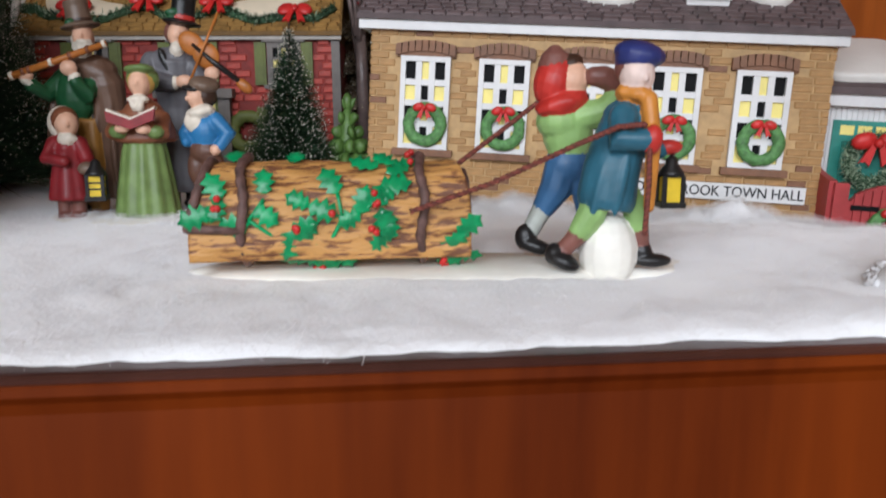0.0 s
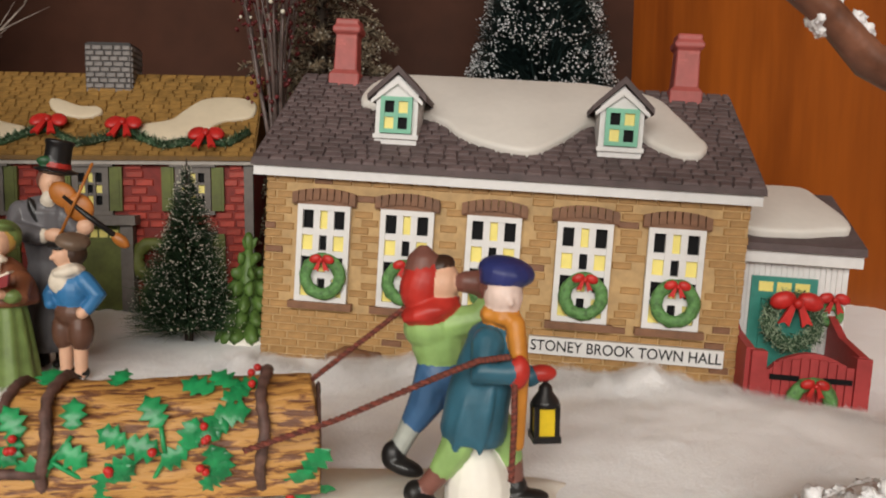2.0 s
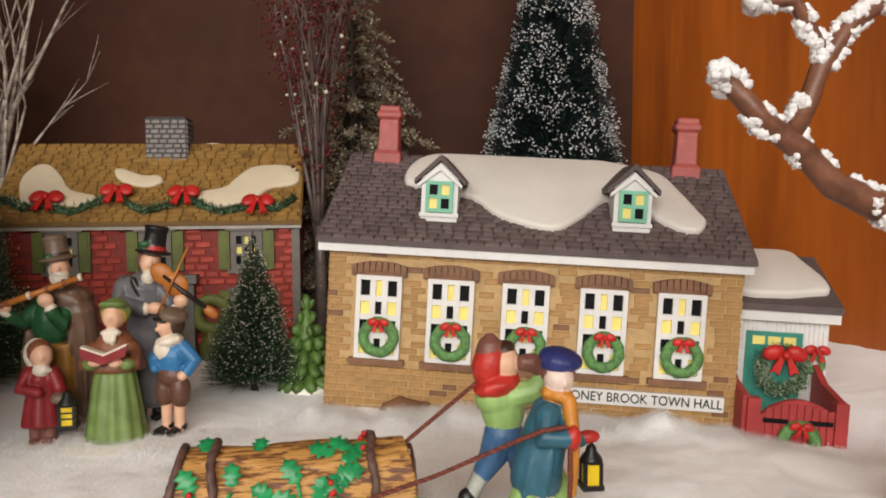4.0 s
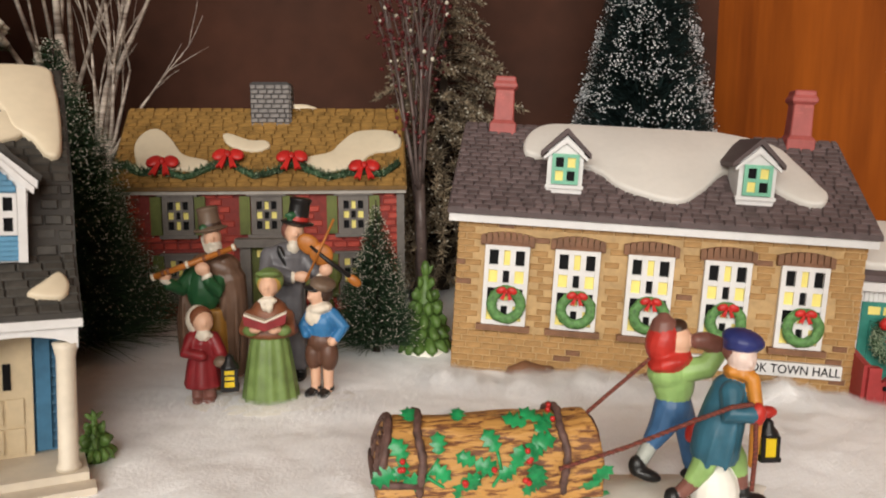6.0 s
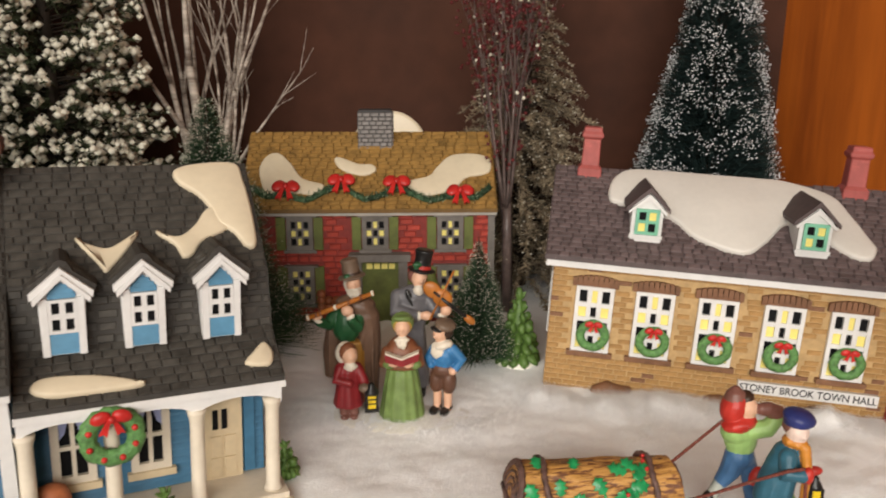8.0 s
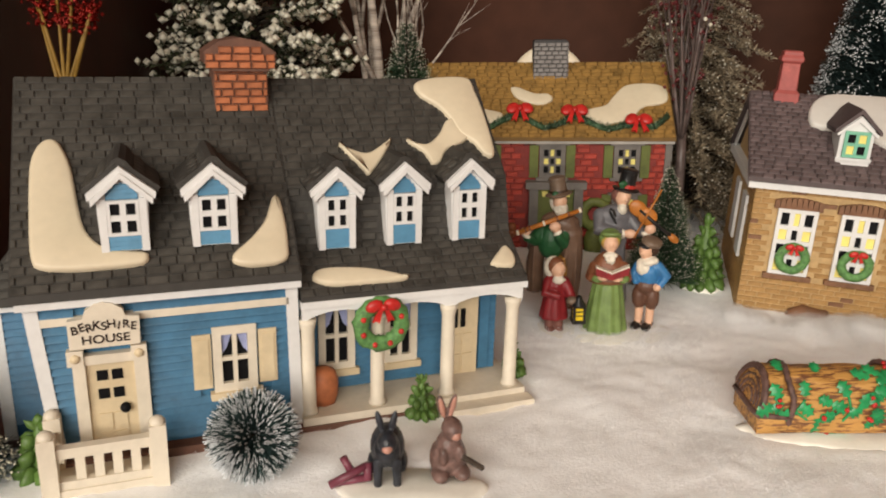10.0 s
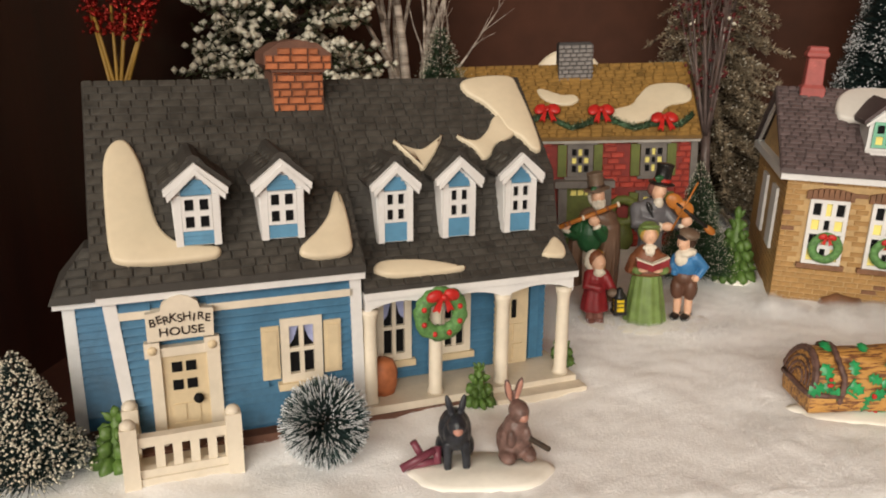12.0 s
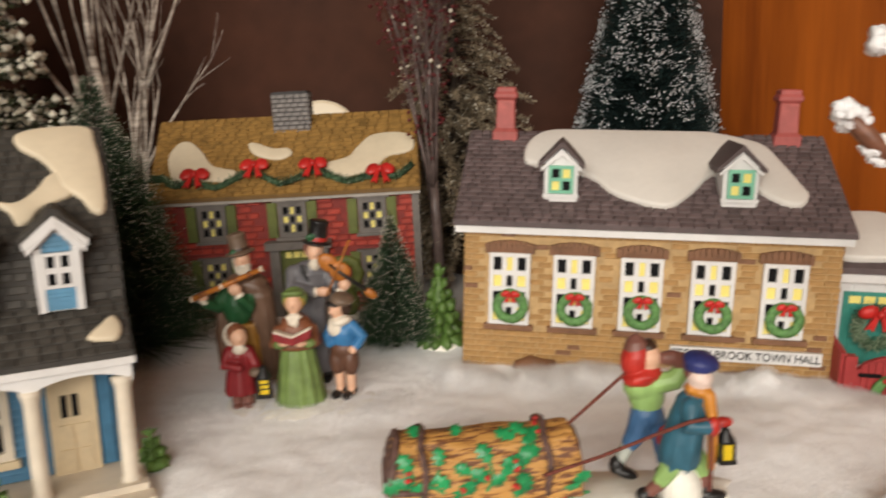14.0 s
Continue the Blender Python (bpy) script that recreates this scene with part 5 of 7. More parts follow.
# ---- trees ----
def brush_tree(name, x, y, z, height, radius, mat, frost, n, frost_n, label, seed, lean=(0, 0), bare=0.5, droop=0.0, tip=0.02, width=0.03, clump=0.08, power=1.0, base=True, layers=0, rough_edge=0.2, start=None, patch=None, wave=0.12):
    """A wire tree: a trunk, bristles in a cone and frost at their tips."""
    b = thing(name, x, y, z, ry=lean[0], rx=lean[1], label=label, category="tree")
    r = random.Random(seed)
    bm = bmesh.new()
    tube(bm, [(0, 0, -0.3), (0, 0, height * 0.5), (0, 0, height * 0.97)], [radius * 0.06 + 0.06, radius * 0.04 + 0.04, 0.03], 7)
    part("trunk", bm, TRUNK, b)
    bm, fm = bmesh.new(), bmesh.new()
    z0 = bare if start is None else start
    for k in range(n):
        t = 1 - math.sqrt(1 - r.random() * 0.995)
        if layers:
            t = min(0.995, (math.floor(t * layers) + r.random() ** 2 * 0.8) / layers)
        zz = z0 + (height - z0) * t
        a = r.uniform(0, 2 * math.pi)
        full = radius * (1 - t) ** power + tip
        full *= 1 + wave * math.sin(3 * a + 9 * t + seed) + r.gauss(0, rough_edge * 0.5)
        d = Vector((math.cos(a), math.sin(a), r.gauss(0.15, 0.12) - droop))
        inner = full * r.uniform(0.15, 0.55)
        p0 = Vector((math.cos(a) * inner, math.sin(a) * inner, zz - droop * 0))
        p1 = Vector((0, 0, zz)) + d.normalized() * full
        s = Vector((-math.sin(a), math.cos(a), r.uniform(-0.6, 0.6))).normalized() * width
        bm.faces.new([bm.verts.new(q) for q in (p0 - s, p0 + s, p1 + s * 0.35, p1 - s * 0.35)])
        if k < frost_n and (patch is None or noise.noise(p1 * patch) + 0.5 * noise.noise(p1 * patch * 3) > r.gauss(0.0, 0.12)):
            q = p0.lerp(p1, r.uniform(0.85, 1.0))
            e = clump * r.uniform(0.45, 1.25)
            lump(fm, q, e, r)
    c = part("crown", bm, mat, b)
    if frost_n:
        part("frost", fm, frost, c)
    return b


def lump(bm, p, e, r, soft=True):
    """A grain of frost."""
    vs = [bm.verts.new(p + Vector(o) * e * r.uniform(0.7, 1.2)) for o in ((1, 0, 0), (-1, 0, 0), (0, 1, 0), (0, -1, 0), (0, 0, 0.9), (0, 0, -0.9))]
    for i, j, k in ((0, 2, 4), (2, 1, 4), (1, 3, 4), (3, 0, 4), (2, 0, 5), (1, 2, 5), (3, 1, 5), (0, 3, 5)):
        bm.faces.new((vs[i], vs[j], vs[k])).smooth = soft


brush_tree("bottle_brush_tree", -22.4, 35.6, 0, 16.4, 5.2, BRISTLE, FROST_C, 22000, 6500, "tall dark green bottle-brush tree with a light dusting", 1, clump=0.04, width=0.028)
brush_tree("bottle_brush_tree", -6.8, 35.2, 0, 7.9, 2.25, BRISTLE, FROST_C, 11000, 2400, "small dark green bottle-brush tree by the carolers", 2, clump=0.036, width=0.022)
brush_tree("frosted_tree", 9.95, 49.5, 0, 33, 7.05, BRISTLE_B, FROST, 27000, 22000, "tall blue-green frosted tree behind the town hall", 3, clump=0.07, width=0.045, patch=0.55, rough_edge=0.07, wave=0.03)


brush_tree("frosted_tree", -33.5, 9.9, -0.2, 5.35, 1.9, BRISTLE_B, FROST_C, 5500, 2700, "small dark tree thickly dotted with cream frost", 6, clump=0.06, width=0.02, tip=0.12)


def bough_tree(name, x, y, z, height, radius, mat, frost, boughs, needles, frost_n, label, seed, clump=0.1, droop=0.3, fuzz=0.5, width=0.03, start=1.0):
    """An artificial pine: a trunk, many separate boughs set with needles, snow on their outer halves."""
    b = thing(name, x, y, z, label=label, category="tree")
    r = random.Random(seed)
    bm = bmesh.new()
    tube(bm, [(0, 0, -0.3), (0, 0, height * 0.5), (0, 0, height * 0.97)], [radius * 0.06 + 0.06, radius * 0.04 + 0.04, 0.03], 7)
    part("trunk", bm, TRUNK, b)
    bm, fm, wm = bmesh.new(), bmesh.new(), bmesh.new()
    for k in range(boughs):
        t = 1 - math.sqrt(1 - (k + r.random()) / boughs * 0.995)
        zz = start + (height - start) * t
        a = k * 2.4 + r.gauss(0, 0.3)
        ln = (radius * (1 - t) + 0.3) * r.uniform(0.72, 1.12)
        out = Vector((math.cos(a), math.sin(a), 0))
        rise, sag = r.uniform(0.05, 0.4), droop * r.uniform(0.7, 1.3)
        spine = [Vector((0, 0, zz)) + out * ln * u + Vector((0, 0, ln * (rise * u - sag * u * u))) for u in (0, 0.25, 0.5, 0.75, 1)]
        tube(wm, spine, [0.07, 0.06, 0.05, 0.04, 0.02], 4)
        side = Vector((-out.y, out.x, 0))
        count = int(needles * (0.3 + ln / radius))
        for j in range(count):
            u = 0.2 + 0.8 * r.random() ** 0.8
            i = min(3, int(u * 4))
            p = spine[i].lerp(spine[i + 1], u * 4 - i)
            f = fuzz * (1.15 - 0.6 * u) * (0.5 + 0.5 * ln / radius)
            d = (out * r.uniform(0.2, 1.0) + side * r.gauss(0, 0.8) + Vector((0, 0, r.gauss(0, 0.6)))).normalized()
            q = p + d * f * r.uniform(0.6, 1.5)
            w = d.orthogonal().normalized()
            w.rotate(Matrix.Rotation(r.uniform(0, 3.14), 3, d))
            w *= width
            bm.faces.new([bm.verts.new(v) for v in (p - w, p + w, q + w * 0.4, q - w * 0.4)])
            if j < frost_n * (0.3 + ln / radius) and u > 0.4:
                lump(fm, q + Vector((0, 0, clump * 0.4)), clump * r.uniform(0.4, 1.2), r)
    part("branchwork", wm, TRUNK, b)["kind"] = "stuff"
    c = part("needles", bm, mat, b)
    part("frost", fm, frost, c)
    return b


bough_tree("brown_pine", -3.5, 52.0, 0, 27.5, 9.3, BRISTLE_P, FROST_C, 330, 150, 12, "grey-brown artificial pine with drooping branches", 4, clump=0.085, droop=0.45, fuzz=0.7, width=0.045)
bough_tree("snowy_pine", -33.9, 40.5, 0, 46, 8.4, BRISTLE_O, FROST_C, 620, 80, 11, "large artificial pine with thick cream snow tips", 5, clump=0.33, droop=0.15, fuzz=0.65, width=0.05)


def ball_bush(x, y, z, rad):
    b = thing("frosted_bush", x, y, z, label="round bottle-brush bush with white frosted tips", category="bush")
    r = random.Random(11)
    bm, fm = bmesh.new(), bmesh.new()
    for k in range(5200):
        d = Vector((r.gauss(0, 1), r.gauss(0, 1), r.gauss(0, 1))).normalized()
        q = rad * r.uniform(0.82, 1.04)
        s = d.orthogonal().normalized() * 0.016
        a, c = d * q * 0.25, d * q
        bm.faces.new([bm.verts.new(p + Vector((0, 0, rad))) for p in (a - s, a + s, c + s * 0.6, c - s * 0.6)])
        if k < 1700:
            m = d * q * r.uniform(0.8, 0.94)
            s2 = s * 1.25
            side = d.cross(s).normalized() * s2.length
            for w in (s2, side):
                fm.faces.new([fm.verts.new(p + Vector((0, 0, rad))) for p in (m - w, m + w, c * 1.02 + w, c * 1.02 - w)])
    c = part("crown", bm, BRISTLE_B, b)
    part("frost", fm, FROST, c)
    bm = bmesh.new()
    tube(bm, [(0, 0, -0.2), (0, 0, rad)], 0.1, 6)
    part("stem", bm, TRUNK, b)


ball_bush(-23.3, 12.0, 0.15, 1.62)


def leaf_bush(x, y, z, h, rad, seed, label, base=False):
    """A cast ceramic shrub of overlapping leaf lobes."""
    b = thing("ceramic_shrub", x, y, z, label=label, category="shrub")
    r = random.Random(seed)
    bm = bmesh.new()
    tiers = max(4, int(h / 0.55))
    lathe(bm, (0, 0, 0), [(rad * 0.6, 0), (rad * 0.5, h * 0.3), (rad * 0.24, h * 0.72), (0.05, h)], 14)
    for i in range(tiers):
        t = i / tiers
        rr = rad * (1 - t) ** 0.8
        n = max(3, int(9 * (1 - t)) + 2)
        for k in range(n):
            a = 2 * math.pi * (k + 0.5 * (i % 2)) / n + r.uniform(-0.2, 0.2)
            ell(bm, (rr * 0.72 * math.cos(a), rr * 0.72 * math.sin(a), h * t + 0.3), (rr * 0.46, rr * 0.25, h / tiers * 0.5), 0, (r.uniform(-15, 15), 38 + r.uniform(-15, 15), math.degrees(a)), 8, 6, 0.45)
    ell(bm, (0, 0, h * 0.95), (rad * 0.18, rad * 0.18, h * 0.1), n=8, m=6)
    part("foliage", bm, LEAFG, b)
    if base:
        bm = bmesh.new()
        lathe(bm, (0, 0, -0.3), [(rad * 1.05, 0), (rad * 1.0, 0.35), (rad * 0.6, 0.6)], 18)
        part("snow_foot", bm, BASE_W, b, "cream snow foot")
    return b


leaf_bush(-4.35, 35.6, 0.1, 4.3, 1.3, 1, "glazed green ceramic fir beside the town hall", True)
leaf_bush(-30.9, 11.3, 0.0, 2.2, 1.0, 2, "glazed green shrub beside the stoop")
leaf_bush(-18.3, 17.2, 0.0, 1.9, 0.62, 3, "small glazed green shrub before the porch")
leaf_bush(-14.9, 21.6, 0.0, 1.6, 0.55, 4, "low glazed green shrub beside the porch")


def twig(bm, r, p, d, length, rad, depth, spread, ends, mi=0, bend=0.12, n=6, rate=0.62):
    """A branch that forks as it goes."""
    pts, rr = [Vector(p)], [rad]
    k = 4
    for i in range(k):
        d = (d + Vector((r.gauss(0, bend), r.gauss(0, bend), r.gauss(0, bend * 0.6)))).normalized()
        pts.append(pts[-1] + d * length / k)
        rr.append(rad * (1 - 0.5 * (i + 1) / k))
    tube(bm, pts, rr, n, mi)
    ends.append((pts[-1], d, rr[-1]))
    ends.append((pts[2], d, rr[2]))
    if depth:
        for j in range(2 if depth > 1 else 3):
            q = pts[-1] if j == 0 else pts[r.randint(2, 4)]
            dd = (d + Vector((r.gauss(0, spread), r.gauss(0, spread), r.gauss(0.1, spread * 0.5)))).normalized()
            twig(bm, r, q, dd, length * r.uniform(0.55, 0.85), rr[-1] * rate * 1.4, depth - 1, spread, ends, mi, bend, n, rate)


BIRCH = paint("birch_bark", (0.56, 0.49, 0.42), 0.75, 0.3, 60, 0.4, 260, dark=(0.13, 0.09, 0.07), stretch=(0.3, 0.3, 3.2))
BERRY_W = paint("brown_stem", (0.15, 0.11, 0.10), 0.35, 0.3, 120, 0.3)
BERRYR = paint("dark_red_berry", (0.13, 0.018, 0.02), 0.3, 0.3, 300, 0.1)

b = thing("birch_tree", -26.9, 47.5, 0, label="bare white birch with several forked stems", category="tree")
r = random.Random(21)
ends = []
for dx, dy, ln, rad in ((-0.11, 0.0, 11, 0.36), (-0.04, 0.1, 12, 0.42), (0.04, -0.05, 13, 0.55), (0.13, 0.08, 11, 0.45), (-0.07, -0.12, 12, 0.34), (0.16, -0.1, 10, 0.34), (0.09, 0.15, 12, 0.36)):
    bm = bmesh.new()
    twig(bm, r, (dx * 3, dy * 3, 4.0), Vector((dx, dy, 1)).normalized(), ln, rad, 3, 0.2, ends, bend=0.035)
    part("stem", bm, BIRCH, b)
bm = bmesh.new()
tube(bm, [(0, 0, -0.3), (0, 0, 2), (0, 0, 4.6)], [0.9, 0.75, 0.6], 9)
part("trunk", bm, BIRCH, b)
b = thing("birch_twigs", -25.0, 47.2, 0, label="thin bare birch twigs spreading in a fan", category="twigs")
ends = []
r = random.Random(5)
bm = bmesh.new()
tube(bm, [(0, 0, -0.3), (0.0, 0, 6.5), (0.25, 0, 10.5)], [0.3, 0.26, 0.2], 7)
part("stem", bm, BIRCH, b)
for base, d, ln in (((0.1, 0, 9.0), (-0.02, 0.1, 1), 5.2), ((0.25, 0, 10.3), (0.2, -0.1, 1), 5.0), ((0.2, 0, 9.6), (0.42, 0.1, 1), 5.6), ((0.1, 0, 9.2), (0.7, -0.1, 1), 5.0)):
    bm = bmesh.new()
    twig(bm, r, base, Vector(d).normalized(), ln, 0.15, 2, 0.28, ends, bend=0.05)
    part("twig", bm, BIRCH, b)["kind"] = "stuff"

b = thing("berry_twigs", -4.6, 44.8, 0, label="bundle of dark brown twigs with dark red berries", category="twigs")
bm, fm, wm, ends = bmesh.new(), bmesh.new(), bmesh.new(), []
r = random.Random(9)
tube(bm, [(-0.1, 0, -0.3), (-0.2, 0, 5.5), (-0.3, 0, 8.2)], [0.42, 0.36, 0.3], 8)
for k in range(13):
    dx = -0.2 + 0.36 * k / 12 + r.gauss(0, 0.03)
    twig(bm, r, (-0.3 + dx, r.uniform(-0.2, 0.2), 6.2 + r.uniform(0, 2)), Vector((dx, r.gauss(0, 0.1), 1)).normalized(), 8.5, 0.15, 2, 0.13, ends, bend=0.05, n=5)
for p, d, q in ends:
    for j in range(5):
        o = p + Vector((r.gauss(0, 0.4), r.gauss(0, 0.4), r.gauss(0, 0.8)))
        ell(fm if r.random() < 0.95 else wm, o, 0.13 if r.random() < 0.5 else 0.09, n=6, m=4)
for pn, pm, mt in (("stem", bm, BERRY_W), ("berry", fm, BERRYR), ("snow_fleck", wm, FROST_C)):
    part(pn, pm, mt, b)["kind"] = "stuff"

GLITTER = paint("red_glitter", (0.36, 0.02, 0.014), 0.25, 0.4, 900, 0.9, 1500, metal=0.6)
GOLDW = paint("golden_stem", (0.30, 0.17, 0.03), 0.5, 0.2, 100, 0.2)
b = thing("glitter_spray", -36.1, 23.0, 0, label="spray of golden stems with red glitter pods", category="decoration")
r = random.Random(14)
for k in range(7):
    dx, dy = -0.26 + 0.13 * k + r.gauss(0, 0.02), r.gauss(0, 0.12)
    core = Vector((0.03 * k - 0.12, r.gauss(0, 0.1), 12.0))
    d = Vector((dx, dy, 1)).normalized()
    bm = bmesh.new()
    tube(bm, [(core.x, core.y, -0.2), core, core + d * 2.2, core + d * 4.5], [0.1, 0.1, 0.085, 0.06], 6)
    st = part("stem", bm, GOLDW, b)
    bm = bmesh.new()
    for j in range(170):
        t = r.random()
        o = core + d * (3.3 + 4.5 * t) + Vector((r.gauss(0, 0.22), r.gauss(0, 0.22), r.gauss(0, 0.1)))
        lump(bm, o, r.uniform(0.08, 0.16), r)
    part("pod", bm, GLITTER, st, "red glitter pod")

# ---- snow-laden branch on the right ----
b = thing("snowy_branch", 13.7, 19.8, 0, label="brown resin branch caked with crumbly white snow", category="branch")
RESIN = paint("brown_resin_bark", (0.20, 0.085, 0.05), 0.4, 0.3, 150, 0.3)
CRUMB = paint("crumbly_snow", (0.90, 0.90, 0.91), 0.85, 0.04, 300, 0.8, 900)
r = random.Random(31)
limbs = [([(2.3, 0, -0.3), (2.1, 0, 3), (2.0, 0, 6), (1.5, 0.1, 8.5)], [0.62, 0.5, 0.48, 0.45]),
         ([(1.6, 0.1, 8.6), (0.35, 0, 9.05), (-0.9, 0, 9.6), (-1.9, -0.05, 10.6), (-3.1, -0.2, 11.4), (-4.3, -0.4, 12.6)], [0.5, 0.46, 0.4, 0.34, 0.32, 0.28]),
         ([(-2.2, 0, 10.9), (-1.7, 0, 12.0), (-1.45, 0, 12.8), (-0.7, 0, 14.0), (0.4, 0.1, 14.8)], [0.3, 0.28, 0.27, 0.25, 0.24]),
         ([(-1.3, 0, 13.2), (-2.2, 0, 14.7), (-3.2, 0, 14.7)], [0.22, 0.2, 0.18]),
         ([(0.4, 0.1, 14.8), (1.2, 0.2, 16.5), (1.0, 0.2, 19)], [0.24, 0.2, 0.15])]
for pts, rr in limbs:
    bm = bmesh.new()
    tube(bm, pts, rr, 10)
    lb = part("limb", bm, RESIN, b)
    bm = bmesh.new()
    P = [Vector(p) for p in pts]
    for i in range(len(P) - 1):
        d = P[i + 1] - P[i]
        across = d.cross(Vector((0, 1, 0))).normalized()
        for k in range(int(d.length * 34)):
            t = r.random()
            o = P[i] + d * t
            rad = rr[i] * (1 - t) + rr[i + 1] * t
            a = r.choice((r.gauss(1.57, 0.55), r.gauss(1.57, 0.55), r.gauss(-1.57, 0.5)))
            out = across * math.sin(a) + Vector((0, -1, 0)) * math.cos(a)
            if noise.noise((o + out * rad) * 1.0 + Vector((3, 1, 7))) < -0.08:
                continue
            size = r.uniform(0.1, 0.2)
            hub = o + out * rad * 0.95
            ell(bm, hub, (size, size * 0.8, size * 0.9), 0, (r.uniform(0, 90), r.uniform(0, 90), 0), 10, 7, 0.6)
            for g in range(4):
                dv = (out * 0.6 + Vector((r.gauss(0, 1), r.gauss(0, 1), r.gauss(0, 1)))).normalized()
                lump(bm, hub + dv * size * 0.95, r.uniform(0.03, 0.06), r, False)
    for k in range(14):
        hub, size = P[-1] + Vector((r.gauss(0, 0.18), r.gauss(0, 0.14), r.gauss(0, 0.18))), r.uniform(0.16, 0.28)
        ell(bm, hub, size, 0, n=10, m=7, lump=0.6)
        for g in range(7):
            dv = Vector((r.gauss(0, 1), r.gauss(0, 1), r.gauss(0, 1))).normalized()
            lump(bm, hub + dv * size * 0.96, r.uniform(0.03, 0.06), r, False)
    part("snow_crust", bm, CRUMB, lb, "crumbly white snow crust")
bm = bmesh.new()
for k in range(420):
    a, q = r.uniform(0, 6.283), 2.5 * math.sqrt(r.random())
    x, y = q * math.cos(a), q * math.sin(a)
    h = 1.35 * (1 - (q / 2.6) ** 2) * (0.85 + 0.5 * noise.noise(Vector((x, y, 3)))) + 0.2 * noise.noise(Vector((x * 3, y * 3, 5)))
    hub, size = Vector((-1.5 + x, -3.4 + y * 0.8, h)), r.uniform(0.1, 0.24)
    ell(bm, hub, size, 0, n=9, m=6, lump=0.7)
    for g in range(7):
        dv = Vector((r.gauss(0, 1), r.gauss(-0.4, 1), r.gauss(0.5, 1))).normalized()
        lump(bm, hub + dv * size * 0.97, r.uniform(0.03, 0.07), r, False)
ell(bm, (-1.5, -3.4, -0.1), (2.35, 1.8, 1.25), n=40, m=20, lump=0.2)
part("snow_foot", bm, CRUMB, b, "heaped crumbly white snow foot")


# ---- figurines: one plain mesh each ----
def fig_mats(**kw):
    return {k: i for i, k in enumerate(kw)}, list(kw.values())


def col(name, c, rough=0.42):
    return paint(name, c, rough, 0.2, 140, 0.22, 260)


F_BROWN, F_DGREEN, F_GOLD, F_GREY = col("cloak_brown", (0.15, 0.085, 0.055)), col("coat_green", (0.018, 0.085, 0.03)), col("trouser_gold", (0.36, 0.17, 0.03)), col("coat_grey", (0.135, 0.13, 0.14))
F_BLACK, F_LGREEN, F_RUST, F_MAROON = col("boot_black", (0.014, 0.013, 0.013), 0.35), col("skirt_green", (0.17, 0.25, 0.075)), col("shawl_rust", (0.21, 0.075, 0.035)), col("coat_maroon", (0.24, 0.018, 0.022))
F_BLUE, F_WHITE, F_HAIR, F_HAT = col("jacket_blue", (0.04, 0.19, 0.42)), col("scarf_white", (0.76, 0.68, 0.56)), col("hair_dark", (0.05, 0.025, 0.015)), col("hat_taupe", (0.17, 0.115, 0.08))
F_WOOD, F_TEAL, F_NAVY, F_ORANGE = col("violin_orange", (0.44, 0.15, 0.025)), col("coat_teal", (0.035, 0.13, 0.19)), col("cap_navy", (0.03, 0.04, 0.17)), col("scarf_orange", (0.60, 0.24, 0.035))
F_MINT, F_RED, F_DENIM, F_PALE = col("jersey_mint", (0.30, 0.48, 0.16)), col("hood_red", (0.50, 0.035, 0.025)), col("trouser_denim", (0.05, 0.13, 0.27)), col("sock_grey", (0.40, 0.42, 0.38))
F_YEL, F_SOCK = col("lantern_yellow", (0.78, 0.55, 0.02)), col("sock_brown", (0.22, 0.09, 0.07))
F_BLOND, F_HAIRB, F_FACE = col("hair_blond", (0.62, 0.38, 0.09)), col("breeches_brown", (0.12, 0.055, 0.035)), col("pale_face_paint", (0.84, 0.66, 0.58))
FM = [SKIN, F_BROWN, F_DGREEN, F_GOLD, F_GREY, F_BLACK, F_LGREEN, F_RUST, F_MAROON, F_BLUE, F_WHITE, F_HAIR, F_HAT, F_WOOD, F_TEAL, F_NAVY, F_ORANGE, F_MINT, F_RED, F_DENIM, F_PALE, F_YEL, F_SOCK, F_BLOND, F_HAIRB, F_FACE, BASE_W]
(K_SKIN, K_BROWN, K_DGREEN, K_GOLD, K_GREY, K_BLACK, K_LGREEN, K_RUST, K_MAROON, K_BLUE, K_WHITE, K_HAIR, K_HAT, K_WOOD, K_TEAL, K_NAVY, K_ORANGE, K_MINT, K_RED, K_DENIM, K_PALE, K_YEL, K_SOCK, K_BLOND, K_HAIRB, K_FACE, K_BASE) = range(27)


def sculpt(bm, voxel, turns=5):
    """Melts overlapping lumps into one skin, each patch keeping the colour of the lump that it came from."""
    for f in bm.faces:
        f.smooth = True
    bmesh.ops.recalc_face_normals(bm, faces=bm.faces)
    me = bpy.data.meshes.new("clay")
    bm.to_mesh(me)
    tmp = new("clay", me)
    mod = tmp.modifiers.new("melt", "REMESH")
    mod.mode, mod.voxel_size = "VOXEL", voxel
    bpy.context.view_layer.update()
    got = bpy.data.meshes.new_from_object(tmp.evaluated_get(bpy.context.evaluated_depsgraph_get()))
    bpy.data.objects.remove(tmp)
    tree = BVHTree.FromBMesh(bm)
    bm.faces.ensure_lookup_table()
    out = bmesh.new()
    out.from_mesh(got)
    bpy.data.meshes.remove(got)
    bpy.data.meshes.remove(me)
    for f in out.faces:
        near = tree.find_nearest(f.calc_center_median())
        f.material_index = bm.faces[near[2]].material_index
        f.smooth = True
    for k in range(turns):
        bmesh.ops.smooth_vert(out, verts=out.verts, factor=0.5, use_axis_x=True, use_axis_y=True, use_axis_z=True)
    bm.free()
    return out


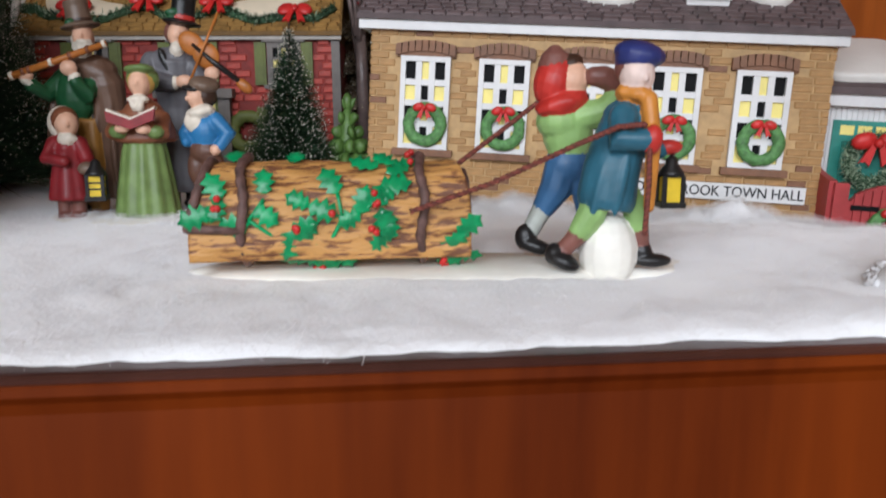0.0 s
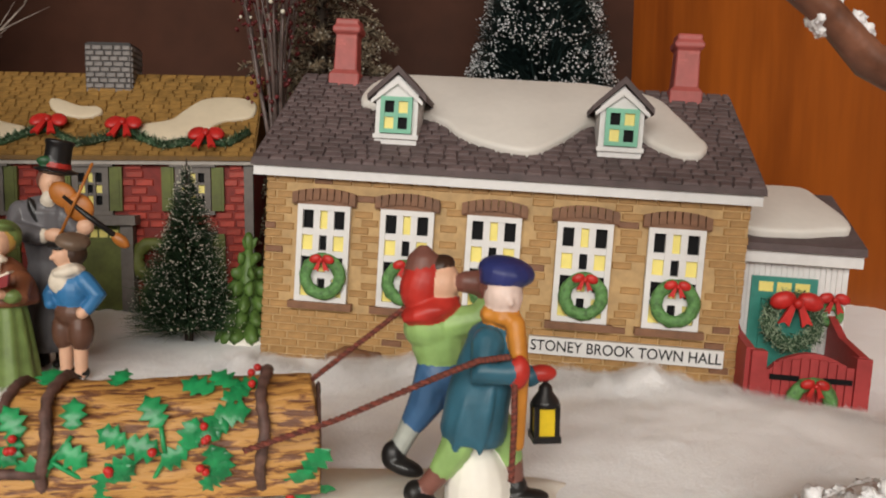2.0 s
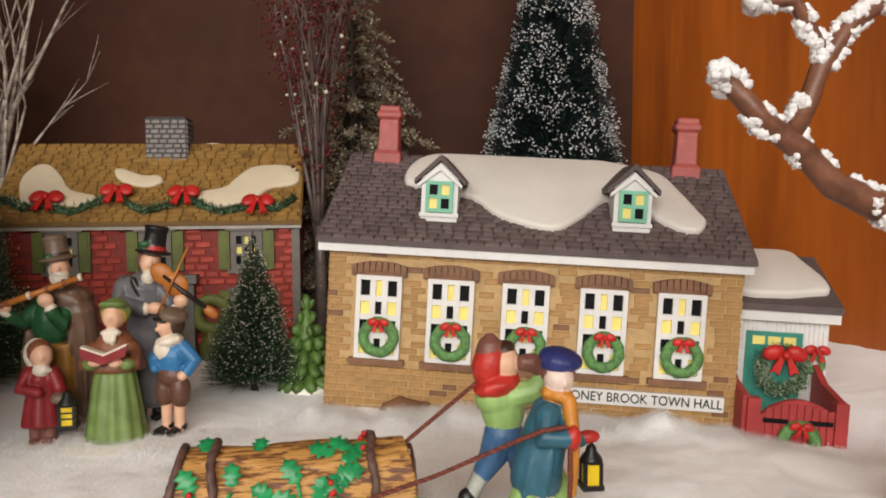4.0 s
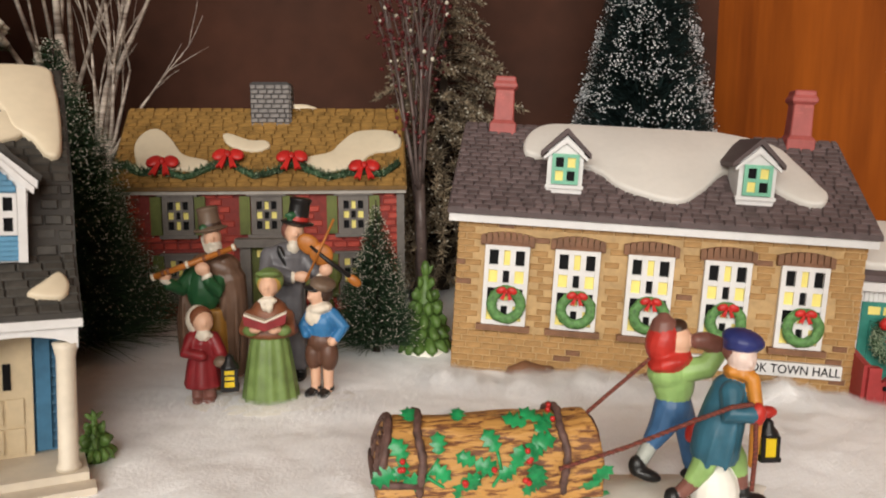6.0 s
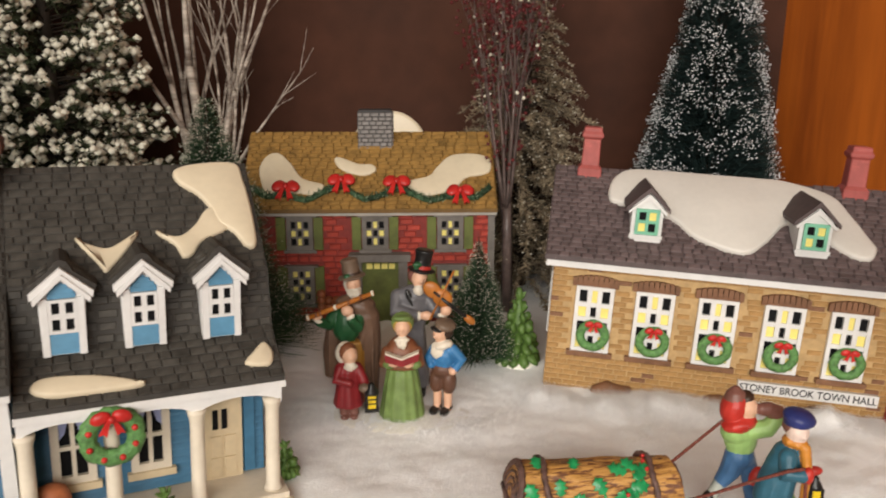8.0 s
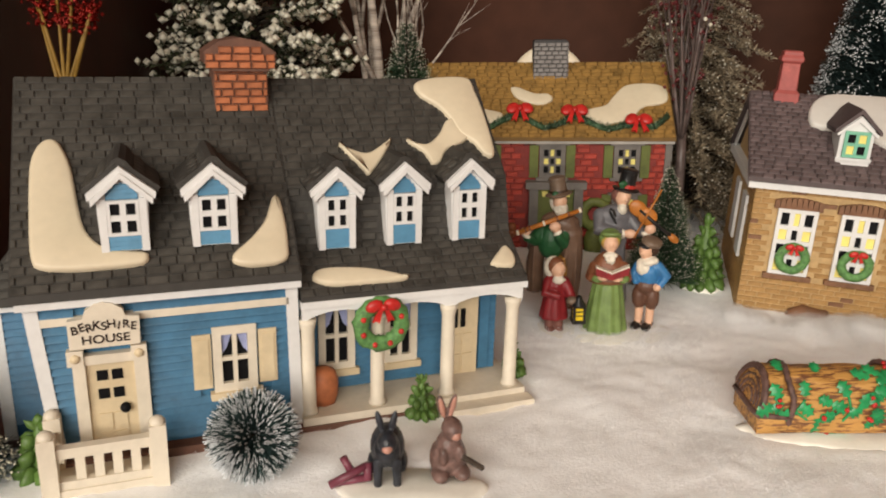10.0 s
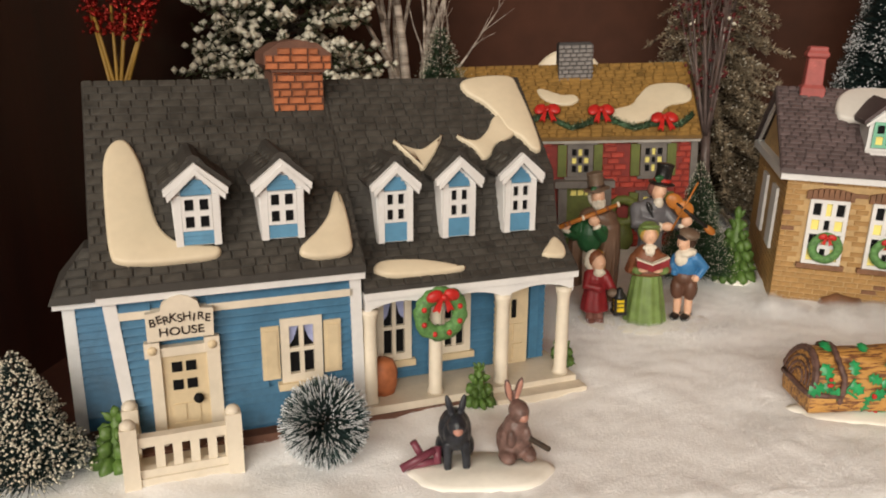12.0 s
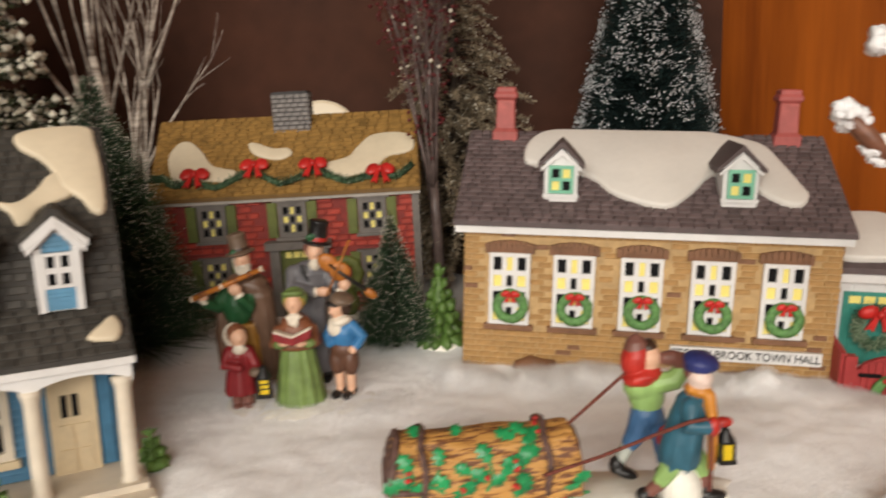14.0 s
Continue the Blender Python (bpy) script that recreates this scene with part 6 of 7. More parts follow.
def statue(name, x, y, z, rz, bm, label, size=(1, 1, 1), thin=None, voxel=0.034):
    bm = sculpt(bm, voxel, 7)
    if thin is not None:
        tmp = bpy.data.meshes.new("thin")
        thin.to_mesh(tmp)
        thin.free()
        bm.from_mesh(tmp)
        bpy.data.meshes.remove(tmp)
    bmesh.ops.scale(bm, vec=size, verts=bm.verts)
    ob = part(name, bm, FM)
    was = [p.material_index for p in ob.data.polygons]
    used = sorted(set(was))
    ob.data.materials.clear()
    for u in used:
        ob.data.materials.append(FM[u])
    for p, w in zip(ob.data.polygons, was):
        p.material_index = used.index(w)
    ob.matrix_world = pose(x * CM, y * CM, z * CM, 0, 0, rz)
    return tagged(ob, label, "figurine")


def limb(bm, pts, rad, mi):
    tube(bm, pts, rad, 10, mi)
    ell(bm, pts[-1], rad[-1] if hasattr(rad, "__len__") else rad, mi, n=10, m=7)
    ell(bm, pts[0], rad[0] if hasattr(rad, "__len__") else rad, mi, n=10, m=7)


def small_lantern(bm, c, s, dark=K_BLACK, lit=K_YEL):
    x, y, z = c
    box(bm, x - 0.3 * s, x + 0.3 * s, y - 0.3 * s, y + 0.3 * s, z, z + 0.14 * s, dark)
    box(bm, x - 0.22 * s, x + 0.22 * s, y - 0.22 * s, y + 0.22 * s, z + 0.14 * s, z + 0.75 * s, lit)
    for i in (-1, 1):
        for j in (-1, 1):
            box(bm, x + i * 0.22 * s - 0.05 * s, x + i * 0.22 * s + 0.05 * s, y + j * 0.22 * s - 0.05 * s, y + j * 0.22 * s + 0.05 * s, z + 0.1 * s, z + 0.78 * s, dark)
    lathe(bm, (x, y, z + 0.75 * s), [(0.34 * s, 0), (0.3 * s, 0.12 * s), (0.16 * s, 0.3 * s), (0.14 * s, 0.42 * s), (0.05 * s, 0.5 * s)], 10, dark)


def tipped(bm, was, centre, ang, axis="Y"):
    """Tips over what was added to the lump since it had that many corners."""
    bmesh.ops.rotate(bm, cent=centre, matrix=Matrix.Rotation(radians(ang), 3, axis), verts=list(bm.verts)[was:])


# old man with a flute, in a long brown cloak
bm, fine = bmesh.new(), bmesh.new()
lathe(bm, (0.2, -0.2, 0), [(0.5, 0), (0.55, 1.2), (0.56, 2.9), (0.5, 3.6)], 24, K_GOLD, (1.0, 0.9), 0.05, 5)
ell(bm, (-0.1, -0.42, 0.15), (0.3, 0.5, 0.22), K_HAIR)
ell(bm, (-0.25, -0.25, 4.45), (0.78, 0.55, 1.0), K_DGREEN)
tube(bm, [(0.95, 0.2, 0.5), (1.0, 0.15, 2.2), (0.98, 0.1, 3.6), (0.85, 0.05, 4.9), (0.5, 0.0, 5.8)], [0.5, 0.58, 0.64, 0.7, 0.5], 16, K_BROWN)
ell(bm, (0.62, -0.35, 3.9), (0.16, 0.22, 1.9), K_BROWN, (0, 6, 0))
ell(bm, (1.15, -0.4, 3.2), (0.14, 0.2, 2.2), K_BROWN)
tube(bm, [(-1.05, 0.2, 1.45), (-1.1, 0.15, 3.0), (-0.95, 0.1, 4.4)], [0.5, 0.52, 0.42], 14, K_BROWN)
ell(bm, (-1.2, -0.25, 2.9), (0.13, 0.2, 1.4), K_BROWN)
ell(bm, (0.25, 0.05, 5.55), (1.12, 0.58, 0.55), K_BROWN, (0, 5, 0))
ell(bm, (0.55, -0.4, 5.35), (0.7, 0.22, 0.4), K_BROWN, (0, 25, 0))
limb(bm, [(-0.75, 0, 5.2), (-1.25, -0.5, 4.55), (-1.62, -0.9, 4.85)], [0.36, 0.36, 0.28], K_DGREEN)
ell(bm, (-1.72, -0.98, 4.98), (0.3, 0.26, 0.14), K_WHITE, (0, 20, 0))
ell(bm, (-1.76, -1.05, 5.25), (0.32, 0.2, 0.22), K_SKIN)
limb(bm, [(0.45, -0.2, 5.1), (0.35, -0.75, 4.5), (0.05, -0.95, 5.0)], [0.36, 0.36, 0.27], K_DGREEN)
ell(bm, (0.02, -0.98, 5.16), (0.28, 0.24, 0.13), K_WHITE, (0, -30, 0))
ell(bm, (-0.15, -1.02, 5.5), (0.34, 0.24, 0.3), K_SKIN)
ell(bm, (0.16, -0.15, 6.72), (0.4, 0.44, 0.5), K_SKIN)
ell(bm, (0.24, -0.58, 6.7), (0.08, 0.12, 0.13), K_SKIN)
ell(bm, (0.2, -0.32, 6.32), (0.42, 0.32, 0.38), K_WHITE, lump=0.3)
ell(bm, (0.25, -0.56, 6.5), (0.24, 0.1, 0.08), K_WHITE)
ell(bm, (0.06, 0.12, 6.6), (0.46, 0.36, 0.48), K_WHITE, lump=0.2)
was = len(bm.verts)
lathe(bm, (0.08, -0.08, 7.05), [(0.45, -0.05), (0.72, 0.02), (0.74, 0.09), (0.47, 0.17), (0.43, 0.8), (0.47, 0.98), (0.34, 1.05)], 24, K_HAT, (1.05, 1))
lathe(bm, (0.08, -0.08, 7.2), [(0.4, 0), (0.475, 0.02), (0.47, 0.16), (0.4, 0.18)], 22, K_HAIR, (1.05, 1))
ell(bm, (-0.15, -0.55, 7.26), (0.18, 0.1, 0.12), K_DGREEN)
tipped(bm, was, (0.08, -0.08, 7.05), -9)
tube(fine, [(-2.3, -1.2, 5.15), (1.28, -0.85, 6.42)], [0.14, 0.12], 12, K_WOOD)
for k in range(7):
    t = (0.02, 0.14, 0.2, 0.42, 0.62, 0.8, 0.97)[k]
    tube(fine, [(-2.3 + 3.58 * t - 0.04, -1.2 + 0.35 * t, 5.15 + 1.27 * t), (-2.3 + 3.58 * t + 0.08, -1.2 + 0.35 * t, 5.15 + 1.27 * t + 0.04)], 0.16, 12, K_WHITE if k in (0, 3, 6) else K_RUST)
statue("flutist_figurine", -13.25, 29.3, 0.05, 6, bm, "ceramic figurine of a bearded flute player in a brown cloak", (0.93, 0.95, 0.955), fine)

# fiddler in a grey coat and a top hat
bm, fine = bmesh.new(), bmesh.new()
lathe(bm, (0, 0, 0.5), [(0.8, 0), (0.84, 0.2), (0.7, 2.0), (0.6, 3.2), (0.78, 4.3), (0.8, 4.9), (0.4, 5.45)], 28, K_GREY, (1.05, 0.8), 0.04, 7)
for k in (-0.25, 0.45):
    tube(bm, [(k, 0, 0), (k, 0, 0.9)], [0.26, 0.24], 10, K_BLACK)
    ell(bm, (k, -0.25, 0.1), (0.24, 0.46, 0.17), K_BLACK)
ell(bm, (-0.05, 0.02, 5.5), (0.95, 0.6, 0.5), K_GREY, (0, -8, 0))
limb(bm, [(-0.78, -0.05, 5.4), (-0.85, -0.45, 4.75), (0.15, -0.85, 4.6)], [0.42, 0.42, 0.3], K_GREY)
ell(bm, (0.3, -0.88, 4.62), (0.14, 0.27, 0.27), K_WHITE)
limb(bm, [(0.65, 0, 5.4), (1.3, -0.4, 4.6), (1.55, -0.8, 4.7)], [0.4, 0.35, 0.25], K_GREY)
ell(bm, (1.5, -0.85, 4.66), (0.24, 0.24, 0.16), K_WHITE)
ell(bm, (0.68, -0.98, 4.66), (0.36, 0.22, 0.25), K_SKIN)
ell(bm, (1.68, -0.98, 4.95), (0.3, 0.22, 0.28), K_SKIN)
ell(bm, (-0.08, -0.48, 5.25), (0.17, 0.18, 0.75), K_BLACK, (0, -22, 0))
ell(bm, (0.28, -0.4, 5.85), (0.26, 0.24, 0.3), K_WHITE)
ell(bm, (0.32, -0.15, 6.42), (0.4, 0.45, 0.5), K_SKIN, (0, 14, 0))
ell(bm, (0.45, -0.58, 6.36), (0.08, 0.11, 0.12), K_SKIN)
ell(bm, (0.16, 0.08, 6.5), (0.46, 0.42, 0.46), K_SOCK)
was = len(bm.verts)
lathe(bm, (0.42, -0.08, 6.78), [(0.42, -0.05), (0.7, 0.02), (0.74, 0.09), (0.44, 0.16), (0.43, 0.9), (0.5, 1.1), (0.38, 1.15)], 24, K_BLACK, (1, 1))
lathe(bm, (0.42, -0.08, 6.92), [(0.38, 0), (0.47, 0.02), (0.475, 0.18), (0.38, 0.2)], 20, K_RED)
ell(bm, (0.12, -0.5, 7.12), (0.24, 0.1, 0.2), K_DGREEN, lump=0.4)
tipped(bm, was, (0.42, -0.08, 6.78), 9)
ell(fine, (0.98, -0.95, 6.02), (0.52, 0.16, 0.4), K_WOOD, (0, 40, 0), 20, 12)
ell(fine, (1.5, -1.0, 5.6), (0.52, 0.16, 0.46), K_WOOD, (0, 40, 0), 20, 12)
tube(fine, [(1.05, -1.14, 5.98), (1.8, -1.16, 5.35), (2.75, -1.1, 4.62)], [0.06, 0.1, 0.1], 8, K_BLACK)
ell(fine, (2.86, -1.1, 4.5), (0.36, 0.13, 0.2), K_WOOD, (0, 40, 0))
tube(fine, [(0.85, -1.2, 4.5), (2.05, -1.22, 7.1)], [0.05, 0.05], 8, K_WOOD)
statue("fiddler_figurine", -10.15, 30.1, 0.2, 4, bm, "ceramic figurine of a fiddler in grey coat and top hat", (1.0, 1.0, 1.0), fine)

# lady singing from a red book
bm, fine = bmesh.new(), bmesh.new()
lathe(bm, (0, 0, 0), [(1.12, 0), (1.14, 0.12), (0.98, 1.2), (0.78, 2.4), (0.55, 3.3), (0.4, 3.5)], 60, K_LGREEN, (1, 0.88), 0.04, 12)
lathe(bm, (0, 0.05, 2.7), [(0.98, 0), (1.06, 0.12), (0.88, 0.75), (0.55, 1.3), (0.25, 1.55)], 30, K_RUST, (1.08, 0.8), 0.03, 5)
limb(bm, [(-0.72, -0.2, 3.5), (-0.85, -0.6, 3.05), (-0.4, -0.92, 3.2)], [0.32, 0.3, 0.2], K_RUST)
limb(bm, [(0.72, -0.2, 3.5), (0.85, -0.6, 3.05), (0.42, -0.92, 3.2)], [0.32, 0.3, 0.2], K_RUST)
ell(bm, (-0.62, -0.8, 3.08), (0.3, 0.26, 0.24), K_LGREEN)
ell(bm, (0.66, -0.8, 3.08), (0.3, 0.26, 0.24), K_LGREEN)
ell(bm, (-0.36, -1.06, 3.22), (0.27, 0.19, 0.19), K_SKIN)
ell(bm, (0.32, -1.06, 3.18), (0.27, 0.19, 0.19), K_SKIN)
ell(bm, (0.02, -0.14, 4.72), (0.38, 0.42, 0.46), K_SKIN)
ell(bm, (0.02, -0.55, 4.72), (0.07, 0.09, 0.09), K_SKIN)
ell(bm, (0.02, 0.0, 4.78), (0.48, 0.38, 0.5), K_BLOND)
ell(bm, (0.02, 0.2, 4.9), (0.58, 0.5, 0.55), K_LGREEN)
ell(bm, (0.02, -0.12, 5.2), (0.54, 0.42, 0.17), K_LGREEN, (-14, 0, 0))
ell(bm, (0.02, -0.38, 4.2), (0.4, 0.2, 0.15), K_WHITE, lump=0.3)
ell(bm, (0.12, -0.54, 3.98), (0.14, 0.12, 0.24), K_WHITE, (0, 15, 0))
ell(bm, (-0.14, -0.52, 4.0), (0.12, 0.12, 0.22), K_WHITE, (0, -20, 0))
prism(fine, [(-0.78, 3.78), (0.02, 3.48), (0.84, 3.86), (0.84, 3.93), (0.02, 3.56), (-0.78, 3.86)], -1.34, -1.0, K_WHITE)
prism(fine, [(-0.76, 3.42), (0.02, 3.18), (0.8, 3.48), (0.86, 3.86), (0.02, 3.49), (-0.8, 3.78)], -1.4, -1.24, K_MAROON)
statue("lady_figurine", -10.5, 27.8, 0.0, 4, bm, "ceramic figurine of a lady singing from a red book", (1.0, 1.0, 1.0), fine)

# boy in a blue jacket
bm = bmesh.new()
for k in (-0.27, 0.3):
    tube(bm, [(k, 0, 0.2), (k, 0, 1.5)], [0.2, 0.25], 10, K_SKIN)
    ell(bm, (k - 0.1, -0.25, 0.18), (0.26, 0.5, 0.2), K_BLACK)
    ell(bm, (k, 0.05, 0.36), (0.24, 0.25, 0.25), K_BLACK)
    ell(bm, (k * 1.15, 0, 1.75), (0.4, 0.42, 0.68), K_HAIRB)
ell(bm, (0, 0, 2.35), (0.6, 0.48, 0.48), K_HAIRB)
ell(bm, (0.04, 0, 3.05), (0.64, 0.52, 0.68), K_BLUE)
limb(bm, [(0.5, 0, 3.45), (0.98, 0.05, 2.95), (0.72, -0.15, 2.55)], [0.32, 0.3, 0.22], K_BLUE)
limb(bm, [(-0.45, 0, 3.4), (-0.68, -0.2, 2.95), (-0.5, -0.4, 2.7)], [0.28, 0.26, 0.2], K_BLUE)
ell(bm, (0.62, -0.28, 2.42), 0.2, K_SKIN, n=10, m=7)
ell(bm, (0.0, -0.12, 3.72), (0.6, 0.5, 0.26), K_WHITE, (0, -14, 0), lump=0.25)
ell(bm, (-0.2, -0.42, 3.42), (0.34, 0.16, 0.36), K_WHITE, (0, 14, 0))
ell(bm, (-0.12, -0.12, 4.28), (0.38, 0.42, 0.44), K_SKIN)
ell(bm, (-0.3, -0.52, 4.22), (0.08, 0.1, 0.1), K_SKIN)
ell(bm, (0.1, 0.06, 4.32), (0.42, 0.42, 0.4), K_HAIR)
ell(bm, (0.12, 0.0, 4.74), (0.56, 0.56, 0.26), K_HAT, (8, 14, 0))
ell(bm, (-0.24, -0.4, 4.6), (0.34, 0.26, 0.07), K_BLACK, (14, 14, 0))
statue("boy_figurine", -8.5, 28.3, 0.0, -14, bm, "ceramic figurine of a boy in a blue jacket and cap", (0.98, 1.0, 1.0))

# small girl in a red coat with a lantern
bm, fine = bmesh.new(), bmesh.new()
for k in (-0.22, 0.25):
    tube(bm, [(k, 0, 0), (k, 0, 0.9)], [0.26, 0.26], 10, K_SOCK)
    ell(bm, (k, -0.18, 0.1), (0.24, 0.38, 0.15), K_SOCK)
lathe(bm, (0, 0, 0.65), [(0.72, 0), (0.76, 0.1), (0.62, 0.9), (0.52, 1.4), (0.58, 1.85), (0.3, 2.3)], 28, K_MAROON, (1, 0.85), 0.05, 7)
limb(bm, [(0.45, -0.1, 2.65), (0.75, -0.35, 2.0), (0.85, -0.6, 1.85)], [0.28, 0.27, 0.2], K_MAROON)
limb(bm, [(-0.4, -0.1, 2.65), (-0.6, -0.4, 2.15), (0.05, -0.65, 2.05)], [0.28, 0.26, 0.2], K_MAROON)
ell(bm, (0.78, -0.68, 1.8), (0.34, 0.26, 0.24), K_HAT)
ell(bm, (0.08, -0.12, 3.32), (0.4, 0.4, 0.46), K_SKIN)
ell(bm, (0.2, -0.5, 3.3), (0.07, 0.09, 0.09), K_SKIN)
ell(bm, (-0.02, 0.04, 3.45), (0.47, 0.42, 0.5), K_RUST)
ell(bm, (-0.12, 0.12, 3.36), (0.52, 0.36, 0.62), K_WHITE)
ell(bm, (0.1, -0.36, 2.82), (0.32, 0.18, 0.22), K_WHITE, lump=0.3)
small_lantern(fine, (1.08, -0.8, 0.7), 1.15)
for zz in (1.08, 1.3):
    box(fine, 0.8, 1.36, -1.08, -0.52, zz, zz + 0.06, K_BLACK)
statue("girl_figurine", -13.15, 27.5, 0.0, 12, bm, "ceramic figurine of a small girl in red coat with lantern", (1.0, 1.02, 1.0), fine)

bm = bmesh.new()
lathe(bm, (0, 0, -0.35), [(3.9, 0), (3.8, 0.35), (3.4, 0.5), (0.5, 0.55)], 40, 0, (1, 0.62), 0.02, 5)
ob = part("snow_stand", bm, BASE_W)
ob.matrix_world = pose(-10.6 * CM, 27.9 * CM, -0.1 * CM)
tagged(ob, "cream snow base under the carolers", "figurine base")

# the yule log on its snow base
b = thing("yule_log", -5.5, 18.5, 0.15, rz=8.5, label="carved brown log with holly, straps and tow ropes", category="log")
LL, RR = 6.45, 1.24
def log_end(z):
    """How far the sloped upper half of the log's sawn end lies back."""
    return 0.35 * max(0.0, z - 0.05) / RR


bm = bmesh.new()
n, m = 90, 96
rings = []
for i in range(-3, n + 4):
    t = min(1.0, max(0.0, i / n))
    shrink = {-3: 0.02, -2: 0.4, -1: 0.75, n + 1: 0.75, n + 2: 0.4, n + 3: 0.02}.get(i, 1.0)
    rings.append([])
    for k in range(m):
        a = 2 * math.pi * k / m
        c, d = math.cos(a), math.sin(a)
        q = RR * (1 + 0.02 * math.sin(7 * a + 2 * math.sin(t * 5)) + 0.05 * noise.noise(Vector((t * 4, c * 4, d * 4))) + 0.055 * noise.noise(Vector((t * 7, c * 15, d * 15))))
        if d < 0:
            q /= (abs(c) ** 5 + abs(d) ** 5) ** 0.2
        y, z = q * c * shrink, max(-0.95, q * d) * shrink
        rings[-1].append(bm.verts.new((t * LL + log_end(z) * (1 - t) ** 8 - 0.2 * max(0, z / RR) ** 2 * t ** 12, y, RR * 0.95 + z)))
for r0, r1 in zip(rings, rings[1:]):
    for k in range(m):
        bm.faces.new((r0[k - 1], r0[k], r1[k], r1[k - 1])).smooth = True
part("body", bm, BARK, b, "carved bark with dark grooves")
bm = bmesh.new()
for q in (0.95, 0.75, 0.55, 0.35):
    pts = [Vector((log_end(q * RR * math.sin(a)) - 0.02, q * RR * math.cos(a), RR * 0.95 + q * RR * math.sin(a))) for a in (math.pi * k / 24 for k in range(25))]
    tube(bm, pts, [0.035 + 0.015 * (k % 3) for k in range(25)], 6)
part("end_grain", bm, BARK_D, b, "dark carved end rings")
bm = bmesh.new()
for q in (1.02, 0.7, 0.4):
    ring(bm, (0, 0, 0), q, 0.07, 28, 6, 0, 0.3)
bmesh.ops.rotate(bm, cent=(0, 0, 0), matrix=Matrix.Rotation(math.pi / 2, 3, "Z"), verts=bm.verts)
bmesh.ops.translate(bm, vec=(LL - 0.02, 0, RR * 0.95), verts=bm.verts)
part("end_grain", bm, BARK_D, b, "dark carved end rings")
bm = bmesh.new()
pts = [Vector((log_end(RR * math.sin(a)) + 0.06, RR * 1.02 * math.cos(a), RR * 0.95 + RR * 1.02 * math.sin(a))) for a in (math.pi * (0.02 + 0.96 * k / 32) for k in range(33))]
tube(bm, pts, [0.1 + 0.03 * (k % 2) for k in range(33)], 8)
part("end_band", bm, BARK_D, b, "mauve-brown carved band")
bm = bmesh.new()
tube(bm, [(0.0, -1.26, 1.02), (-0.04, -0.6, 1.0), (-0.04, 0.5, 1.03), (0.0, 1.2, 1.02)], 0.12, 8)
part("end_band", bm, BARK_D, b, "mauve-brown carved band")
for x0 in (1.2, 5.3):
    bm = bmesh.new()
    pts = [Vector((x0 + 0.05 * math.sin(5 * a), (RR + 0.1) * math.cos(a), RR * 0.97 + (RR + 0.1) * math.sin(a))) for a in (math.pi * (-0.3 + 1.6 * k / 40) for k in range(41))]
    tube(bm, pts, [0.10 + 0.035 * (k % 2) for k in range(41)], 8)
    part("strap", bm, BARK_D, b, "twisted dark strap")
bm = bmesh.new()
tube(bm, [(-0.02, -1.27, 1.02), (0.5, -1.3, 1.0), (1.2, -1.33, 0.98)], 0.11, 8)
part("strap", bm, BARK_D, b)
rr = random.Random(17)


def holly_leaf(bm, c, ang, s, nrm, tan):
    """A spiny leaf lying on the bark."""
    bi = nrm.cross(tan)
    u = tan * math.cos(ang) + bi * math.sin(ang)
    v = nrm.cross(u)
    prof = [(0, 0.05), (0.16, 0.32), (0.30, 0.18), (0.45, 0.44), (0.58, 0.22), (0.74, 0.36), (0.85, 0.12), (1, 0)]
    mid = [bm.verts.new(c + u * s * x + nrm * (0.06 + 0.07 * math.sin(3 * x))) for x, w in prof]
    for sg in (1, -1):
        rim = [bm.verts.new(c + u * s * x + v * s * w * sg + nrm * (0.02 + 0.035 * (i % 2))) for i, (x, w) in enumerate(prof)]
        for i in range(len(prof) - 1):
            bm.faces.new((mid[i], mid[i + 1], rim[i + 1], rim[i])).smooth = True


def on_log(x, a):
    nrm = Vector((0, math.cos(a), math.sin(a)))
    return Vector((x, RR * 1.04 * math.cos(a), RR * 0.97 + RR * 1.04 * math.sin(a))), nrm


def up_log(h):
    return math.pi - math.asin(max(-1.0, min(1.0, 2 * h - 1)))


for x, h, n in ((0.5, 0.58, 2), (0.75, 0.68, 3), (0.7, 0.45, 1), (1.7, 0.72, 2), (1.5, 0.6, 2), (2.7, 0.62, 3), (2.3, 0.4, 3), (1.95, 0.28, 2), (2.4, 0.3, 2), (2.6, 0.1, 3), (3.0, 0.18, 4), (3.4, 0.2, 2), (3.3, 0.1, 2),
                (3.35, 0.72, 2), (3.85, 0.55, 3), (4.35, 0.78, 3), (4.65, 0.72, 2), (4.55, 0.54, 2), (4.5, 0.36, 3), (4.7, 0.95, 3), (4.3, 0.93, 2), (5.0, 0.93, 2), (2.3, 0.97, 2), (1.0, 0.98, 2), (5.8, 0.2, 3), (6.15, 0.34, 2), (6.1, 0.14, 3)):
    bm = bmesh.new()
    c, nrm = on_log(x, up_log(h))
    a0 = rr.uniform(0, 6.28)
    for k in range(max(1, n - 1)):
        holly_leaf(bm, c, a0 + 2.4 * k + rr.uniform(-0.4, 0.4), rr.uniform(0.58, 0.76), nrm, Vector((1, 0, 0)))
    part("holly", bm, HOLLY, b, "painted green holly leaves")
for x, h in ((2.42, 0.4), (3.3, 0.55), (4.1, 0.4), (2.85, 0.06), (4.35, 0.64), (5.9, 0.1), (5.1, 0.98), (0.7, 0.6)):
    for k in range(3):
        bm = bmesh.new()
        c, nrm = on_log(x + rr.gauss(0, 0.07), up_log(h + rr.gauss(0, 0.025)))
        ell(bm, c + nrm * 0.14, 0.085, n=8, m=6)
        part("berry", bm, RED, b)
bm = bmesh.new()
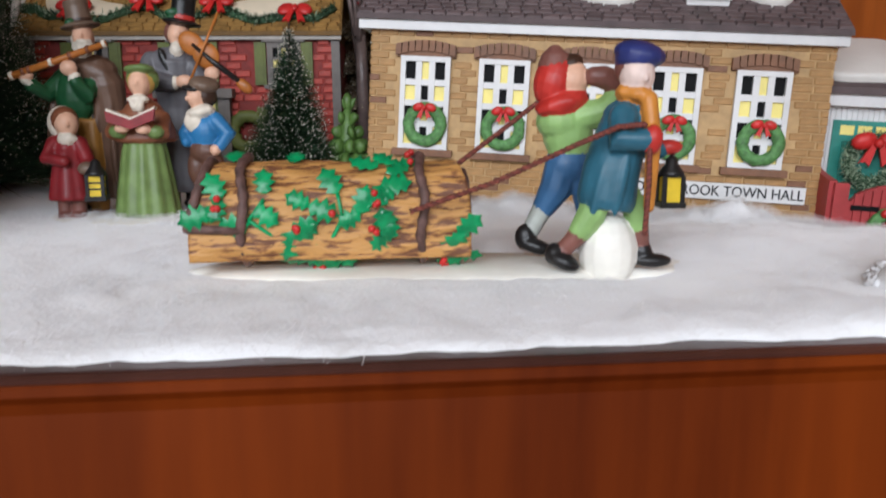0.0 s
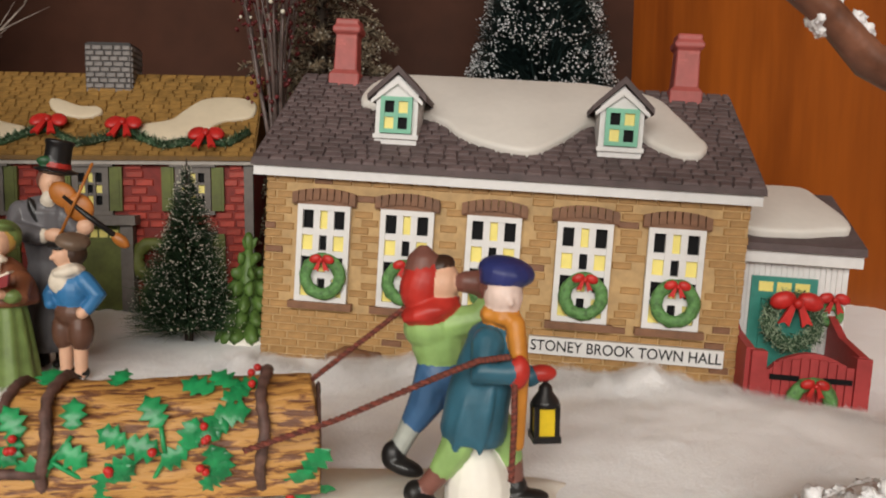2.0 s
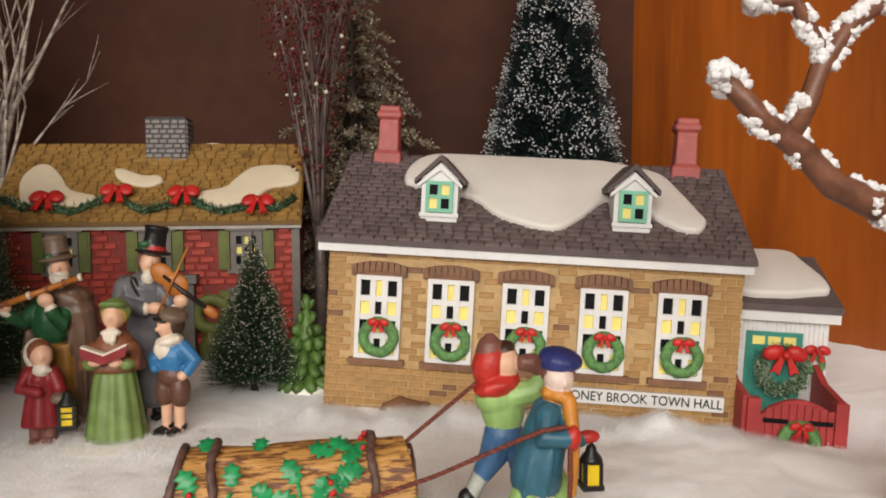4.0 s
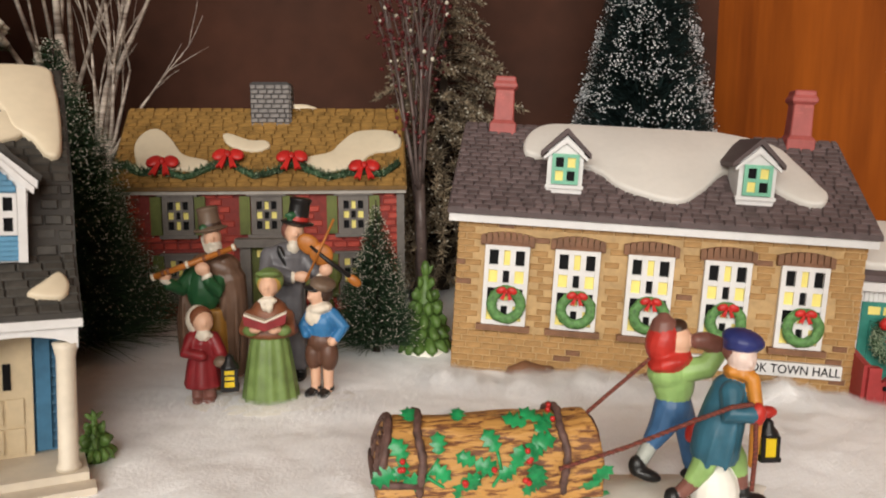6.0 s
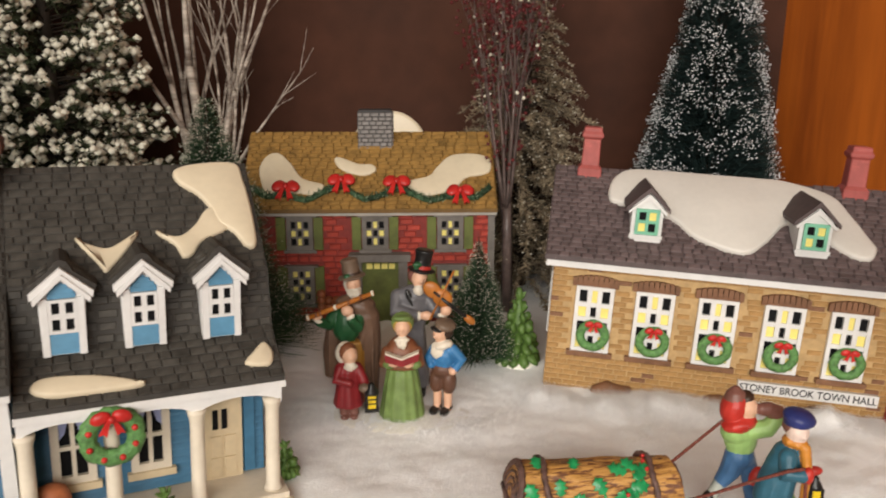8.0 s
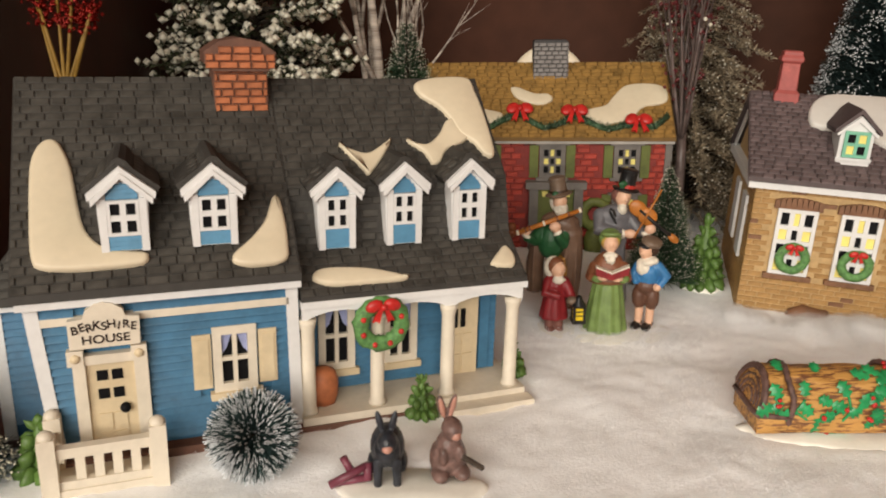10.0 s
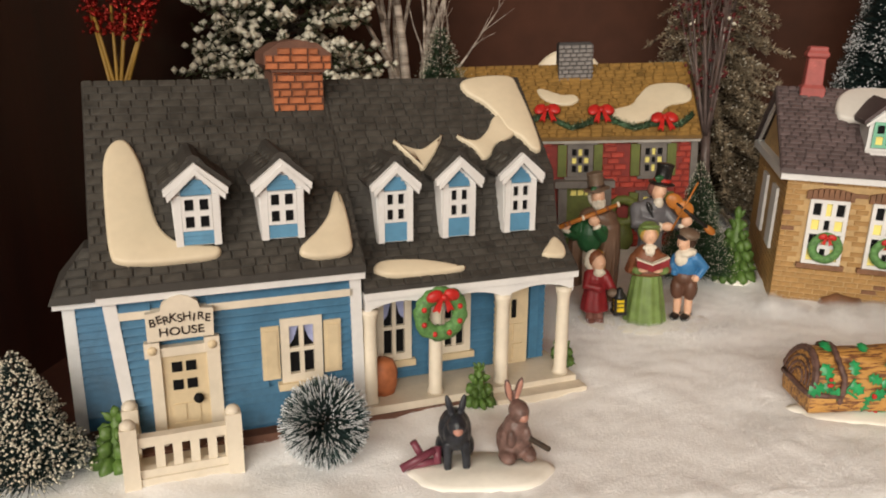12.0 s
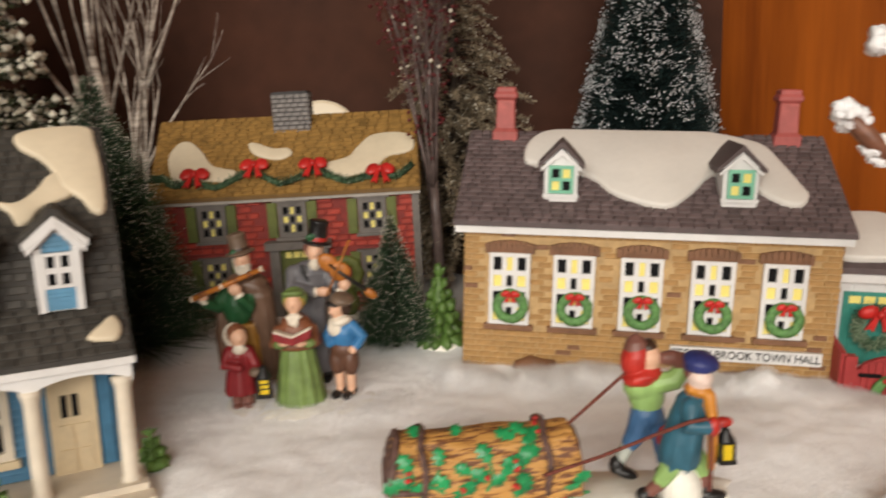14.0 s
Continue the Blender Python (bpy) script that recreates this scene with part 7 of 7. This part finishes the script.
for c0, c1 in (((1.35, 0.5), (1.95, 0.33)), ((1.35, 0.5), (1.7, 0.68)), ((1.95, 0.33), (2.6, 0.08)), ((3.0, 0.17), (3.45, 0.5)), ((3.45, 0.5), (3.35, 0.72)), ((3.85, 0.55), (4.4, 0.7)), ((4.4, 0.7), (4.75, 0.95)), ((6.0, 0.15), (6.3, 0.4))):
    tube(bm, [on_log(c0[0] + (c1[0] - c0[0]) * t, up_log(c0[1] + (c1[1] - c0[1]) * t))[0] for t in (0, 0.25, 0.5, 0.75, 1)], 0.05, 6)
part("holly_vine", bm, HOLLY, b)

for name_pts in ([(-0.32, 17.55, 1.55), (1.5, 17.5, 2.2), (3.3, 17.3, 3.05), (4.2, 17.2, 3.45), (4.8, 17.3, 3.5)], [(0.72, 19.35, 2.5), (1.8, 19.7, 3.3), (2.85, 20.0, 4.1)], [(4.9, 17.3, 3.2), (4.9, 17.2, 2.2), (4.86, 17.2, 1.1)]):
    bm = bmesh.new()
    P = [Vector(p) for p in name_pts]
    fine = []
    for p, q in zip(P, P[1:]):
        fine += [p + (q - p) * k / 48 for k in range(48)]
    fine.append(P[-1])
    for ph in (0.0, math.pi):
        pts = []
        for k, p in enumerate(fine):
            d = (fine[min(k + 1, len(fine) - 1)] - fine[max(k - 1, 0)]).normalized()
            s = d.orthogonal().normalized()
            u = d.cross(s)
            a = k * 1.0 + ph
            pts.append(p + 0.03 * (math.cos(a) * s + math.sin(a) * u))
        tube(bm, pts, 0.041, 6, 0 if ph else 1)
    ro = part("tow_rope", bm, [ROPE, ROPE_D], None)
    tagged(ro, "twisted red-brown cord tow rope", "rope", "tow ropes")

bm = bmesh.new()
lathe(bm, (0, 0, -0.3), [(1.03, 0), (1.0, 0.4), (0.93, 0.52), (0.2, 0.55)], 72, 0, (6.1, 1.6), 0.035, 9)
ob = part("snow_stand", bm, BASE_W)
ob.matrix_world = pose(0.45 * CM, 18.95 * CM, -0.14 * CM, 0, 0, 6)
tagged(ob, "cream snow base under the log and children", "figurine base")

# boy in a teal coat, stepping, with a lantern
bm, fine = bmesh.new(), bmesh.new()
ell(bm, (-0.2, 0.15, 0.35), (0.7, 0.6, 0.95), K_BASE)
limb(bm, [(-0.4, 0, 1.9), (-0.72, -0.15, 1.25), (-0.95, -0.15, 0.9)], [0.36, 0.34, 0.27], K_MINT)
limb(bm, [(-1.0, -0.15, 0.8), (-1.34, -0.05, 0.4)], [0.24, 0.2], K_SOCK)
ell(bm, (-1.32, -0.2, 0.2), (0.42, 0.26, 0.2), K_BLACK, (0, 22, -18))
ell(bm, (-1.5, -0.05, 0.34), (0.25, 0.25, 0.28), K_BLACK)
limb(bm, [(0.1, 0.2, 1.9), (0.42, 0.15, 1.35), (0.5, 0.15, 1.0)], [0.34, 0.3, 0.26], K_MINT)
limb(bm, [(0.53, 0.15, 0.92), (0.6, 0.15, 0.45)], [0.23, 0.2], K_SOCK)
ell(bm, (0.85, 0.05, 0.16), (0.48, 0.25, 0.17), K_BLACK)
ell(bm, (0.62, 0.15, 0.34), (0.25, 0.25, 0.3), K_BLACK)
tube(bm, [(-0.36, 0.02, 1.42), (-0.33, 0.02, 1.6), (-0.22, 0.02, 2.3), (-0.05, 0.0, 3.0), (0.1, 0.0, 3.55), (0.18, 0.0, 3.85)], [0.62, 0.68, 0.66, 0.6, 0.52, 0.3], 24, K_TEAL)
ell(bm, (-0.6, -0.45, 2.0), (0.13, 0.14, 0.7), K_TEAL, (0, 12, 0))
ell(bm, (-0.15, -0.6, 2.0), (0.12, 0.1, 0.75), K_TEAL, (0, 10, 0))
ell(bm, (0.12, 0.0, 3.5), (0.6, 0.52, 0.4), K_TEAL, (0, 8, 0))
limb(bm, [(-0.1, -0.4, 3.5), (-0.22, -0.72, 2.95), (0.25, -0.85, 3.02)], [0.34, 0.33, 0.25], K_TEAL)
ell(bm, (0.42, -0.9, 3.02), (0.23, 0.2, 0.33), K_RED, (0, 10, 0))
limb(bm, [(0.45, 0.0, 3.3), (0.6, -0.1, 2.72), (0.8, -0.15, 2.76)], [0.3, 0.26, 0.22], K_TEAL)
ell(bm, (1.05, -0.15, 2.83), (0.32, 0.2, 0.18), K_RED)
ell(bm, (0.18, -0.18, 4.02), (0.44, 0.46, 0.24), K_ORANGE, (0, 10, 0), lump=0.25)
limb(bm, [(0.42, -0.5, 3.9), (0.5, -0.72, 3.0), (0.5, -0.6, 1.5)], [0.2, 0.18, 0.13], K_ORANGE)
ell(bm, (0.22, -0.2, 4.42), (0.4, 0.42, 0.46), K_FACE)
ell(bm, (0.3, -0.6, 4.34), (0.07, 0.08, 0.1), K_FACE)
ell(bm, (0.2, -0.02, 4.55), (0.45, 0.46, 0.36), K_SOCK)
ell(bm, (0.3, -0.06, 4.9), (0.6, 0.58, 0.3), K_NAVY, (8, 10, 0))
lathe(bm, (0.24, -0.1, 4.66), [(0.4, 0), (0.5, 0.04), (0.5, 0.16), (0.35, 0.2)], 22, K_NAVY)
small_lantern(fine, (1.13, -0.15, 1.45), 0.95)
tube(fine, [(1.13, -0.15, 2.55), (1.13, -0.15, 2.85)], 0.06, 8, K_BLACK)
statue("lantern_boy_figurine", 4.5, 18.25, 0.15, 4, bm, "ceramic figurine of a boy in teal coat holding a lantern", (1.0, 1.0, 1.0), fine, 0.03)

# boy in a mint jersey and red hood, arms up
bm = bmesh.new()
limb(bm, [(0.0, 0, 2.3), (-0.2, 0, 1.6), (-0.45, 0.05, 1.2)], [0.46, 0.42, 0.32], K_DENIM)
limb(bm, [(-0.52, 0.05, 1.1), (-0.82, 0.05, 0.55)], [0.27, 0.23], K_PALE)
ell(bm, (-0.72, -0.15, 0.22), (0.5, 0.26, 0.19), K_BLACK, (0, 16, -15))
ell(bm, (-0.95, 0, 0.42), (0.28, 0.26, 0.34), K_BLACK)
limb(bm, [(0.25, 0, 2.3), (0.6, 0, 1.5), (0.75, 0, 0.5)], [0.44, 0.36, 0.24], K_DENIM)
ell(bm, (0.85, -0.1, 0.16), (0.46, 0.26, 0.18), K_BLACK)
ell(bm, (0.12, 0, 2.2), (0.6, 0.52, 0.5), K_DENIM)
ell(bm, (0.08, 0, 3.0), (0.66, 0.54, 0.85), K_MINT, (0, -10, 0))
ell(bm, (-0.1, -0.05, 3.25), (0.66, 0.55, 0.5), K_MINT)
limb(bm, [(0.3, -0.2, 3.35), (0.95, -0.35, 3.5), (1.35, -0.35, 4.0)], [0.38, 0.36, 0.28], K_MINT)
limb(bm, [(1.32, -0.35, 4.1), (0.8, -0.42, 4.3), (0.6, -0.42, 4.3)], [0.29, 0.28, 0.24], K_SOCK)
ell(bm, (-0.1, -0.12, 3.68), (0.72, 0.62, 0.3), K_RED, (0, -14, 0), lump=0.2)
ell(bm, (-0.32, 0, 4.2), (0.5, 0.55, 0.66), K_RED, (0, 16, 0))
ell(bm, (0.12, -0.12, 4.22), (0.42, 0.44, 0.48), K_SKIN, (0, 10, 0))
ell(bm, (0.54, -0.15, 4.26), (0.1, 0.08, 0.08), K_SKIN)
ell(bm, (0.06, 0, 4.6), (0.38, 0.4, 0.24), K_HAIR, (0, -20, 0))
lathe(bm, (-0.3, 0, 4.55), [(0.44, 0), (0.34, 0.28), (0.1, 0.5)], 14, K_SOCK)
ell(bm, (0.5, -0.72, 1.75), (0.24, 0.24, 0.42), K_RED, (0, 25, 0))
statue("hooded_boy_figurine", 3.42, 20.1, 0.15, 6, bm, "ceramic figurine of a boy in red hood and green jersey", (1.0, 1.0, 1.04), None, 0.03)

# ---- rabbits on a snow base with a stick bundle ----
bm = bmesh.new()
lathe(bm, (0, 0, -0.3), [(1.02, 0), (1.0, 0.42), (0.9, 0.56), (0.2, 0.6)], 44, 0, (2.6, 1.22), 0.05, 5)
ob = part("snow_stand", bm, BASE_W)
ob.matrix_world = pose(-17.75 * CM, 12.15 * CM, -0.08 * CM, 0, 0, 10)
tagged(ob, "white snow base under the two rabbits", "figurine base")
FUR_B = paint("fur_black", (0.03, 0.033, 0.042), 0.38, 0.45, 260, 0.9, 420)
FUR_M = paint("fur_mauve_brown", (0.18, 0.105, 0.09), 0.42, 0.4, 260, 0.9, 420)
EAR = col("ear_pink", (0.5, 0.25, 0.19))
MAUVE = col("stick_mauve", (0.19, 0.045, 0.07), 0.4)


def rabbit(x, y, z, rz, mats, up, label):
    bm = bmesh.new()
    if up:
        ell(bm, (0, 0.1, 0.65), (0.6, 0.55, 0.7), 0)
        ell(bm, (0, -0.05, 1.15), (0.42, 0.42, 0.5), 0)
        ell(bm, (0.05, -0.2, 1.78), (0.33, 0.42, 0.36), 0)
        ell(bm, (0.1, -0.52, 1.68), (0.16, 0.16, 0.14), 1)
        for k in (-1, 1):
            ell(bm, (k * 0.34, -0.25, 0.28), (0.28, 0.45, 0.24), 0)
            ell(bm, (k * 0.26, -0.38, 0.95), (0.14, 0.16, 0.32), 0)
            ell(bm, (k * 0.17 - 0.05, 0.05, 2.42), (0.13, 0.09, 0.45), 0, (8, k * 12, 0))
            ell(bm, (k * 0.17 - 0.05, -0.03, 2.42), (0.08, 0.05, 0.36), 1, (8, k * 12, 0))
        tube(bm, [(0.3, -0.5, 0.95), (0.95, -0.62, 0.5)], 0.1, 8, 2)
    else:
        ell(bm, (0, 0.35, 0.95), (0.55, 0.75, 0.7), 0, (-18, 0, 0))
        ell(bm, (0, -0.25, 1.1), (0.42, 0.42, 0.55), 0)
        ell(bm, (0.02, -0.5, 1.55), (0.32, 0.4, 0.33), 0)
        ell(bm, (0.02, -0.85, 1.48), (0.15, 0.13, 0.13), 1)
        for k in (-1, 1):
            tube(bm, [(k * 0.28, -0.4, 0.9), (k * 0.3, -0.5, 0.0)], [0.17, 0.13], 8, 0)
            ell(bm, (k * 0.4, 0.4, 0.35), (0.24, 0.45, 0.36), 0)
            ell(bm, (k * 0.2, -0.3, 2.1), (0.12, 0.09, 0.4), 0, (-5, k * 14, 0))
    bm = sculpt(bm, 0.035, 3)
    bmesh.ops.scale(bm, vec=(1.12, 1.12, 1.12), verts=bm.verts)
    ob = part("rabbit_figurine", bm, mats)
    ob.matrix_world = pose(x * CM, y * CM, z * CM, 0, 0, rz)
    tagged(ob, label, "figurine")


rabbit(-18.7, 12.6, 0.18, 12, [FUR_B, EAR], False, "ceramic black rabbit figurine on a snow base")
rabbit(-16.6, 13.0, 0.18, 22, [FUR_M, EAR, TRUNK], True, "ceramic brown rabbit figurine sitting up with a stick")
b = thing("stick_bundle", -19.85, 12.0, 0.25, rz=18, label="crossed mauve sticks on the rabbit base", category="sticks")
for pts in ([(-0.75, -0.15, 0.05), (0.5, 0.05, 0.55)], [(-0.7, 0.1, -0.05), (0.7, 0.0, 0.15)], [(0.1, 0.15, 0.15), (-0.25, 0.25, 0.85)], [(0.55, -0.1, 0.1), (0.6, 0.1, 0.65)]):
    bm = bmesh.new()
    tube(bm, pts, [0.15, 0.14], 8)
    part("stick", bm, MAUVE, b, "", 0.03)
